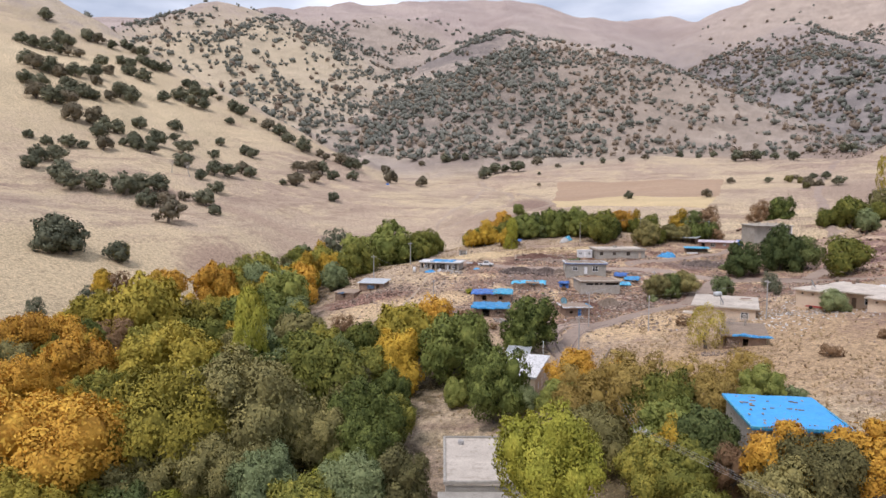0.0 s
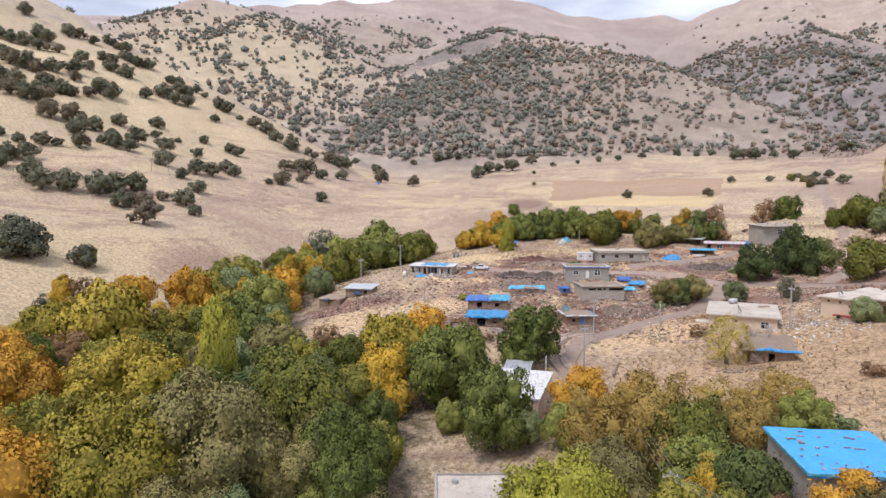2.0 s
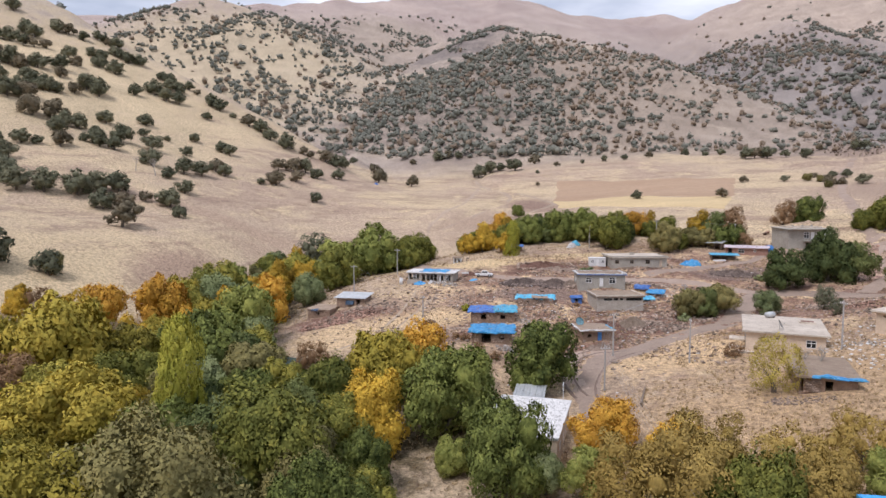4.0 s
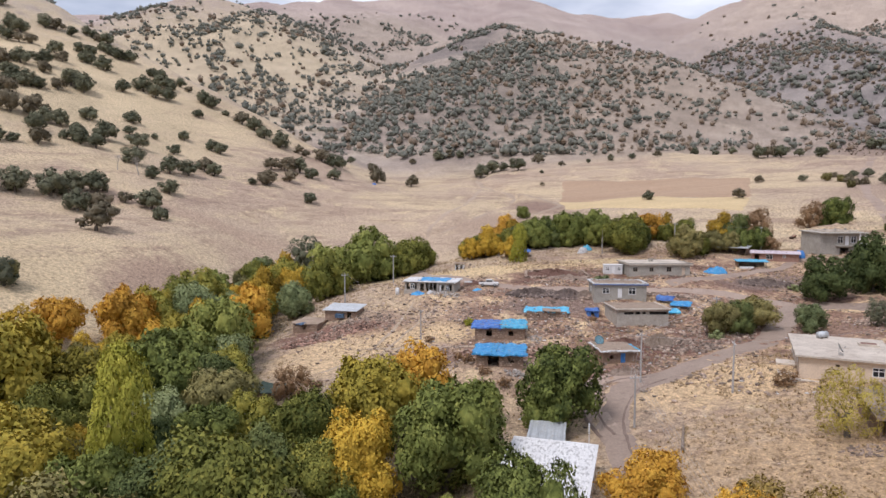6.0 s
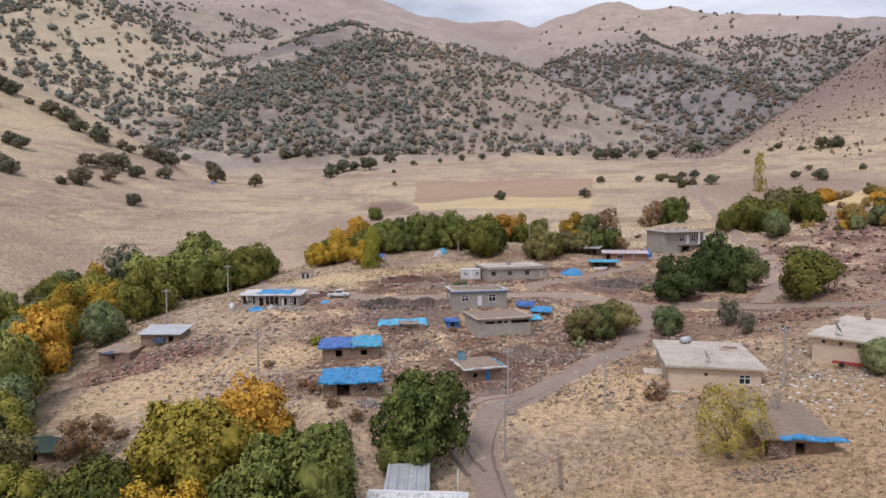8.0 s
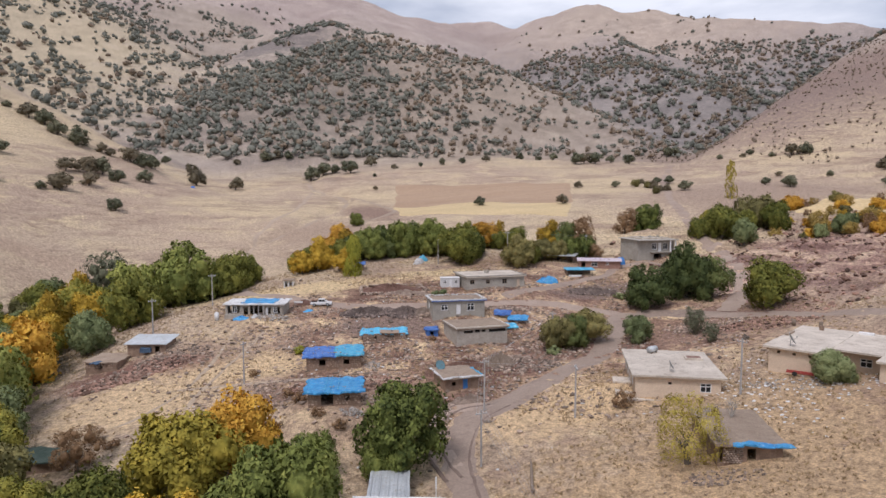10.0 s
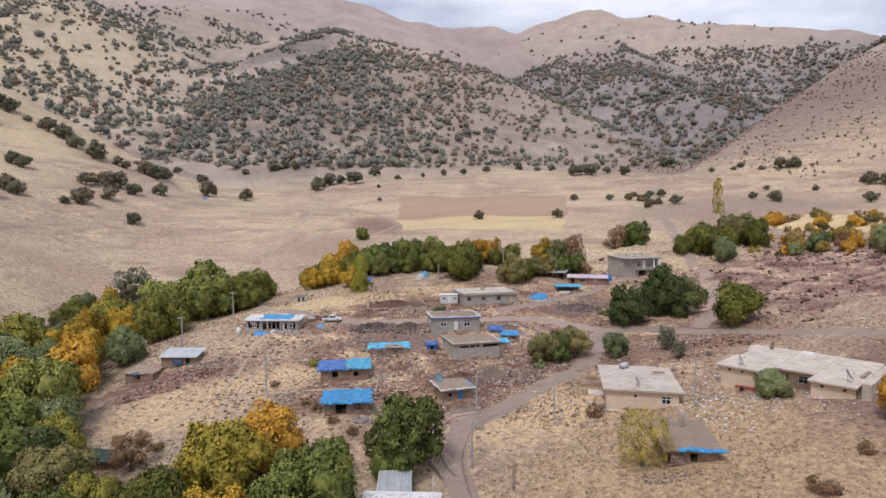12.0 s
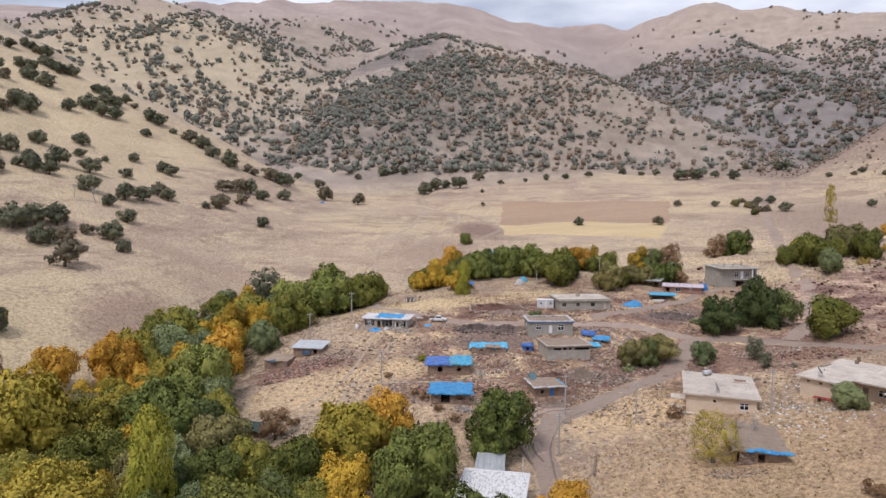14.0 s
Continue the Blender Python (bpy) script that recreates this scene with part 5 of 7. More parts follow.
def window_unit(parent, u0, u1, z0, z1, m, frame_material, bars=1):
    t = 0.09
    us, zs = [u0, u0 + t], [z0, z0 + t]
    for k in range(bars):
        c = u0 + (u1 - u0) * (k + 1) / (bars + 1)
        us += [c - t / 2, c + t / 2]
    if bars:
        zc = z0 + 0.64 * (z1 - z0)
        zs += [zc - t / 2, zc + t / 2]
    us, zs = us + [u1 - t, u1], zs + [z1 - t, z1]
    bm = bmesh.new()
    solid(bm, us, zs, lambda i, j: i % 2 == 1 and j % 2 == 1, -0.03, 0.10)
    window = part("window", bm, frame_material, parent, m=m)
    bm = bmesh.new()
    add_box(bm, u0 + 0.03, u1 - 0.03, 0.12, 0.16, z0 + 0.03, z1 - 0.03)
    part("pane", bm, GLASS, window)
    return window


def door_unit(parent, u0, u1, z1, m, material, z0=0.0):
    bm = bmesh.new()
    add_box(bm, u0 + 0.02, u1 - 0.02, 0.06, 0.13, z0, z1)
    for k in range(2):
        add_box(bm, u0 + 0.14, u1 - 0.14, 0.035, 0.08, z0 + 0.15 + k * (z1 - z0) * 0.48, z0 + (z1 - z0) * (0.44 + 0.48 * k))
    door = part("door", bm, material, parent, m=m)
    bm = bmesh.new()
    add_box(bm, u1 - 0.2, u1 - 0.08, -0.02, 0.05, z0 + 0.98, z0 + 1.04)
    part("door_handle", bm, TIN, door)


def shell(parent, w, d, tall, wall_material, openings=None, sides="front back left right", frame_material=None, thick=0.3, labels=None):
    """Four walls with openings: {side: [(u0, u1, z0, z1, kind)]}, kind window, door or void."""
    openings = openings or {}
    frames = {"front": pose(0, 0, 0), "right": pose(w, thick, 0, 0, 0, 90), "back": pose(w, d, 0, 0, 0, 180), "left": pose(0, d - thick, 0, 0, 0, -90)}
    for side in sides.split():
        long = w if side in ("front", "back") else d - 2 * thick
        m = frames[side]
        holes = openings.get(side, [])
        wall_panel(parent, long, tall, [h[:4] for h in holes], wall_material, m, thick, label=(labels or {}).get(side, ""))
        for u0, u1, z0, z1, kind in holes:
            if kind == "window":
                window_unit(parent, u0, u1, z0, z1, m, frame_material or WHITE_PAINT)
            elif kind == "door":
                door_unit(parent, u0, u1, z1, m, frame_material or WHITE_PAINT, z0)


def sheet_roof(parent, x0, x1, y0, y1, z, material, thick=0.22, fall=0.0, rough=0.03, name="roof", seed=0, label="", cells=0.8, ribs=0.0, droop=0.0):
    """A roof with an uneven top and a real edge; fall: how much lower the front lies than the back; droop: sag of the edges."""
    nx, ny = max(3, int((x1 - x0) / cells)), max(3, int((y1 - y0) / cells))
    if ribs:
        nx = int((x1 - x0) / ribs) * 2
    pick = np.random.default_rng(seed + 100)
    top, under = [], []
    ox, oy = pick.uniform(0, 50, 2)
    for j in range(ny + 1):
        for i in range(nx + 1):
            u, v = i / nx, j / ny
            wob = rough * float(fbm(np.array([ox + 3 * u * (x1 - x0) / 4]), np.array([oy + 3 * v * (y1 - y0) / 4]), 3)[0])
            rim = i in (0, nx) or j in (0, ny)
            ex, ey = (pick.uniform(-1, 1, 2) * rough * 2.2) if rim else (0, 0)
            zz = z + fall * v - fall / 2 + wob * 1.6 + (ribs and (0.05 if i % 2 else 0.0))
            zz -= droop * (pick.uniform(0.3, 1.0) if rim else 0)
            top.append((x0 + u * (x1 - x0) + ex, y0 + v * (y1 - y0) + ey, zz))
            under.append((top[-1][0], top[-1][1], z + fall * v - fall / 2 - thick + (wob if droop else 0) - (droop if rim else 0)))
    n, row = len(top), nx + 1
    faces = []
    for j in range(ny):
        for i in range(nx):
            a = j * row + i
            faces += [(a, a + 1, a + row + 1, a + row), (n + a, n + a + row, n + a + row + 1, n + a + 1)]
    ring = [i for i in range(nx)] + [j * row + nx for j in range(ny)] + [ny * row + i for i in range(nx, 0, -1)] + [j * row for j in range(ny, 0, -1)]
    for a, b in zip(ring, ring[1:] + ring[:1]):
        faces.append((a, n + a, n + b, b))
    me = mesh_of(name, top + under, faces, material)
    return hung(name, me, parent, label=label)


def rim(parent, x0, x1, y0, y1, z, material, tall=0.22, thick=0.3, name="parapet", rough=0.04, seed=0, sides="front back left right"):
    for k, side in enumerate(sides.split()):
        bm = bmesh.new()
        length = (x1 - x0) if side in ("front", "back") else (y1 - y0) - 2 * thick
        n = max(3, int(length / 0.7))
        pick = random.Random(seed * 7 + k)
        for i in range(n):
            a, b = length * i / n, length * (i + 1) / n
            h = tall + pick.uniform(-rough, rough)
            s = pick.uniform(-rough, rough) * 0.6
            if side in ("front", "back"):
                y = y0 if side == "front" else y1 - thick
                add_box(bm, x0 + a, x0 + b, y + s, y + thick + s, z, z + h)
            else:
                x = x0 if side == "left" else x1 - thick
                add_box(bm, x + s, x + thick + s, y0 + thick + a, y0 + thick + b, z, z + h)
        part(name, bm, material, parent)


def posts(parent, spots, z0, z1, r=0.08, material=None):
    for k, (x, y) in enumerate(spots):
        bm = bmesh.new()
        add_tube(bm, (x, y, z0), (x + 0.04 * (-1) ** k, y, z1), r * 1.1, r * 0.9, 7)
        part("post", bm, material or TIMBER, parent)


STONES = []
for k in range(6):
    pick = np.random.default_rng(300 + k)
    STONES.append(mesh_of("stone", ICO1_V * (1 + 0.28 * pick.normal(size=(len(ICO1_V), 1))) * np.array([1.0, 0.8, 0.62]), ICO1_F, STONE))


def weight_stones(parent, x0, x1, y0, y1, z, count, seed=0, size=0.16):
    """Stones that hold a roof sheet down."""
    pick = random.Random(seed)
    for _ in range(count):
        edge = pick.random() < 0.7
        x, y = pick.uniform(x0, x1), (pick.choice((y0 + 0.3, y1 - 0.3)) if edge else pick.uniform(y0, y1))
        s = size * pick.uniform(0.6, 1.5)
        hung("stone", pick.choice(STONES), parent, Matrix.Translation((x, y, z + 0.3 * s)) @ Matrix.Rotation(pick.uniform(0, 6), 4, "Z") @ Matrix.Scale(s, 4))


def rubble_courses(parent, w, tall, m, seed=0, size=0.36):
    """Field stones set proud of a wall's face, course by course."""
    pick = random.Random(seed)
    z = 0.1
    while z < tall - 0.1:
        h = size * pick.uniform(0.75, 1.15)
        u = pick.uniform(0, 0.2)
        while u < w - 0.2:
            long = size * pick.uniform(0.9, 1.7)
            if pick.random() < 0.7:
                hung("stone", pick.choice(STONES), parent,
                     m @ Matrix.Translation((u + long / 2, 0.04, z + h / 2)) @ Matrix.Rotation(pick.uniform(-0.2, 0.2), 4, "Y") @ Matrix.Diagonal((long * 0.52, 0.14, h * 0.8, 1)))
            u += long
        z += h


def dish(x, y, z, turn, r, material, label, name="satellite_dish"):
    ob = base(name, x, y, z, turn, label, "satellite dish")
    bm = bmesh.new()
    rings = []
    for k in range(5):
        q = r * k / 4
        rings.append([bm.verts.new((q * math.cos(a), -0.25 * (q / r) ** 2 * r, q * math.sin(a))) for a in [2 * math.pi * n / 18 for n in range(18)]] if k else [bm.verts.new((0, 0, 0))])
    for n in range(18):
        bm.faces.new((rings[0][0], rings[1][n], rings[1][(n + 1) % 18]))
        for k in range(1, 4):
            bm.faces.new((rings[k][n], rings[k + 1][n], rings[k + 1][(n + 1) % 18], rings[k][(n + 1) % 18]))
    bmesh.ops.solidify(bm, geom=bm.faces[:], thickness=0.03)
    part("bowl", bm, material, ob, smooth=True, m=Matrix.Translation((0, 0, r * 1.15)) @ Matrix.Rotation(radians(-28), 4, "X"))
    bm = bmesh.new()
    add_tube(bm, (0, 0.05, -0.3), (0, 0.05, r * 1.15), 0.045, 0.045)
    part("mast", bm, POLE_GREY, ob)
    bm = bmesh.new()
    add_tube(bm, (0, -0.1, r * 0.35), (0, -r * 0.8, r * 1.5), 0.02, 0.02, 5)
    add_box(bm, -0.06, 0.06, -r * 0.9, -r * 0.72, r * 1.42, r * 1.58)
    part("feed_arm", bm, POLE_GREY, ob)
    return ob

# ---- the houses ----
# unfinished stone house with a tarpaulin roof
h = base("house", -7.6, 212.6, 16.5, -15.6, "unfinished grey block house under blue and white tarpaulins", "house")
shell(h, 13.2, 6.6, 2.9, BLOCKWORK, {"front": [(0.5, 3.3, 0.9, 2.5, "void"), (4.2, 5.2, 0.0, 2.3, "void"), (5.7, 8.6, 0.0, 2.55, "void"), (9.3, 10.5, 0.0, 2.2, "void"), (11.0, 12.6, 0.7, 2.3, "void")],
                                      "left": [(1.6, 3.6, 0.9, 2.3, "void")]})
window_unit(h, 1.6, 2.7, 1.0, 2.4, pose(0, -0.02, 0), WHITE_PAINT)
window_unit(h, 11.1, 12.0, 0.9, 2.25, pose(0, -0.02, 0), WHITE_PAINT)
door_unit(h, 9.35, 9.85, 2.15, pose(0, -0.02, 0), WHITE_PAINT)
posts(h, [(6.6, -0.1), (7.7, -0.1), (8.9, -0.25)], -0.8, 2.8, 0.10, POLE_GREY)
sheet_roof(h, -0.5, 13.8, -0.5, 7.0, 3.15, WHITE_TARP, 0.2, 0.25, 0.05, "roof", 1)
sheet_roof(h, 3.2, 11.2, 0.6, 6.6, 3.30, BLUE_TARP, 0.06, 0.25, 0.09, "tarpaulin", 2, "crumpled blue tarpaulin", droop=0.05)
weight_stones(h, 0, 13, 0, 6.6, 3.25, 16, 3)
bm = bmesh.new()
add_box(bm, 0.4, 4.6, -1.9, -1.6, -1.8, 0.9)
add_box(bm, 0.4, 0.7, -1.6, 0, -1.8, 0.9)
part("terrace_wall", bm, BLOCKWORK, h)

# two-level house on the slope: upper dwelling and the store below it
h = base("house", 38.2, 198.2, 17.2, -3.7, "grey rendered house with white windows and rubble roof rim", "house")
shell(h, 12.2, 8.0, 3.0, CONCRETE, {"front": [(1.9, 3.5, 1.0, 2.3, "window"), (5.5, 6.5, 0.0, 2.25, "door"), (8.0, 9.7, 0.75, 2.45, "window")], "left": [(2.5, 3.7, 1.0, 2.3, "window")]})
sheet_roof(h, -0.35, 12.55, -0.35, 8.35, 3.22, MUD_ROOF, 0.24, 0.0, 0.04, "roof", 4)
rim(h, -0.4, 12.6, -0.4, 8.4, 3.2, WORN_WHITE, 0.26, 0.5, "roof_rim", 0.09, 5)
bm = bmesh.new()
add_box(bm, -0.42, 12.62, -0.46, -0.41, 3.06, 3.22, 0.03, 3)
part("roof_sheet_edge", bm, DEEP_TARP, h, "blue plastic sheet edge")
weight_stones(h, 0, 12, 0, 8, 3.35, 40, 6, 0.2)

h = base("store_house", 39.9, 184.8, 12.9, 2.0, "low grey block store with a flat concrete roof", "store house")
shell(h, 11.4, 9.0, 3.5, BLOCKWORK, {"front": [(1.6, 3.7, 2.55, 3.1, "void"), (4.1, 5.2, 2.55, 3.15, "void"), (5.6, 6.4, 2.6, 3.1, "void"), (7.2, 11.2, 2.5, 3.15, "void")]})
sheet_roof(h, -0.3, 11.7, -0.4, 9.3, 3.72, MUD_ROOF, 0.26, 0.1, 0.03, "roof", 7)
rim(h, -0.4, 11.8, -0.5, 9.4, 3.6, PALE_ROOF, 0.30, 0.38, "roof_rim", 0.03, 8, "front left right")
for u, v in ((4.3, 5.9), (6.6, 11.0)):
    bm = bmesh.new()
    add_box(bm, u, v, 0.02, 0.24, 1.2, 1.28)
    part("ledge", bm, BLOCKWORK, h)
# near-black sheet behind the openings: the shade inside put into its colour
bm = bmesh.new()
add_box(bm, 0.35, 11.05, 0.36, 0.42, 0, 3.4)
part("inner_wall", bm, DARK, h)

# long grey house
h = base("house", 52.2, 217.0, 20.2, 0.5, "long plain grey rendered house with a flat roof", "house")
shell(h, 16.2, 10.5, 3.0, CONCRETE, {"front": [(0.9, 2.1, 1.1, 2.2, "void"), (5.3, 6.4, 1.1, 2.2, "void"), (9.9, 11.2, 1.0, 2.3, "void"), (14.0, 14.9, 0.0, 2.1, "void")]})
for u0, u1, z0, z1 in ((0.9, 2.1, 1.1, 2.2), (5.3, 6.4, 1.1, 2.2), (9.9, 11.2, 1.0, 2.3)):
    window_unit(h, u0, u1, z0, z1, pose(0, 0.05, 0), TIMBER)
door_unit(h, 14.0, 14.9, 2.1, pose(0, 0.05, 0), CREAM)
sheet_roof(h, -0.4, 16.6, -0.5, 11.0, 3.2, PALE_ROOF, 0.3, 0.2, 0.03, "roof", 9)
rim(h, -0.4, 16.6, -0.5, 11.0, 3.14, CONCRETE, 0.2, 0.22, "roof_rim", 0.02, 10)
for x, y in ((7.3, 6.2), (8.1, 6.4)):
    bm = bmesh.new()
    add_box(bm, x - 0.25, x + 0.25, y - 0.25, y + 0.25, 3.1, 4.0)
    part("chimney", bm, CONCRETE, h)
bm = bmesh.new()
add_box(bm, 2.5, 12.5, -1.6, -1.2, -0.6, 0.18, 0.05)
part("kerb", bm, STONE, h)

h = base("site_cabin", 46.6, 222.2, 20.1, -9, "small white panel cabin beside a grey house", "cabin")
shell(h, 5.0, 2.4, 2.5, WHITE_PAINT, {"front": [(0.6, 1.5, 1.0, 1.9, "window"), (2.2, 3.0, 0.1, 2.1, "door"), (3.7, 4.5, 1.0, 1.9, "window")]}, thick=0.1)
sheet_roof(h, -0.1, 5.1, -0.1, 2.5, 2.58, WHITE_PAINT, 0.12, 0, 0.01, "roof", 11)

# two-storey house above the village
h = base("house", 114.2, 235.6, 23.4, 2, "two-storey grey house with a recessed balcony", "house")
shell(h, 13.5, 9.6, 7.3, CONCRETE, {"front": [(5.2, 6.9, 4.2, 6.2, "window"), (7.5, 8.7, 3.6, 6.3, "door"), (9.3, 10.9, 4.2, 6.2, "window"), (11.6, 12.9, 3.6, 6.3, "void"), (6.0, 8.8, 0.2, 2.8, "void")]})
bm = bmesh.new()
add_box(bm, 4.6, 13.3, -1.3, -0.03, 3.3, 3.5)
part("balcony", bm, CONCRETE, h)
for k in range(4):
    bm = bmesh.new()
    add_tube(bm, (10.9 + k * 0.75, -1.2, 3.4), (10.9 + k * 0.75, -1.2, 4.3), 0.04, 0.04, 5)
    part("rail_post", bm, WHITE_PAINT, h)
bm = bmesh.new()
add_tube(bm, (10.8, -1.2, 4.3), (13.3, -1.2, 4.3), 0.05, 0.05, 5)
part("handrail", bm, WHITE_PAINT, h)
for x in (11.1, 12.95):
    bm = bmesh.new()
    add_box(bm, x, x + 0.35, -1.25, -0.9, 3.5, 7.1)
    part("column", bm, WHITE_PAINT, h)
for k in range(6):
    bm = bmesh.new()
    add_box(bm, 2.6 + k * 1.6, 2.9 + k * 1.6, 2.0 + (k % 2) * 3, 2.3 + (k % 2) * 3, 7.4, 8.3 + 0.15 * (k % 3))
    part("column_stub", bm, CONCRETE, h)
sheet_roof(h, -0.6, 14.1, -1.5, 10.2, 7.5, CONCRETE, 0.25, 0.3, 0.02, "roof", 12)
rim(h, 2.0, 12.0, 1.0, 9.0, 7.45, PALE_ROOF, 0.5, 0.2, "roof_rim", 0.1, 13)
water = base("water_tank", 108.6, 236.2, ground_z(108.6, 236.2), -50, "bright blue plastic sheet over a tank beside the house", "water tank")
bm = bmesh.new()
bmesh.ops.create_uvsphere(bm, u_segments=12, v_segments=7, radius=1.0)
for v in bm.verts:
    v.co = Vector((v.co.x * 1.5, v.co.y * 1.1, max(-0.2, v.co.z * 1.9 + 0.4))) * (1 + 0.08 * math.sin(9 * v.co.x + 5 * v.co.z))
part("cover", bm, TANK_BLUE, water)

# sheds
h = base("shed", 87.2, 246.8, 23.6, -38, "open timber shed under a bluish tin roof", "shed")
shell(h, 9.6, 4.6, 2.2, MUD_WALL, {}, "back left right")
posts(h, [(0.2 + 1.85 * k, 0.1) for k in range(6)], -0.9, 2.2, 0.09)
sheet_roof(h, -0.6, 10.2, -0.7, 5.0, 2.45, TIN, 0.12, 0.5, 0.05, "roof", 14)
sheet_roof(h, 0.6, 6.4, 1.0, 4.6, 2.68, CYAN_TARP, 0.05, 0.4, 0.07, "tarpaulin", 15)
weight_stones(h, 0, 10, 0, 4.6, 2.5, 12, 16)

h = base("shed", 94.2, 236.2, 22.5, -26, "brown brick shed with a faded pinkish tin roof", "shed")
shell(h, 12.4, 4.8, 2.3, BRICK, {"front": [(3.8, 5.6, 0.5, 1.9, "window"), (0.8, 2.0, 0.0, 2.0, "void"), (8.2, 9.0, 1.0, 1.8, "window")]})
sheet_roof(h, -0.5, 12.9, -0.7, 5.3, 2.5, PINK_TIN, 0.12, 0.45, 0.03, "roof", 17, ribs=0.55)
weight_stones(h, 0, 12, 0, 4.8, 2.6, 18, 18)

h = base("shed", 86.0, 227.4, 21.2, -14, "low lean-to with a bright blue sheet roof on posts", "shed")
shell(h, 7.6, 3.6, 1.8, MUD_WALL, {}, "back left")
posts(h, [(0.2, 0.1), (2.6, 0.1), (5.0, 0.1), (7.4, 0.1), (7.4, 3.4)], -0.8, 1.85, 0.08)
sheet_roof(h, -0.4, 8.1, -0.5, 4.0, 2.05, CYAN_TARP, 0.1, 0.35, 0.04, "roof", 19)
bm = bmesh.new()
add_box(bm, 0.4, 4.0, -0.9, -0.3, -0.1, 0.45, 0.06, 4)
part("trough", bm, WHITE_PAINT, h)

# stone huts under tarpaulins
h = base("stone_hut", 8.8, 181.2, 11.2, -7, "low stone hut roofed with crumpled blue tarpaulin", "hut")
shell(h, 10.4, 6.2, 2.4, MUD_WALL, {"front": [(2.4, 3.6, 0.5, 1.7, "void"), (7.0, 8.1, 0.6, 1.6, "void")]}, thick=0.5)
rubble_courses(h, 2.2, 2.2, pose(0, 0, 0), 20)
rubble_courses(h, 3.2, 2.2, pose(3.7, 0, 0), 21)
rubble_courses(h, 2.2, 2.2, pose(8.2, 0, 0), 22)
sheet_roof(h, -0.6, 5.6, -0.8, 6.8, 2.72, DEEP_TARP, 0.12, 0.3, 0.14, "tarpaulin", 23, "faded violet-blue tarpaulin", droop=0.3, cells=0.45)
sheet_roof(h, 5.2, 10.9, -0.7, 6.9, 2.78, CYAN_TARP, 0.12, 0.3, 0.14, "tarpaulin", 24, "torn light blue tarpaulin", droop=0.3, cells=0.45)
weight_stones(h, 0, 10.4, 0, 6.2, 2.85, 26, 25)

h = base("stone_hut", 7.7, 158.4, 11.1, -7, "small stone hut with a sagging blue tarpaulin roof", "hut")
shell(h, 8.2, 6.4, 2.3, MUD_WALL, {"front": [(2.0, 3.9, 0.0, 1.9, "void"), (5.6, 6.6, 0.6, 1.5, "void")]}, thick=0.5)
rubble_courses(h, 1.9, 2.1, pose(0, 0, 0), 26)
rubble_courses(h, 4.1, 2.1, pose(4.0, 0, 0), 27)
sheet_roof(h, -0.6, 8.8, -0.8, 6.9, 2.66, BLUE_TARP, 0.14, 0.3, 0.11, "tarpaulin", 28, droop=0.32, cells=0.45)
weight_stones(h, 0.6, 7.8, 0.4, 6, 2.72, 10, 29, 0.12)
for x in (2.6, 3.4, 4.6):
    bm = bmesh.new()
    add_tube(bm, (x, -0.6, 2.75), (x + 0.3, 6.2, 2.95), 0.05, 0.04, 5)
    part("batten", bm, CYAN_TARP, h)

h = base("stone_hut", 21.2, 191.6, 13.6, -9, "sunken stone hut under a light blue tarpaulin", "hut")
shell(h, 9.0, 4.4, 1.5, MUD_WALL, {"front": [(2.4, 3.0, 0.2, 1.1, "void"), (4.9, 6.6, 0.1, 1.2, "void")]}, thick=0.5)
rubble_courses(h, 9.0, 1.3, pose(0, 0, 0), 30)
sheet_roof(h, -0.5, 9.5, 0.1, 5.0, 1.78, CYAN_TARP, 0.12, 0.35, 0.13, "tarpaulin", 31, droop=0.25, cells=0.45)
sheet_roof(h, 3.6, 7.6, -0.4, 1.6, 1.86, MUD_ROOF, 0.1, 0.3, 0.05, "roof", 32)
weight_stones(h, 0, 9, 0.3, 4.4, 1.9, 16, 33)

h = base("hut", 35.2, 192.4, 13.9, -6, "tiny hut wrapped in deep blue tarpaulin", "hut")
shell(h, 2.6, 2.2, 1.3, DEEP_TARP, {"front": [(0.9, 1.6, 0.0, 1.0, "void")]}, thick=0.15)
sheet_roof(h, -0.3, 2.9, -0.3, 2.5, 1.55, DEEP_TARP, 0.1, 0.1, 0.12, "tarpaulin", 34, droop=0.3, cells=0.35)

h = base("mud_house", 31.4, 163.2, 10.2, 4, "mud-roofed hut with blue plastic edging and blue door", "hut")
shell(h, 6.4, 6.2, 2.1, MUD_WALL, {"front": [(3.3, 4.2, 0.0, 1.9, "door"), (1.2, 1.9, 0.8, 1.5, "void")]}, frame_material=TANK_BLUE, thick=0.4)
sheet_roof(h, -0.5, 6.9, -0.6, 6.8, 2.4, MUD_ROOF, 0.25, 0.2, 0.07, "roof", 35)
for seed, x0, x1, y0, y1 in ((1, -0.6, 7.0, -0.75, -0.3), (2, -0.65, -0.3, -0.3, 6.8), (3, 6.6, 7.05, -0.3, 5.0)):
    sheet_roof(h, x0, x1, y0, y1, 2.5, WHITE_TARP if seed != 3 else CYAN_TARP, 0.06, 0.2 if y1 > 1 else 0.02, 0.08, "plastic_edge", 40 + seed, droop=0.18, cells=0.35)
weight_stones(h, 0, 6.4, 0, 6.2, 2.5, 12, 36)
dish(32.0, 169.0, 12.2, 15, 0.95, DISH_BLUE, "pale blue satellite dish behind a mud-roofed hut")

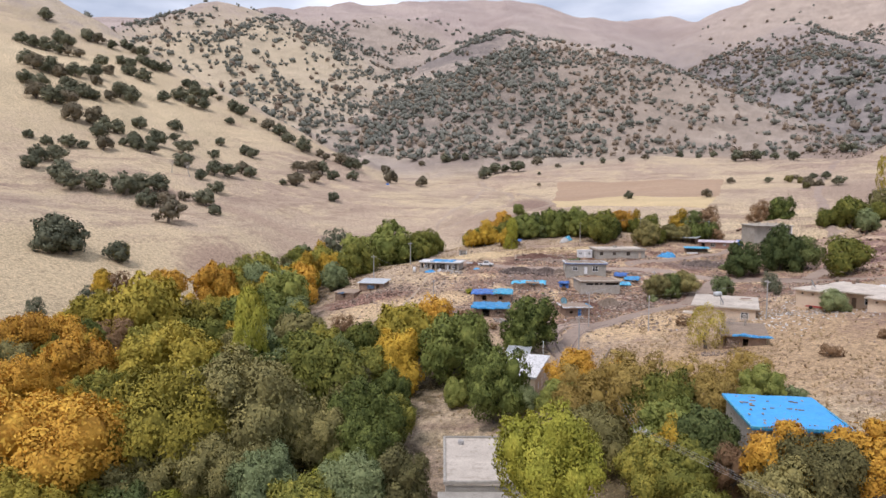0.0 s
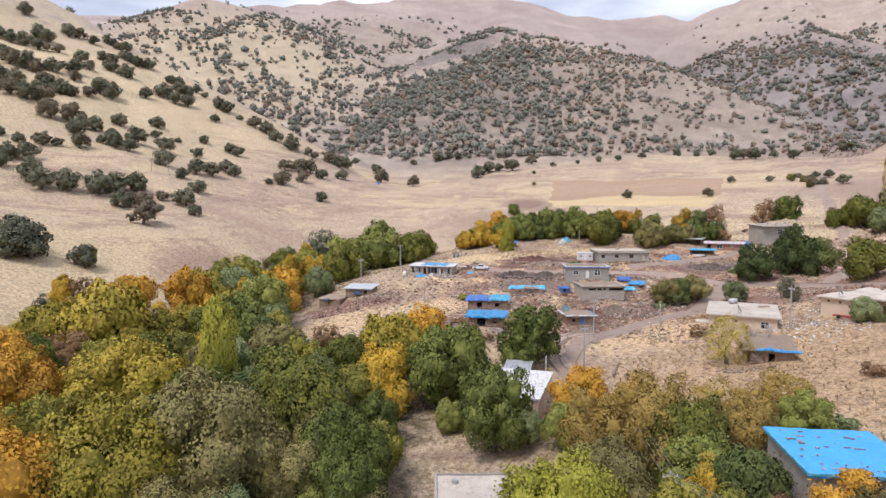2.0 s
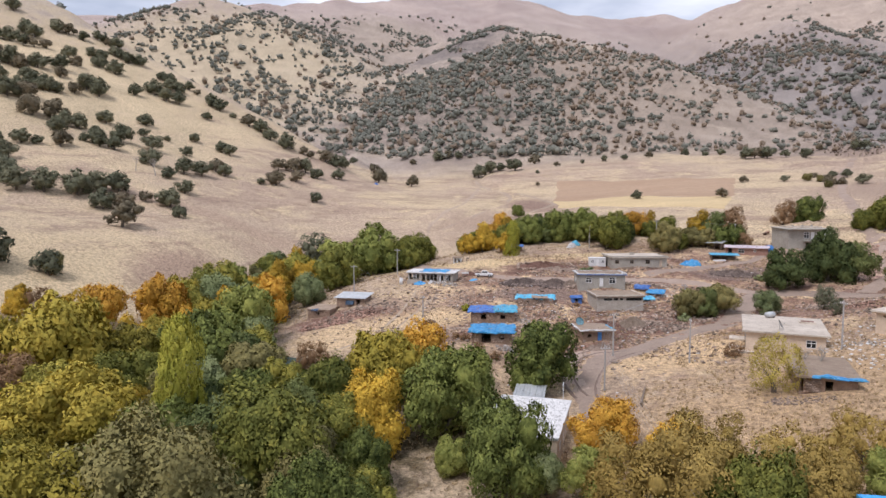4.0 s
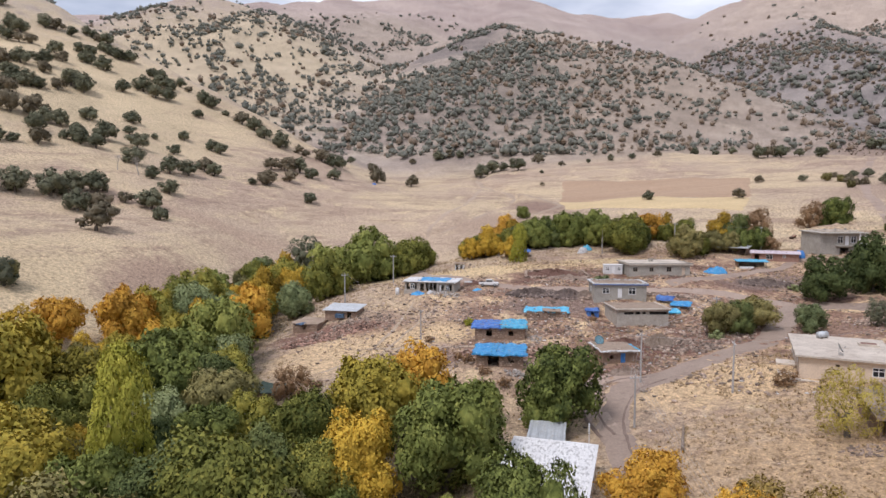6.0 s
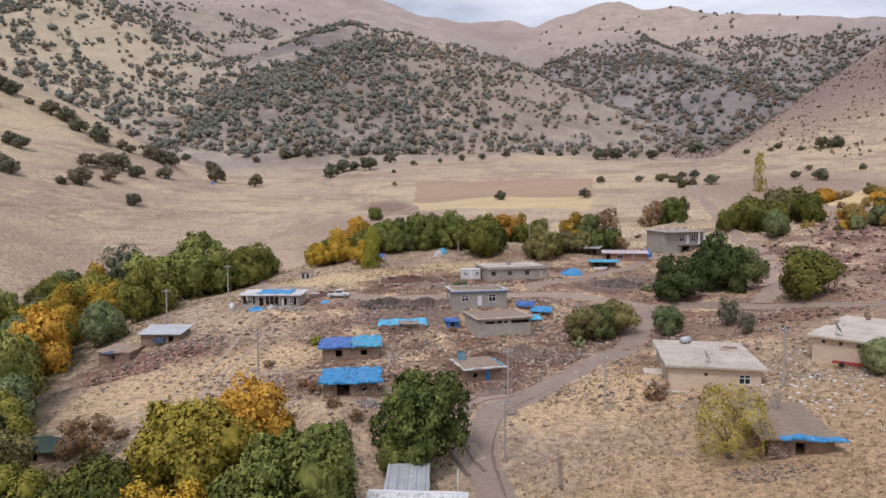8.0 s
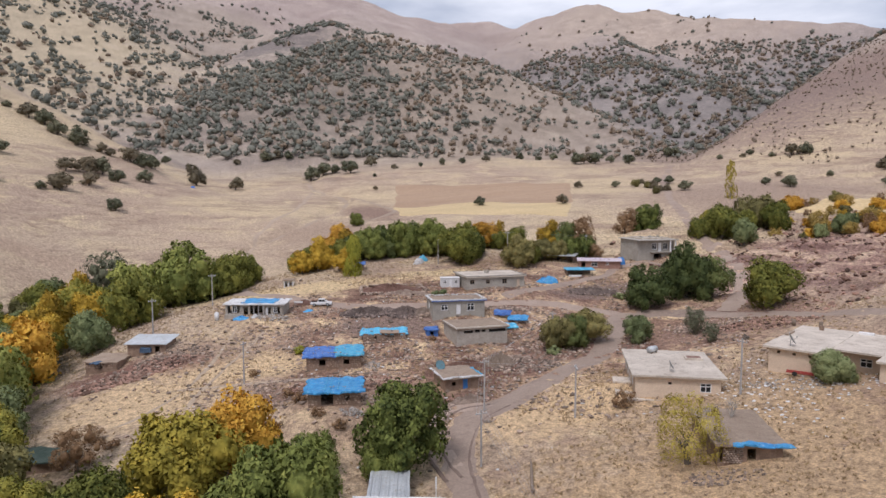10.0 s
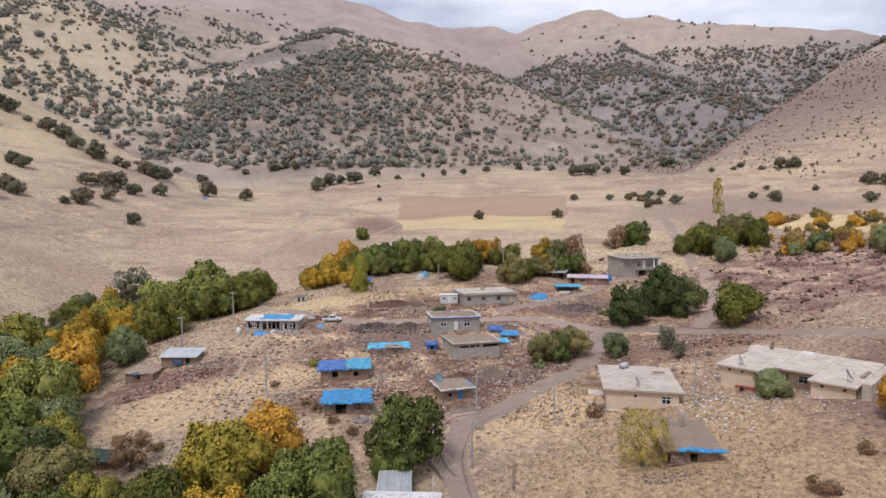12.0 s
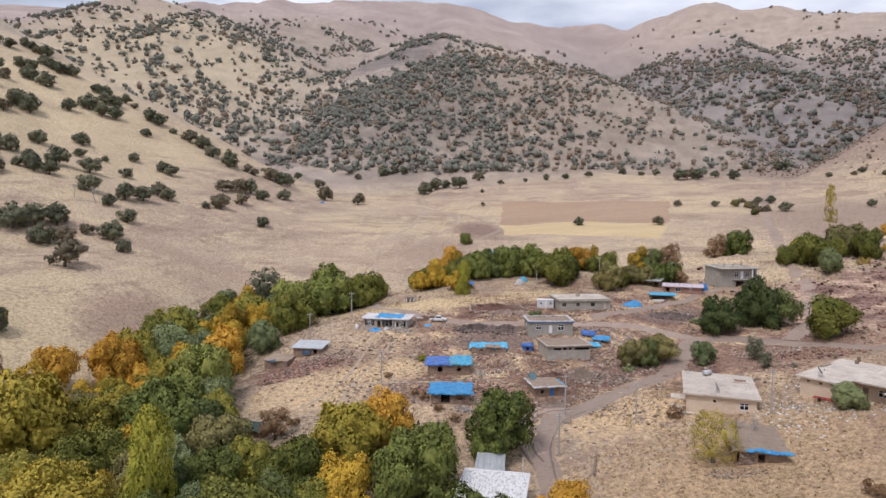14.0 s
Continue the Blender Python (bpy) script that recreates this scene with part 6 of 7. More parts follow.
# white-roofed house beside the road
h = base("house", 6.4, 114.8, 4.4, -17.5, "house with a flaking white painted flat roof", "house")
shell(h, 10.4, 16.2, 4.1, CREAM, {"right": [(3.0, 4.2, 1.2, 2.5, "window"), (7.5, 8.5, 0.0, 2.2, "door"), (11.0, 12.2, 1.2, 2.5, "window")]})
sheet_roof(h, -0.2, 10.6, -0.2, 16.4, 4.3, WORN_WHITE, 0.25, 0.1, 0.015, "roof", 37)
rim(h, -0.3, 10.7, -0.3, 16.5, 4.22, WHITE_PAINT, 0.22, 0.35, "roof_rim", 0.02, 38)
bm = bmesh.new()
add_tube(bm, (9.6, 14.6, 4.2), (9.6, 14.6, 7.8), 0.05, 0.03, 6)
for k in range(5):
    add_tube(bm, (9.6, 14.6, 6.4 + 0.28 * k), (9.6, 14.6, 6.55 + 0.28 * k), 0.10, 0.10, 6)
part("mast", bm, WHITE_PAINT, h)
h = base("shed", 13.0, 130.7, 4.9, -13, "shed with a pale ribbed metal sheet roof", "shed")
shell(h, 4.5, 6.8, 3.3, BLOCKWORK, {"right": [(3.0, 4.2, 0.0, 2.1, "door")]}, frame_material=TIN)
sheet_roof(h, -0.3, 4.8, 0.0, 7.1, 3.55, TIN, 0.1, 0.15, 0.012, "roof", 39, ribs=0.45)
for k in range(5):
    bm = bmesh.new()
    add_box(bm, 0.1 + k * 1.05, 0.16 + k * 1.05, 0.05, 7.0, 3.50, 3.69, 0.006, k)
    part("seam", bm, TIN, h)

# cream house on the eastern slope
h = base("house", 56.8, 144.2, 12.9, -25, "cream rendered house with a weathered pale roof", "house")
shell(h, 12.6, 14.6, 3.5, CREAM, {"front": [(4.9, 5.4, 2.1, 2.5, "void"), (9.6, 11.2, 1.1, 2.5, "window")], "left": [(1.0, 2.2, 1.2, 2.5, "window"), (4.0, 5.2, 1.2, 2.5, "window"), (6.4, 7.6, 0.0, 2.2, "door"), (10.5, 11.6, 1.2, 2.5, "window")]})
sheet_roof(h, -0.6, 13.3, -0.7, 15.3, 3.78, PALE_ROOF, 0.3, 0.35, 0.02, "roof", 41)
bm = bmesh.new()
add_box(bm, 9.2, 12.0, 9.2, 11.2, 3.75, 4.15)
part("roof_hatch", bm, PALE_ROOF, h, "rusty framed roof opening")
bm = bmesh.new()
add_box(bm, 9.5, 11.7, 9.5, 10.9, 4.1, 4.19)
part("roof_hatch_lid", bm, BRICK, h)
for y0, y1, z in ((1.2, 5.2, 0.15), (5.4, 8.4, 0.75)):
    bm = bmesh.new()
    add_box(bm, -2.8, -0.02, y0, y1, -1.2, z)
    part("porch_slab", bm, PALE_ROOF, h)
bm = bmesh.new()
add_box(bm, -1.6, 5.0, -1.1, -0.02, -1.4, -0.15)
part("plinth", bm, PALE_ROOF, h)
dish(62.6, 143.6, 16.5, 60, 0.9, DISH_GREY, "grey satellite dish on the cream house roof")
tank = base("water_tank", 66.5, 154.5, 16.9, 20, "pale metal water tank on a roof", "water tank")
bm = bmesh.new()
add_tube(bm, (-0.9, 0, 0.5), (0.9, 0, 0.5), 0.55, 0.55, 14)
part("drum", bm, TIN, tank, smooth=True)
for x in (-0.6, 0.6):
    bm = bmesh.new()
    add_box(bm, x - 0.08, x + 0.08, -0.5, 0.5, -0.3, 0.15)
    part("cradle", bm, TIMBER, tank)

# large cream house with two wings
h = base("house", 77.0, 139.2, 17.3, -60, "large cream house with two wings and pale roof", "house")
shell(h, 7.4, 19.0, 3.4, CREAM, {"front": [(1.2, 1.65, 2.5, 2.9, "void"), (3.4, 3.85, 2.5, 2.9, "void"), (5.6, 6.05, 2.5, 2.9, "void")], "right": [(0.8, 1.7, 0.0, 2.2, "door")]})
wall_panel(h, 7.2, 3.4, [(1.0, 2.0, 0.0, 2.2), (3.6, 5.2, 1.0, 2.3)], CREAM, pose(7.4, 6.0, 0), label="shaded recessed wall")
door_unit(h, 1.0, 2.0, 2.2, pose(7.4, 6.0, 0), TIMBER)
window_unit(h, 3.6, 5.2, 1.0, 2.3, pose(7.4, 6.0, 0), WHITE_PAINT)
wall_panel(h, 6.4, 3.4, [(1.4, 1.85, 2.5, 2.9), (4.6, 5.05, 2.5, 2.9)], CREAM, pose(14.6, 0, 0))
wall_panel(h, 18.7, 3.4, [(2.0, 3.2, 1.1, 2.4)], CREAM, pose(21.0, 0.3, 0, 0, 0, 90))
wall_panel(h, 5.7, 3.4, [], CREAM, pose(14.6, 6.0, 0, 0, 0, -90))
wall_panel(h, 13.6, 3.4, [], CREAM, pose(21.0, 19.0, 0, 0, 0, 180))
bm = bmesh.new()
add_box(bm, 21.9, 23.2, -0.6, 19.4, -1.6, 4.4)
part("side_wall", bm, PALE_ROOF, h, "free-standing pale boundary wall")
sheet_roof(h, -0.7, 7.7, -0.7, 19.6, 3.7, PALE_ROOF, 0.28, 0.2, 0.02, "roof", 42)
sheet_roof(h, 7.75, 14.2, 3.8, 19.6, 3.72, PALE_ROOF, 0.28, 0.2, 0.02, "roof", 43)
sheet_roof(h, 14.25, 21.3, -0.7, 19.6, 3.7, PALE_ROOF, 0.28, 0.2, 0.02, "roof", 44)
for x0, x1, y0, y1 in ((-0.5, 0.1, 9.0, 12.5), (20.2, 20.8, 6.0, 11.0)):
    bm = bmesh.new()
    add_box(bm, x0, x1, y0, y1, 3.6, 3.98)
    part("roof_kerb", bm, MUD_ROOF, h, "dark raised edge on the roof")
bm = bmesh.new()
add_box(bm, 2.6, 3.2, 17.0, 17.6, 3.6, 4.5)
part("chimney", bm, MUD_WALL, h)
bm = bmesh.new()
add_box(bm, 8.2, 10.4, 17.6, 18.5, 3.7, 4.15, 0.03, 3)
part("vent", bm, WHITE_PAINT, h, "white box on the roof")
dish(79.5, 137.5, 20.9, 55, 1.0, DISH_GREY, "grey satellite dish on a large pale roof")
dish(88.6, 123.6, 20.9, 55, 1.05, DISH_GREY, "grey satellite dish on the house wing roof")
for x, y in ((96, 148), (93.5, 151.5)):
    drum = base("water_tank", x, y, 20.9, 30, "dark metal drum on a pale roof", "water tank")
    bm = bmesh.new()
    add_tube(bm, (0, 0, -0.2), (0, 0, 0.9), 0.35, 0.35, 12)
    part("drum", bm, TIMBER, drum, smooth=True)

# mud-brick hut with a brown earth roof
h = base("mud_house", 53.2, 120.6, 12.2, -21, "mud-brick hut with earth roof and blue tarpaulin edge", "hut")
shell(h, 7.4, 10.6, 2.4, MUD_WALL, {"front": [(0.1, 0.6, 0.0, 2.0, "void"), (3.4, 4.4, 0.2, 1.8, "void")]}, thick=0.45)
sheet_roof(h, -0.5, 8.0, -0.6, 11.2, 2.75, MUD_ROOF, 0.3, 0.5, 0.04, "roof", 46)
sheet_roof(h, 1.6, 8.4, -0.95, 0.1, 2.72, BLUE_TARP, 0.08, 0.05, 0.1, "tarpaulin", 47, droop=0.25, cells=0.35)
for r in range(7):
    for k in range(6):
        hung("brick", STONES[(r + k) % 6], h, pose(0.8 + k * 0.36 + 0.18 * (r % 2), -0.18, 0.15 + r * 0.26) @ Matrix.Diagonal((0.19, 0.16, 0.19, 1)))

# concrete house below the road, seen from above
h = base("house", 0.4, 77.2, 0.2, 0, "concrete house with a bare flat slab roof", "house")
shell(h, 9.4, 14.8, 4.7, CONCRETE, {"left": [(3.0, 4.2, 1.0, 2.3, "window"), (8.0, 9.2, 1.0, 2.3, "window")]})
sheet_roof(h, -0.25, 9.65, -0.25, 15.0, 4.95, PALE_ROOF, 0.3, 0.0, 0.015, "roof", 48)
rim(h, -0.3, 9.7, -0.3, 15.05, 4.85, CONCRETE, 0.34, 0.3, "roof_rim", 0.03, 49)
bm = bmesh.new()
add_box(bm, -1.0, 10.0, -2.2, -0.32, -1.5, 3.9)
part("annexe", bm, CONCRETE, h)
bm = bmesh.new()
add_tube(bm, (2.2, 12.5, 4.7), (2.2, 12.5, 5.5), 0.4, 0.4, 12)
part("vent", bm, POLE_GREY, h)

# barn roofed with a bright blue tarpaulin
h = base("barn", 34.9, 70.4, 11.1, -9, "barn covered by one bright blue tarpaulin", "barn")
shell(h, 10.0, 11.2, 3.4, BLOCKWORK, {"front": [(3.5, 6.0, 0.0, 2.4, "void")]})
sheet_roof(h, -0.35, 10.35, -0.4, 11.6, 3.72, BRIGHT_TARP, 0.2, 0.35, 0.03, "tarpaulin", 50)
rim(h, -0.45, 10.45, -0.5, 11.7, 3.55, CYAN_TARP, 0.26, 0.22, "tarpaulin_hem", 0.03, 51)
weight_stones(h, 0.5, 9.5, 0.5, 11, 3.78, 34, 52, 0.15)
pick = random.Random(3)
for k in range(16):
    bm = bmesh.new()
    x, y = pick.uniform(0.8, 9.2), pick.uniform(0.8, 10.4)
    add_box(bm, x, x + pick.uniform(0.25, 0.7), y, y + pick.uniform(0.1, 0.25), 3.66, 3.80 + 0.35 * (y / 11.2 - 0.5), 0.03, k)
    part("brick_weight", bm, pick.choice((BRICK, TIMBER, STONE)), h)

# tin-roofed shed and ruin by the gully
h = base("shed", -26.0, 199.6, 11.9, -15, "stone shed with a rusting white tin roof", "shed")
shell(h, 7.8, 5.4, 2.3, MUD_WALL, {"front": [(5.6, 6.6, 0, 1.8, "void")]}, thick=0.4)
sheet_roof(h, -0.5, 8.3, -0.6, 6.0, 2.65, TIN, 0.12, 0.7, 0.03, "roof", 53, ribs=0.6)
sheet_roof(h, 3.0, 5.0, -0.75, -0.1, 1.5, DULL_TARP, 0.9, 0.1, 0.1, "tarpaulin", 54, "dark blue tarpaulin hung on the wall", cells=0.4)
h = base("ruin", -33.2, 197.2, 10.2, -20, "ruined stone hut with a low earth roof", "ruin")
shell(h, 6.4, 5.0, 1.3, MUD_WALL, {"front": [(2.5, 3.5, 0, 1.1, "void")]}, thick=0.5)
sheet_roof(h, -0.3, 6.8, -0.3, 5.4, 1.6, MUD_ROOF, 0.25, 0.4, 0.1, "roof", 55)
sheet_roof(h, 1.6, 3.4, -0.8, 0.4, 1.5, DULL_TARP, 0.1, 0.1, 0.12, "tarpaulin", 56, droop=0.3, cells=0.4)
rubble_courses(h, 6.4, 1.2, pose(0, 0, 0), 57)

h = base("shelter", -34.6, 158.4, ground_z(-30, 159), -18, "low shelter roofed with dark green shade net", "shelter")
shell(h, 8.6, 3.4, 1.5, MUD_WALL, {"front": [(3.0, 4.2, 0, 1.2, "void")]}, thick=0.45)
sheet_roof(h, -0.6, 9.2, -0.7, 4.0, 1.95, NET, 0.1, 0.3, 0.12, "shade_net", 58, droop=0.2, cells=0.5)

# huts beyond the upper lane
h = base("hut", 22.6, 252.2, ground_z(24, 253), -8, "low hut under a blue tarpaulin behind trees", "hut")
shell(h, 7.6, 4.4, 1.9, MUD_WALL, {"front": [(5.2, 6.4, 0, 1.6, "void")]}, thick=0.4)
sheet_roof(h, -0.5, 8.2, -0.6, 5.0, 2.2, DEEP_TARP, 0.12, 0.3, 0.1, "tarpaulin", 59, droop=0.2, cells=0.5)
h = base("hut", 6.2, 240.2, ground_z(7, 240.5), -10, "small white doorway hut beside the lane", "hut")
shell(h, 2.6, 2.4, 1.8, WHITE_PAINT, {"front": [(0.3, 1.1, 0, 1.5, "void"), (1.5, 2.3, 0, 1.5, "void")]}, thick=0.2)
sheet_roof(h, -0.3, 2.9, -0.3, 2.7, 2.0, MUD_ROOF, 0.2, 0.1, 0.05, "roof", 60)
h = base("garden_gate", 83.5, 254.0, ground_z(84, 254), -10, "weathered timber gate hut among garden trees", "gate")
shell(h, 5.0, 2.5, 2.2, TIMBER, {"front": [(1.6, 3.0, 0, 1.9, "void")]}, thick=0.2)
sheet_roof(h, -0.4, 5.4, -0.4, 2.9, 2.4, TIN, 0.12, 0.2, 0.05, "roof", 61)
h = base("hut", 44.5, 300.0, ground_z(46, 301), -14, "half-hidden hut with a faded blue roof", "hut")
shell(h, 6.5, 4.0, 2.0, MUD_WALL, {}, thick=0.4)
sheet_roof(h, -0.5, 7.0, -0.5, 4.6, 2.3, CYAN_TARP, 0.12, 0.3, 0.1, "tarpaulin", 62, droop=0.2, cells=0.5)

# ---- pick-up truck beside the lane ----
truck = base("pickup_truck", 14.3, 212.8, ground_z(14.3, 212.8) + 0.08, -10, "white double-cab pick-up truck parked on the lane", "car")


def loft(bm, sections):
    """Closed skin through rings of equal count."""
    rings = [[bm.verts.new(p) for p in ring] for ring in sections]
    n = len(rings[0])
    for a, b in zip(rings, rings[1:]):
        for k in range(n):
            bm.faces.new((a[k], a[(k + 1) % n], b[(k + 1) % n], b[k]))
    bm.faces.new(rings[0][::-1])
    bm.faces.new(rings[-1])


def body_ring(x, w, z0, z1, tuck=0.06):
    return [(x, -w, z0 + 0.1), (x, -w + tuck, z0), (x, w - tuck, z0), (x, w, z0 + 0.1), (x, w, z1 - 0.12), (x, w - tuck, z1), (x, -w + tuck, z1), (x, -w, z1 - 0.12)]


bm = bmesh.new()
loft(bm, [body_ring(-2.55, 0.80, 0.48, 0.92), body_ring(-2.45, 0.88, 0.40, 1.02), body_ring(-0.85, 0.90, 0.38, 1.04), body_ring(1.05, 0.90, 0.38, 1.06), body_ring(2.2, 0.86, 0.40, 0.98), body_ring(2.5, 0.76, 0.46, 0.86)])
part("body", bm, WHITE_PAINT, truck)
bm = bmesh.new()
loft(bm, [body_ring(-0.85, 0.84, 1.0, 1.2), body_ring(-0.65, 0.78, 1.0, 1.72), body_ring(0.75, 0.78, 1.0, 1.74), body_ring(1.35, 0.82, 1.0, 1.12)])
part("cab", bm, WHITE_PAINT, truck)
for y in (-0.80, 0.80):
    bm = bmesh.new()
    add_box(bm, -0.55, 0.12, y - 0.03, y + 0.03, 1.16, 1.60)
    add_box(bm, 0.2, 0.85, y - 0.03, y + 0.03, 1.16, 1.60)
    part("side_window", bm, GLASS, truck)
bm = bmesh.new()
vs = [bm.verts.new(p) for p in ((1.33, -0.7, 1.12), (1.33, 0.7, 1.12), (0.84, 0.64, 1.66), (0.84, -0.64, 1.66))]
bm.faces.new(vs)
bmesh.ops.solidify(bm, geom=bm.faces[:], thickness=-0.04)
part("windscreen", bm, GLASS, truck)
bm = bmesh.new()
add_box(bm, -2.42, -0.95, -0.72, 0.72, 1.02, 1.05)
part("load_bed", bm, DARK, truck)
for x in (-1.6, 1.55):
    for y in (-0.84, 0.84):
        bm = bmesh.new()
        add_tube(bm, (x, y - 0.11, 0.36), (x, y + 0.11, 0.36), 0.37, 0.37, 18)
        wheel = part("tyre", bm, RUBBER, truck)
        bm = bmesh.new()
        add_tube(bm, (x, y - 0.125, 0.36), (x, y + 0.125, 0.36), 0.2, 0.2, 14)
        part("rim", bm, TIN, wheel)
for y in (-0.6, 0.6):
    bm = bmesh.new()
    add_box(bm, 2.42, 2.52, y - 0.16, y + 0.16, 0.66, 0.82)
    part("headlight", bm, GLASS, truck)
    bm = bmesh.new()
    add_box(bm, -2.57, -2.48, y - 0.1, y + 0.1, 0.72, 0.94)
    part("tail_light", bm, RED_PAINT, truck)
bm = bmesh.new()
add_box(bm, 2.44, 2.58, -0.8, 0.8, 0.42, 0.56)
part("bumper", bm, DARK, truck)

# ---- lean-tos of old tarpaulin ----
for x, y, w, d, turn, mat, seed, text in ((50.6, 191.8, 6.0, 1.9, 4, CYAN_TARP, 81, "torn light blue tarpaulin over stacked firewood"), (55.4, 195.2, 4.2, 1.7, -32, BLUE_TARP, 82, "sagging blue tarpaulin over a woodpile"),
                                         (53.2, 198.4, 3.6, 1.3, -38, DEEP_TARP, 83, "blue tarpaulin strip over a low pen")):
    h = base("tarpaulin_shelter", x, y, ground_z(x + w / 2, y + 1), turn, text, "shelter")
    posts(h, [(0.2, 0.2), (w - 0.2, 0.2), (0.2, d - 0.2), (w - 0.2, d - 0.2)], -0.8, 0.75, 0.06)
    sheet_roof(h, -0.2, w + 0.2, -0.2, d + 0.2, 0.95, mat, 0.06, 0.8, 0.13, "tarpaulin", seed, droop=0.3, cells=0.4)
    bm = bmesh.new()
    for k in range(12):
        add_tube(bm, (0.3, 0.3 + 0.16 * (k % 6), 0.12 + 0.3 * (k // 6)), (w - 0.4, 0.35 + 0.16 * (k % 6), 0.15 + 0.3 * (k // 6)), 0.12, 0.09, 6)
    part("firewood", bm, TIMBER, h)

# ---- loose tarpaulins, drums and heaps ----


def heap(name, x, y, wide, deep, tall, material, label, category, turn=0, seed=0, wrinkle=0.16, sink=0.25):
    """A slumped pile or a sheet thrown over something."""
    ob = base(name, x, y, ground_z(x, y) - sink * 0.3, turn, label, category)
    pick = np.random.default_rng(seed)
    bm = bmesh.new()
    n, rings = 40, 13
    ox, oy = pick.uniform(0, 90, 2)
    rows = []
    for k in range(1, rings + 1):
        q = k / rings
        row = []
        for i in range(n):
            a = 2 * math.pi * i / n
            edge = 1 + 0.22 * float(fbm(np.array([ox + 2 * math.cos(a)]), np.array([oy + 2 * math.sin(a)]), 3)[0])
            px, py = q * edge * wide / 2 * math.cos(a), q * edge * deep / 2 * math.sin(a)
            wob = wrinkle * (1.3 - 2.6 * abs(float(fbm(np.array([ox + px * 1.1]), np.array([oy + py * 1.1]), 3)[0])))
            gx_, gy_ = x + math.cos(radians(turn)) * px - math.sin(radians(turn)) * py, y + math.sin(radians(turn)) * px + math.cos(radians(turn)) * py
            lift = ground_z(gx_, gy_) - ground_z(x, y)
            row.append(bm.verts.new((px, py, lift + tall * (1 - q**2.2) + wob * (1.1 - q) - sink * (k == rings))))
        rows.append(row)
    top = bm.verts.new((0, 0, tall))
    for i in range(n):
        bm.faces.new((top, rows[0][i], rows[0][(i + 1) % n]))
        for a, b in zip(rows, rows[1:]):
            bm.faces.new((a[i], b[i], b[(i + 1) % n], a[(i + 1) % n]))
    part("cover" if "tarpaulin" in name or "heap" not in name else "mound", bm, material, ob)
    return ob


heap("tarpaulin", 77.8, 222.4, 7.0, 3.8, 1.5, BLUE_TARP, "crumpled deep blue tarpaulin thrown over a stack", "tarpaulin", -8, 1, 0.35)
heap("tarpaulin", 11.0, 210.6, 2.6, 1.6, 0.35, BLUE_TARP, "blue tarpaulin lying beside the lane", "tarpaulin", 10, 2)
heap("tarpaulin", -4.2, 208.6, 4.2, 2.4, 0.5, BLUE_TARP, "blue plastic sheet on the ground by a house", "tarpaulin", -10, 3, 0.25)
heap("tarpaulin", -1.0, 208.4, 2.0, 1.5, 0.6, WHITE_TARP, "white plastic sheet over a small pile", "tarpaulin", 30, 4, 0.25)
heap("tarpaulin", 48.4, 256.0, 4.6, 2.4, 1.7, WHITE_TARP, "white sheeting over a cart on the ridge", "tarpaulin", 20, 8, 0.3)
heap("tarpaulin", 50.2, 258.6, 4.0, 2.2, 1.7, CYAN_TARP, "pale blue sheeting over hay", "tarpaulin", 0, 9, 0.3)
heap("tarpaulin", 9.8, 131.8, 2.6, 1.5, 0.5, DEEP_TARP, "blue cloth and planks thrown beside a shed", "tarpaulin", 10, 10, 0.3)
heap("tarpaulin", -40.6, 476.0, 3.2, 2.2, 1.3, DEEP_TARP, "blue tent under a tree on the slope", "tent", 10, 11, 0.2)
heap("rubble_heap", 85.5, 211.6, 12, 5.0, 0.9, BLACK_HEAP, "heap of charred dark rubble beside the lane", "rubble", -18, 12, 0.5)
heap("rubble_heap", 24.5, 206.0, 11, 4.4, 0.8, BLACK_HEAP, "grey heap of building rubble below the road", "rubble", 2, 13, 0.9)
heap("rubble_heap", 33.0, 204.4, 9, 4.2, 0.9, BLACK_HEAP, "dark rubble heap below the road", "rubble", -4, 14, 0.9)
heap("rubble_heap", 37.0, 203.2, 5, 4.6, 1.0, STONE, "pile of broken stones beside a house", "rubble", 10, 15, 0.5)
heap("earth_heap", 33.0, 222.5, 15, 5.2, 1.3, EARTH_DARK, "dug red earth bank above the road", "earth", -6, 16, 0.5)
heap("earth_heap", 39.0, 176.0, 9, 3.6, 0.8, EARTH_DARK, "dark red earth spoil below a store", "earth", -12, 17, 0.5)
heap("earth_heap", 11.0, 216.4, 7, 3.4, 0.9, EARTH_DARK, "dug bank of reddish earth", "earth", -10, 18, 0.4)
heap("brush_heap", 45.4, 174.5, 7.0, 3.0, 1.2, TIMBER, "heap of grey brushwood below a store", "brushwood", -20, 19, 0.9)
heap("stone_heap", 34.0, 158.6, 6.4, 2.2, 0.9, STONE, "heap of red-brown field stones under a hut", "stones", -10, 20, 0.5)
heap("stone_heap", 36.5, 218.3, 14, 2.2, 0.7, STONE, "line of tumbled stones below an earth bank", "stones", -6, 21, 0.5)
drum = base("barrel", -9.4, 211.0, ground_z(-9.4, 211.0), 0, "white plastic barrel standing by a house corner", "barrel")
bm = bmesh.new()
add_tube(bm, (0, 0, -0.1), (0, 0, 1.75), 0.5, 0.5, 16)
add_tube(bm, (0, 0, 1.75), (0, 0, 1.9), 0.5, 0.2, 16)
part("drum", bm, WHITE_PAINT, drum, smooth=True)
sign = base("notice_board", 9.0, 214.5, ground_z(9, 214.5), -10, "small white board on two posts beside the lane", "board")
posts(sign, [(-0.5, 0), (0.5, 0)], -0.3, 1.5, 0.05)
bm = bmesh.new()
add_box(bm, -1.0, 1.0, -0.06, 0.04, 1.2, 1.6)
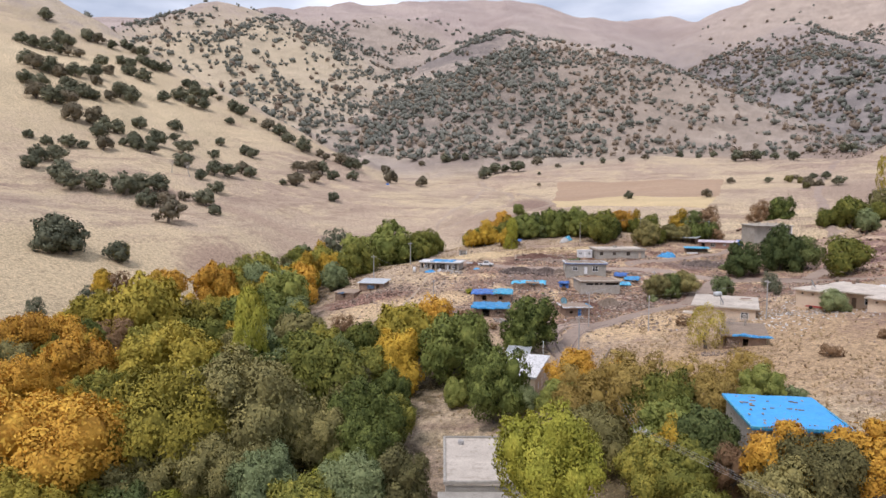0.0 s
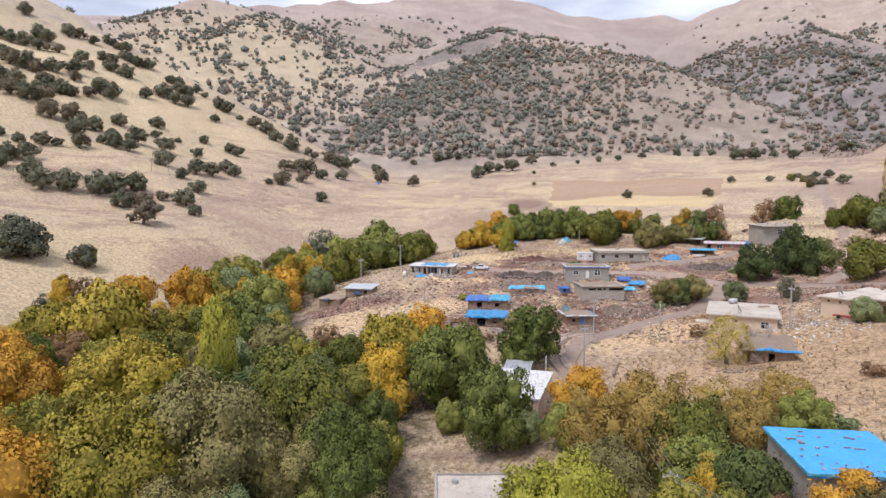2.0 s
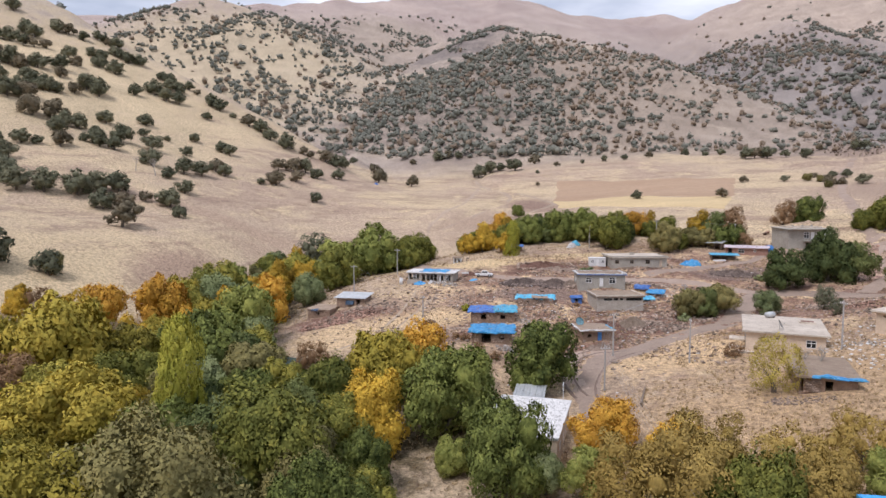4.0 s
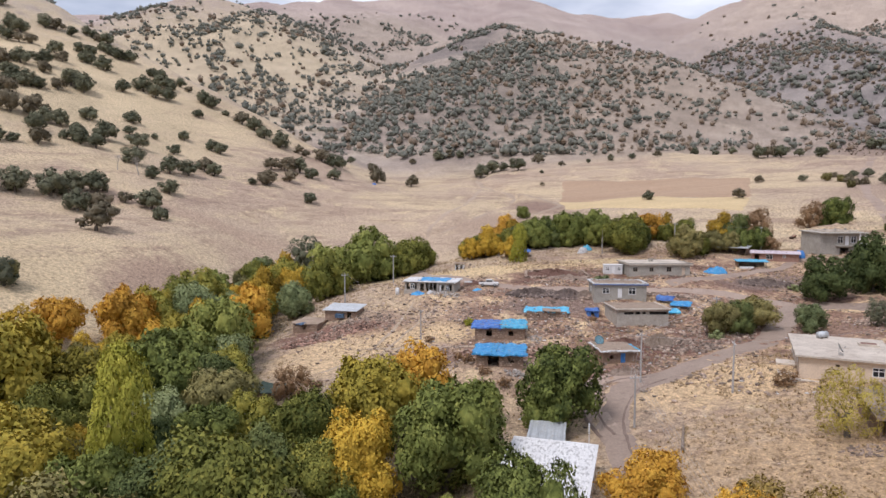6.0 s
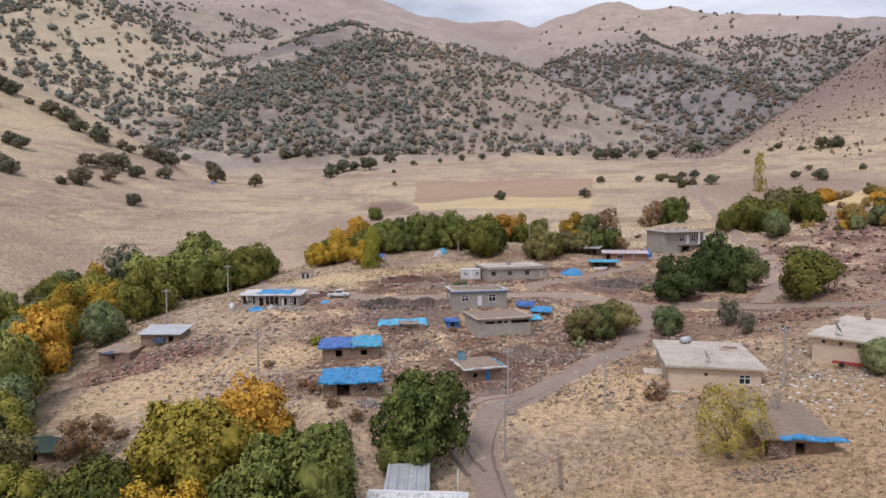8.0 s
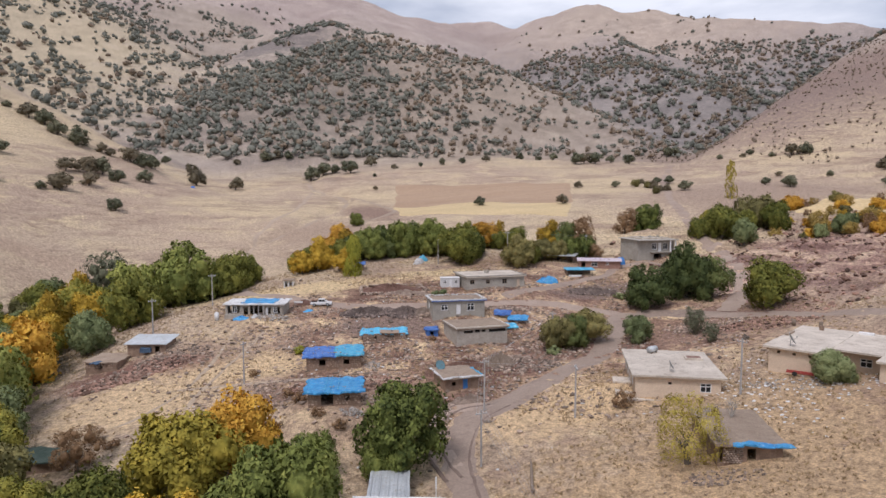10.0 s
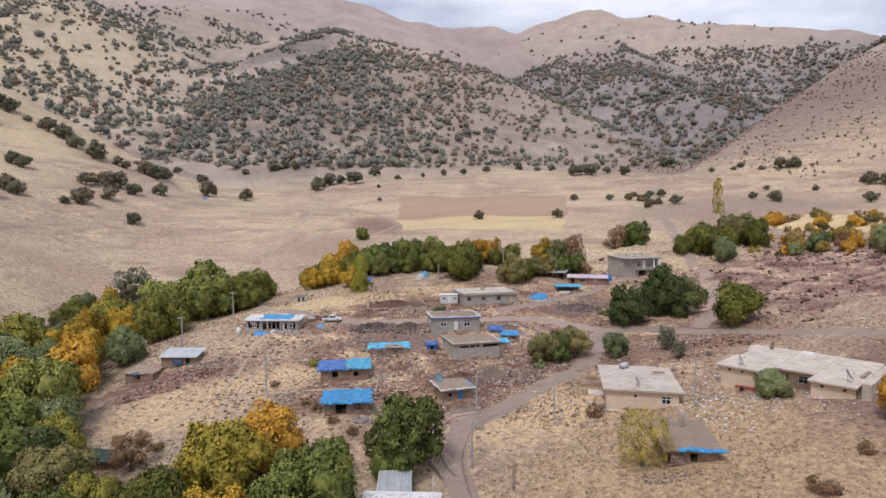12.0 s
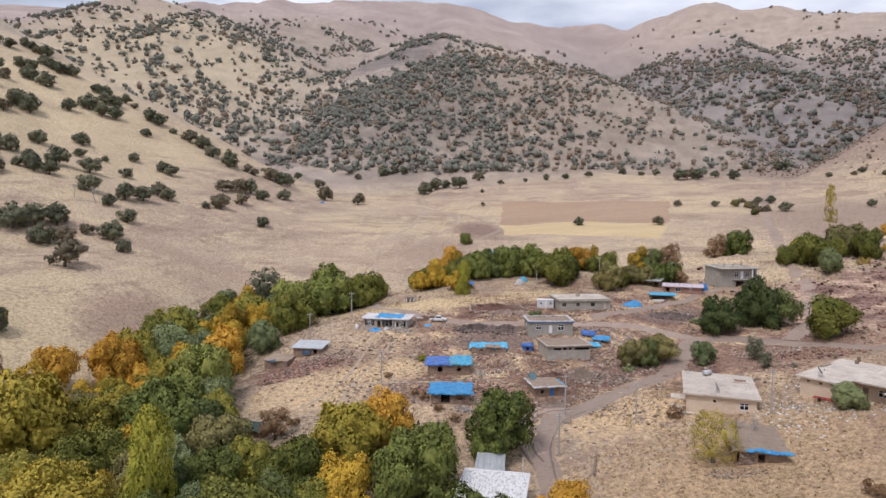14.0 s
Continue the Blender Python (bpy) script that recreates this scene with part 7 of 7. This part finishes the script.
part("panel", bm, WHITE_PAINT, sign)
plough = base("farm_implement", 79.6, 134.2, ground_z(79.6, 134.2) + 0.2, -50, "faded red farm trailer frame beside the house", "trailer")
bm = bmesh.new()
add_box(bm, -2.8, 2.8, -0.12, 0.12, 0.25, 0.45)
add_box(bm, -2.8, 2.8, -1.0, -0.8, 0.25, 0.42)
for x in (-2.6, -0.9, 0.9, 2.6):
    add_box(bm, x - 0.08, x + 0.08, -1.0, 0.1, 0.28, 0.40)
part("chassis", bm, RED_PAINT, plough)
for x in (-1.6, 1.4):
    bm = bmesh.new()
    add_tube(bm, (x, -1.2, 0.2), (x, -1.0, 0.2), 0.35, 0.35, 14)
    part("tyre", bm, RUBBER, plough)
stump = base("woodpile", 88.2, 157.2, ground_z(88.2, 157.2), 20, "dark stack of split wood on a dry bank", "woodpile")
for k in range(7):
    bm = bmesh.new()
    add_tube(bm, (-0.6 + 0.22 * k, -0.4, 0.1 + 0.2 * (k % 3)), (-0.5 + 0.2 * k, 0.5, 0.3 + 0.25 * (k % 4)), 0.13, 0.1, 6)
    part("log", bm, BARK, stump)
log = base("log", 34.2, 131.4, ground_z(34.2, 131.4), 66, "long weathered timber lying in dry grass", "timber")
bm = bmesh.new()
add_tube(bm, (-4.2, 0, 0.1), (4.2, 0.3, 0.25), 0.22, 0.15, 8)
part("trunk", bm, TIMBER, log)

# ---- bare trees ----
for x, y, r, text in ((-27, 134, 4.6, "bare grey tree with upright pale branches"), (-138, 330, 4.0, "bare grey tree on the slope"), (-130, 332, 4.4, "bare grey tree on the slope"),
                      (58, 128, 2.6, "thin bare poplar sapling behind a hut"), (60, 127, 2.8, "thin bare poplar sapling behind a hut"), (25, 96, 4.0, "bare crown rising over olive leaves")):
    ob = base("bare_tree", x, y, ground_z(x, y), 20 * x % 360, text, "tree")
    hung("trunk", trunk_mesh("trunk", PALE_BARK, int(abs(x) * 3), 1.9, 0.05, 0.55, 7, True), ob, Matrix.Scale(r, 4))

# ---- power poles and cables ----
POLES = [(23.6, 75.0, 8.6), (29.8, 139.0, 8.0), (35.2, 153.4, 8.6), (-2.6, 179.4, 8.0), (46.7, 144.4, 8.2), (68.8, 135.4, 8.4), (59.6, 180.4, 7.6), (54.0, 253.0, 8.0),
         (78.8, 256.9, 8.0), (-11.4, 226.0, 8.0), (-22.4, 208.0, 8.4), (101.5, 245.5, 8.0)]
heads = []
for k, (x, y, tall) in enumerate(POLES):
    p = base("power_pole", x, y, ground_z(x, y), 8 if k < 3 else 20 * k, "grey power pole with a crossarm and insulators", "pole", "village power poles")
    bm = bmesh.new()
    add_tube(bm, (0, 0, -0.6), (0, 0, tall), 0.17, 0.11, 10)
    part("shaft", bm, POLE_GREY, p)
    bm = bmesh.new()
    add_box(bm, -0.85, 0.85, -0.06, 0.06, tall - 0.6, tall - 0.46)
    part("crossarm", bm, POLE_GREY, p)
    for dx in (-0.75, -0.28, 0.28, 0.75):
        bm = bmesh.new()
        add_tube(bm, (dx, 0, tall - 0.46), (dx, 0, tall - 0.26), 0.06, 0.035, 7)
        part("insulator", bm, WHITE_PAINT, p)
    heads.append((Vector((x, y, ground_z(x, y) + tall - 0.25)), p.matrix_basis.to_3x3() @ Vector((1, 0, 0))))


def cable(a, b, sag, r=0.013):
    ob = base("power_cable", *a, 0, "thin grey overhead power cable between poles", "cable", "power cables")
    bm = bmesh.new()
    n, rings = 14, []
    side = Vector((-(b - a).y, (b - a).x, 0)).normalized()
    for k in range(n + 1):
        t = k / n
        p = (b - a) * t - Vector((0, 0, 4 * sag * t * (1 - t)))
        rings.append([bm.verts.new(p + v * r) for v in (side, Vector((0, 0, 1)), -side, Vector((0, 0, -1)))])
    for low, high in zip(rings, rings[1:]):
        for k in range(4):
            bm.faces.new((low[k], low[(k + 1) % 4], high[(k + 1) % 4], high[k]))
    part("strand", bm, CABLE, ob)


start = (Vector((47, 12, 17)), Vector((0.9, -0.4, 0)))
for (a, sa), (b, sb) in ((start, heads[0]), (heads[0], heads[1]), (heads[1], heads[2]), (heads[2], heads[6])):
    for dx in (-0.75, -0.28, 0.28, 0.75):
        cable(a + sa * dx, b + sb * dx, 0.012 * (b - a).length)
cable(heads[3][0], heads[10][0], 0.5)
cable(heads[3][0], heads[4][0], 0.7)
cable(heads[4][0], heads[5][0], 0.4)
cable(heads[7][0], heads[8][0], 0.4)
cable(heads[8][0], heads[11][0], 0.4)

# ---- dry-stone walls, stones and tufts ----


def stone_wall(line, tall, label, seed, small=0.2, big=0.38):
    ob = base("stone_wall", line[0][0], line[0][1], 0, 0, label, "wall", "dry stone walls")
    pick = random.Random(seed)
    count = 0
    for (ax, ay), (bx, by) in zip(line, line[1:]):
        n = int(math.hypot(bx - ax, by - ay) / 0.55)
        for k in range(n):
            for row in range(max(1, int(tall / 0.32))):
                if count >= 290 or pick.random() < 0.18:
                    continue
                count += 1
                t = (k + pick.uniform(-0.3, 0.3)) / n
                x, y = ax + (bx - ax) * t + pick.uniform(-0.22, 0.22), ay + (by - ay) * t + pick.uniform(-0.22, 0.22)
                s = pick.uniform(small, big)
                hung("stone", pick.choice(STONES), ob, Matrix.Translation((x - line[0][0], y - line[0][1], ground_z(x, y) + 0.1 + row * 0.3)) @ Matrix.Rotation(pick.uniform(0, 6), 4, "Z") @ Matrix.Scale(s, 4))


stone_wall([(-36, 186), (-32, 191), (-24, 195), (-14, 199), (-10, 204)], 0.6, "tumbled dry stone wall above the gully", 1)
stone_wall([(-2, 178), (6, 177.5), (14, 176.5), (22, 177)], 0.4, "low dry stone terrace edge below a hut", 2)
stone_wall([(24, 215), (32, 215.5), (41, 214)], 0.7, "rough stone retaining wall above the lane", 3)
stone_wall([(25, 219.5), (25.6, 226), (33, 226.4), (41.5, 225.4), (42, 219)], 0.9, "broken stone footing of a fallen house", 8, 0.3, 0.6)
stone_wall([(25, 219.5), (33, 219), (42, 219)], 0.9, "broken front footing of a fallen house", 9, 0.3, 0.6)
stone_wall([(32.5, 205), (33, 196), (34.5, 188), (34, 176), (31.5, 170)], 0.5, "dark stone edge along a footpath", 4)
stone_wall([(60, 197), (68, 193), (75, 190)], 0.5, "broken stone edge beside the lane", 5)
stone_wall([(86, 190), (92, 186), (99, 180), (103, 170)], 0.4, "loose stones heaped along a field edge", 6)
stone_wall([(28, 150), (31, 159), (36, 160.5)], 0.5, "stone bank below a mud-roofed hut", 7)


def litter(name, label, category, material, spots, sizes, seed, flat=0.6):
    pick = np.random.default_rng(seed)
    z = height(spots[:, 0], spots[:, 1])
    verts, faces = [], []
    for k, ((x, y), s, zz) in enumerate(zip(spots, sizes, z)):
        v = ICO1_V * (1 + 0.3 * pick.normal(size=(len(ICO1_V), 1))) * s * np.array([1, pick.uniform(0.6, 1), flat])
        verts.append(v + np.array([x, y, zz + 0.15 * s]))
        faces.append(ICO1_F + 12 * k)
    me = mesh_of(name, np.vstack(verts), np.vstack(faces), material)
    return tagged(new(name, me), label, category, kind="stuff")


def near_houses(x, y):
    return np.clip(0.35 + 0.9 * fbm(x / 11, y / 11, 3), 0.02, 1) * np.exp(-(((x - 45) / 62) ** 2 + ((y - 192) / 46) ** 2) ** 2)


def east_slope(x, y):
    return np.clip(0.3 + 0.9 * fbm(x / 9 + 4, y / 9, 3), 0.02, 1) * np.clip((x - 30) / 30, 0, 1)


pick = np.random.default_rng(21)
s = off_road(strewn(11, 44000, -40, 135, 140, 262, near_houses, 0.4)[:10500])
litter("scattered_stones", "grey and reddish stones scattered between the houses", "stones", STONE, s, pick.uniform(0.14, 0.6, len(s)) ** 1.3, 22)
s = off_road(strewn(12, 9000, 28, 170, 70, 240, east_slope, 0.5)[:1900])
litter("scattered_stones", "loose stones on the eastern slope", "stones", STONE, s, pick.uniform(0.08, 0.28, len(s)) ** 1.2, 23)
s = off_road(strewn(17, 9000, 112, 215, 160, 262, lambda x, y: np.clip(1.1 - 3.0 * np.abs(fbm(x / 24 + 0.5 * y / 24, y / 11, 4)), 0.0, 1), 0.7)[:1700])
litter("clods", "dark mauve clods and stones on the eroded eastern bank", "stones", RED_STONE, s, pick.uniform(0.2, 0.9, len(s)) ** 1.8, 28, 0.6)
s = off_road(strewn(18, 2600, -14, 104, 124, 232, near_houses, 0.9)[:620])
litter("broken_timber", "weathered sticks and broken timber on bare ground", "timber", TIMBER, s, pick.uniform(0.15, 0.7, len(s)), 29, 0.22)
s = off_road(strewn(19, 1500, 66, 92, 116, 146, east_slope, 0.7)[:260])
litter("litter", "pale rubbish strewn before the large house", "litter", WHITE_PAINT, s, pick.uniform(0.08, 0.34, len(s)), 30, 0.4)
s = off_road(strewn(13, 2600, -12, 110, 120, 232, near_houses, 0.8)[:800])
litter("litter", "white scraps of plastic and rubbish on bare ground", "litter", WHITE_TARP, s, pick.uniform(0.08, 0.36, len(s)), 24, 0.35)


def spill(x, y, wide, deep, turn, count, seed):
    """Places over an oval heap."""
    pick = np.random.default_rng(seed)
    a, q = pick.uniform(0, 6.28, count), np.sqrt(pick.random(count))
    u, v = q * wide / 2 * np.cos(a), q * deep / 2 * np.sin(a)
    c, d = math.cos(radians(turn)), math.sin(radians(turn))
    return np.c_[x + c * u - d * v, y + d * u + c * v]


for k, (x, y, wide, deep, turn, count, big, text, mat) in enumerate((
        (24.5, 206.0, 13, 5.5, 2, 700, 0.6, "grey broken blocks spilled below the road", BLACK_HEAP), (33.0, 204.4, 10, 5, -4, 560, 0.6, "dark broken blocks below the road", BLACK_HEAP),
        (85.5, 211.6, 13, 6, -18, 420, 0.45, "charred blocks and beams beside the lane", BLACK_HEAP), (38.0, 203.5, 6, 5.5, 10, 380, 0.6, "heap of broken stones beside a house", STONE),
        (34.0, 158.6, 8, 3.2, -10, 220, 0.34, "red-brown field stones under a hut", RED_STONE), (33.5, 219.5, 17, 3.2, -6, 260, 0.36, "stones tumbled below an earth bank", RED_STONE),
        (45.5, 176.5, 11, 6, -20, 200, 0.34, "rubble sliding below a store", STONE), (14, 208.5, 7, 3, 0, 90, 0.3, "stones beside the lane", STONE), (14.2, 155.6, 4, 2, -7, 70, 0.34, "white sacks and stones before a hut", PALE_RUBBLE),
        (21.5, 180.5, 3, 4, 0, 60, 0.34, "pale stones tumbled off a hut corner", PALE_RUBBLE), (65, 181, 20, 14, 10, 420, 0.36, "stones strewn over a reddish slope", STONE), (94, 176, 18, 9, -30, 380, 0.36, "stones strewn beside garden trees", STONE),
        (-20, 193.5, 22, 5, 18, 360, 0.36, "tumbled stones of a ruined terrace", STONE), (52, 118.0, 9, 4, -20, 150, 0.28, "stones fallen before a mud hut", STONE), (76, 132.5, 14, 4, -50, 110, 0.24, "rubbish and stones along a house wall", PALE_RUBBLE),
        (-23, 190.5, 22, 6, 18, 620, 0.5, "dark red stones and beams below a shed", RED_STONE), (16, 172.5, 24, 6, -4, 520, 0.42, "reddish stones tumbled down a bank", RED_STONE), (50, 172, 14, 9, -20, 420, 0.42, "broken stones on a dug slope", STONE), (100, 165, 22, 8, -35, 420, 0.4, "stones and clods on a red slope", RED_STONE), (58, 203, 14, 4, -8, 300, 0.42, "broken blocks beside the lane", STONE), (2.5, 207.8, 9, 4, -12, 150, 0.34, "pale rubble below an unfinished house", PALE_RUBBLE))):
    spots = off_road(spill(x, y, wide, deep, turn, count, 400 + k))
    litter("rubble", text, "rubble", mat, spots, np.random.default_rng(k).uniform(0.1, big, len(spots)), 500 + k, 0.8)


def tufts(name, label, material, spots, sizes, seed):
    """Tufts of dry grass: a few crossed blades each."""
    pick = np.random.default_rng(seed)
    n = len(spots)
    z = height(spots[:, 0], spots[:, 1])
    blades = 5
    at = np.repeat(np.c_[spots, z], blades, 0)
    size = np.repeat(sizes, blades)[:, None]
    a = pick.uniform(0, 6.28, n * blades)
    side = np.c_[np.cos(a), np.sin(a), np.zeros_like(a)]
    lean = np.c_[pick.normal(size=(n * blades, 2)) * 0.5, np.ones(n * blades)]
    at = at + np.c_[pick.normal(size=(n * blades, 2)) * size * 0.35, np.zeros(n * blades)]
    v = np.stack([at - side * size * 0.28, at + side * size * 0.28, at + lean * size + side * size * 0.1], 1).reshape(-1, 3)
    me = bpy.data.meshes.new(name)
    me.vertices.add(len(v))
    me.vertices.foreach_set("co", v.astype(np.float32).ravel())
    me.loops.add(len(v))
    me.loops.foreach_set("vertex_index", np.arange(len(v), dtype=np.int32))
    me.polygons.add(len(v) // 3)
    me.polygons.foreach_set("loop_start", np.arange(0, len(v), 3).astype(np.int32))
    me.update(calc_edges=True)
    me.materials.append(material)
    tagged(new(name, me), label, "grass", kind="stuff")


STRAW = leafy("dry_grass", [(0.24, 0.17, 0.10), (0.44, 0.33, 0.19), (0.60, 0.47, 0.28)], 0.9, 0.05)
BROWN_WEED = leafy("brown_weeds", [(0.22, 0.16, 0.115), (0.32, 0.24, 0.17), (0.42, 0.32, 0.22)], 0.9, 0.05)


def grassy(x, y):
    return np.clip(0.45 + 0.8 * fbm(x / 13 + 8, y / 13, 3), 0.03, 1)


s = off_road(strewn(14, 60000, -45, 160, 60, 262, grassy, 0.3)[:22000])
tufts("dry_grass", "tufts of straw-yellow dry grass over the slopes", STRAW, s, pick.uniform(0.15, 0.4, len(s)), 25)
s = off_road(strewn(15, 22000, -30, 210, 60, 262, grassy, 0.5)[:4500])
tufts("dry_weeds", "brown dry weeds on stony ground", BROWN_WEED, s, pick.uniform(0.15, 0.42, len(s)), 26)
s = strewn(16, 6000, -90, 20, 55, 270, lambda x, y: np.where((height(x, y) < 8) & (x < -40), 1.0, 0.0), 0.8)[:2600]
tufts("undergrowth", "dark green undergrowth beneath the gully trees", GREEN, s, pick.uniform(0.5, 1.4, len(s)), 27)
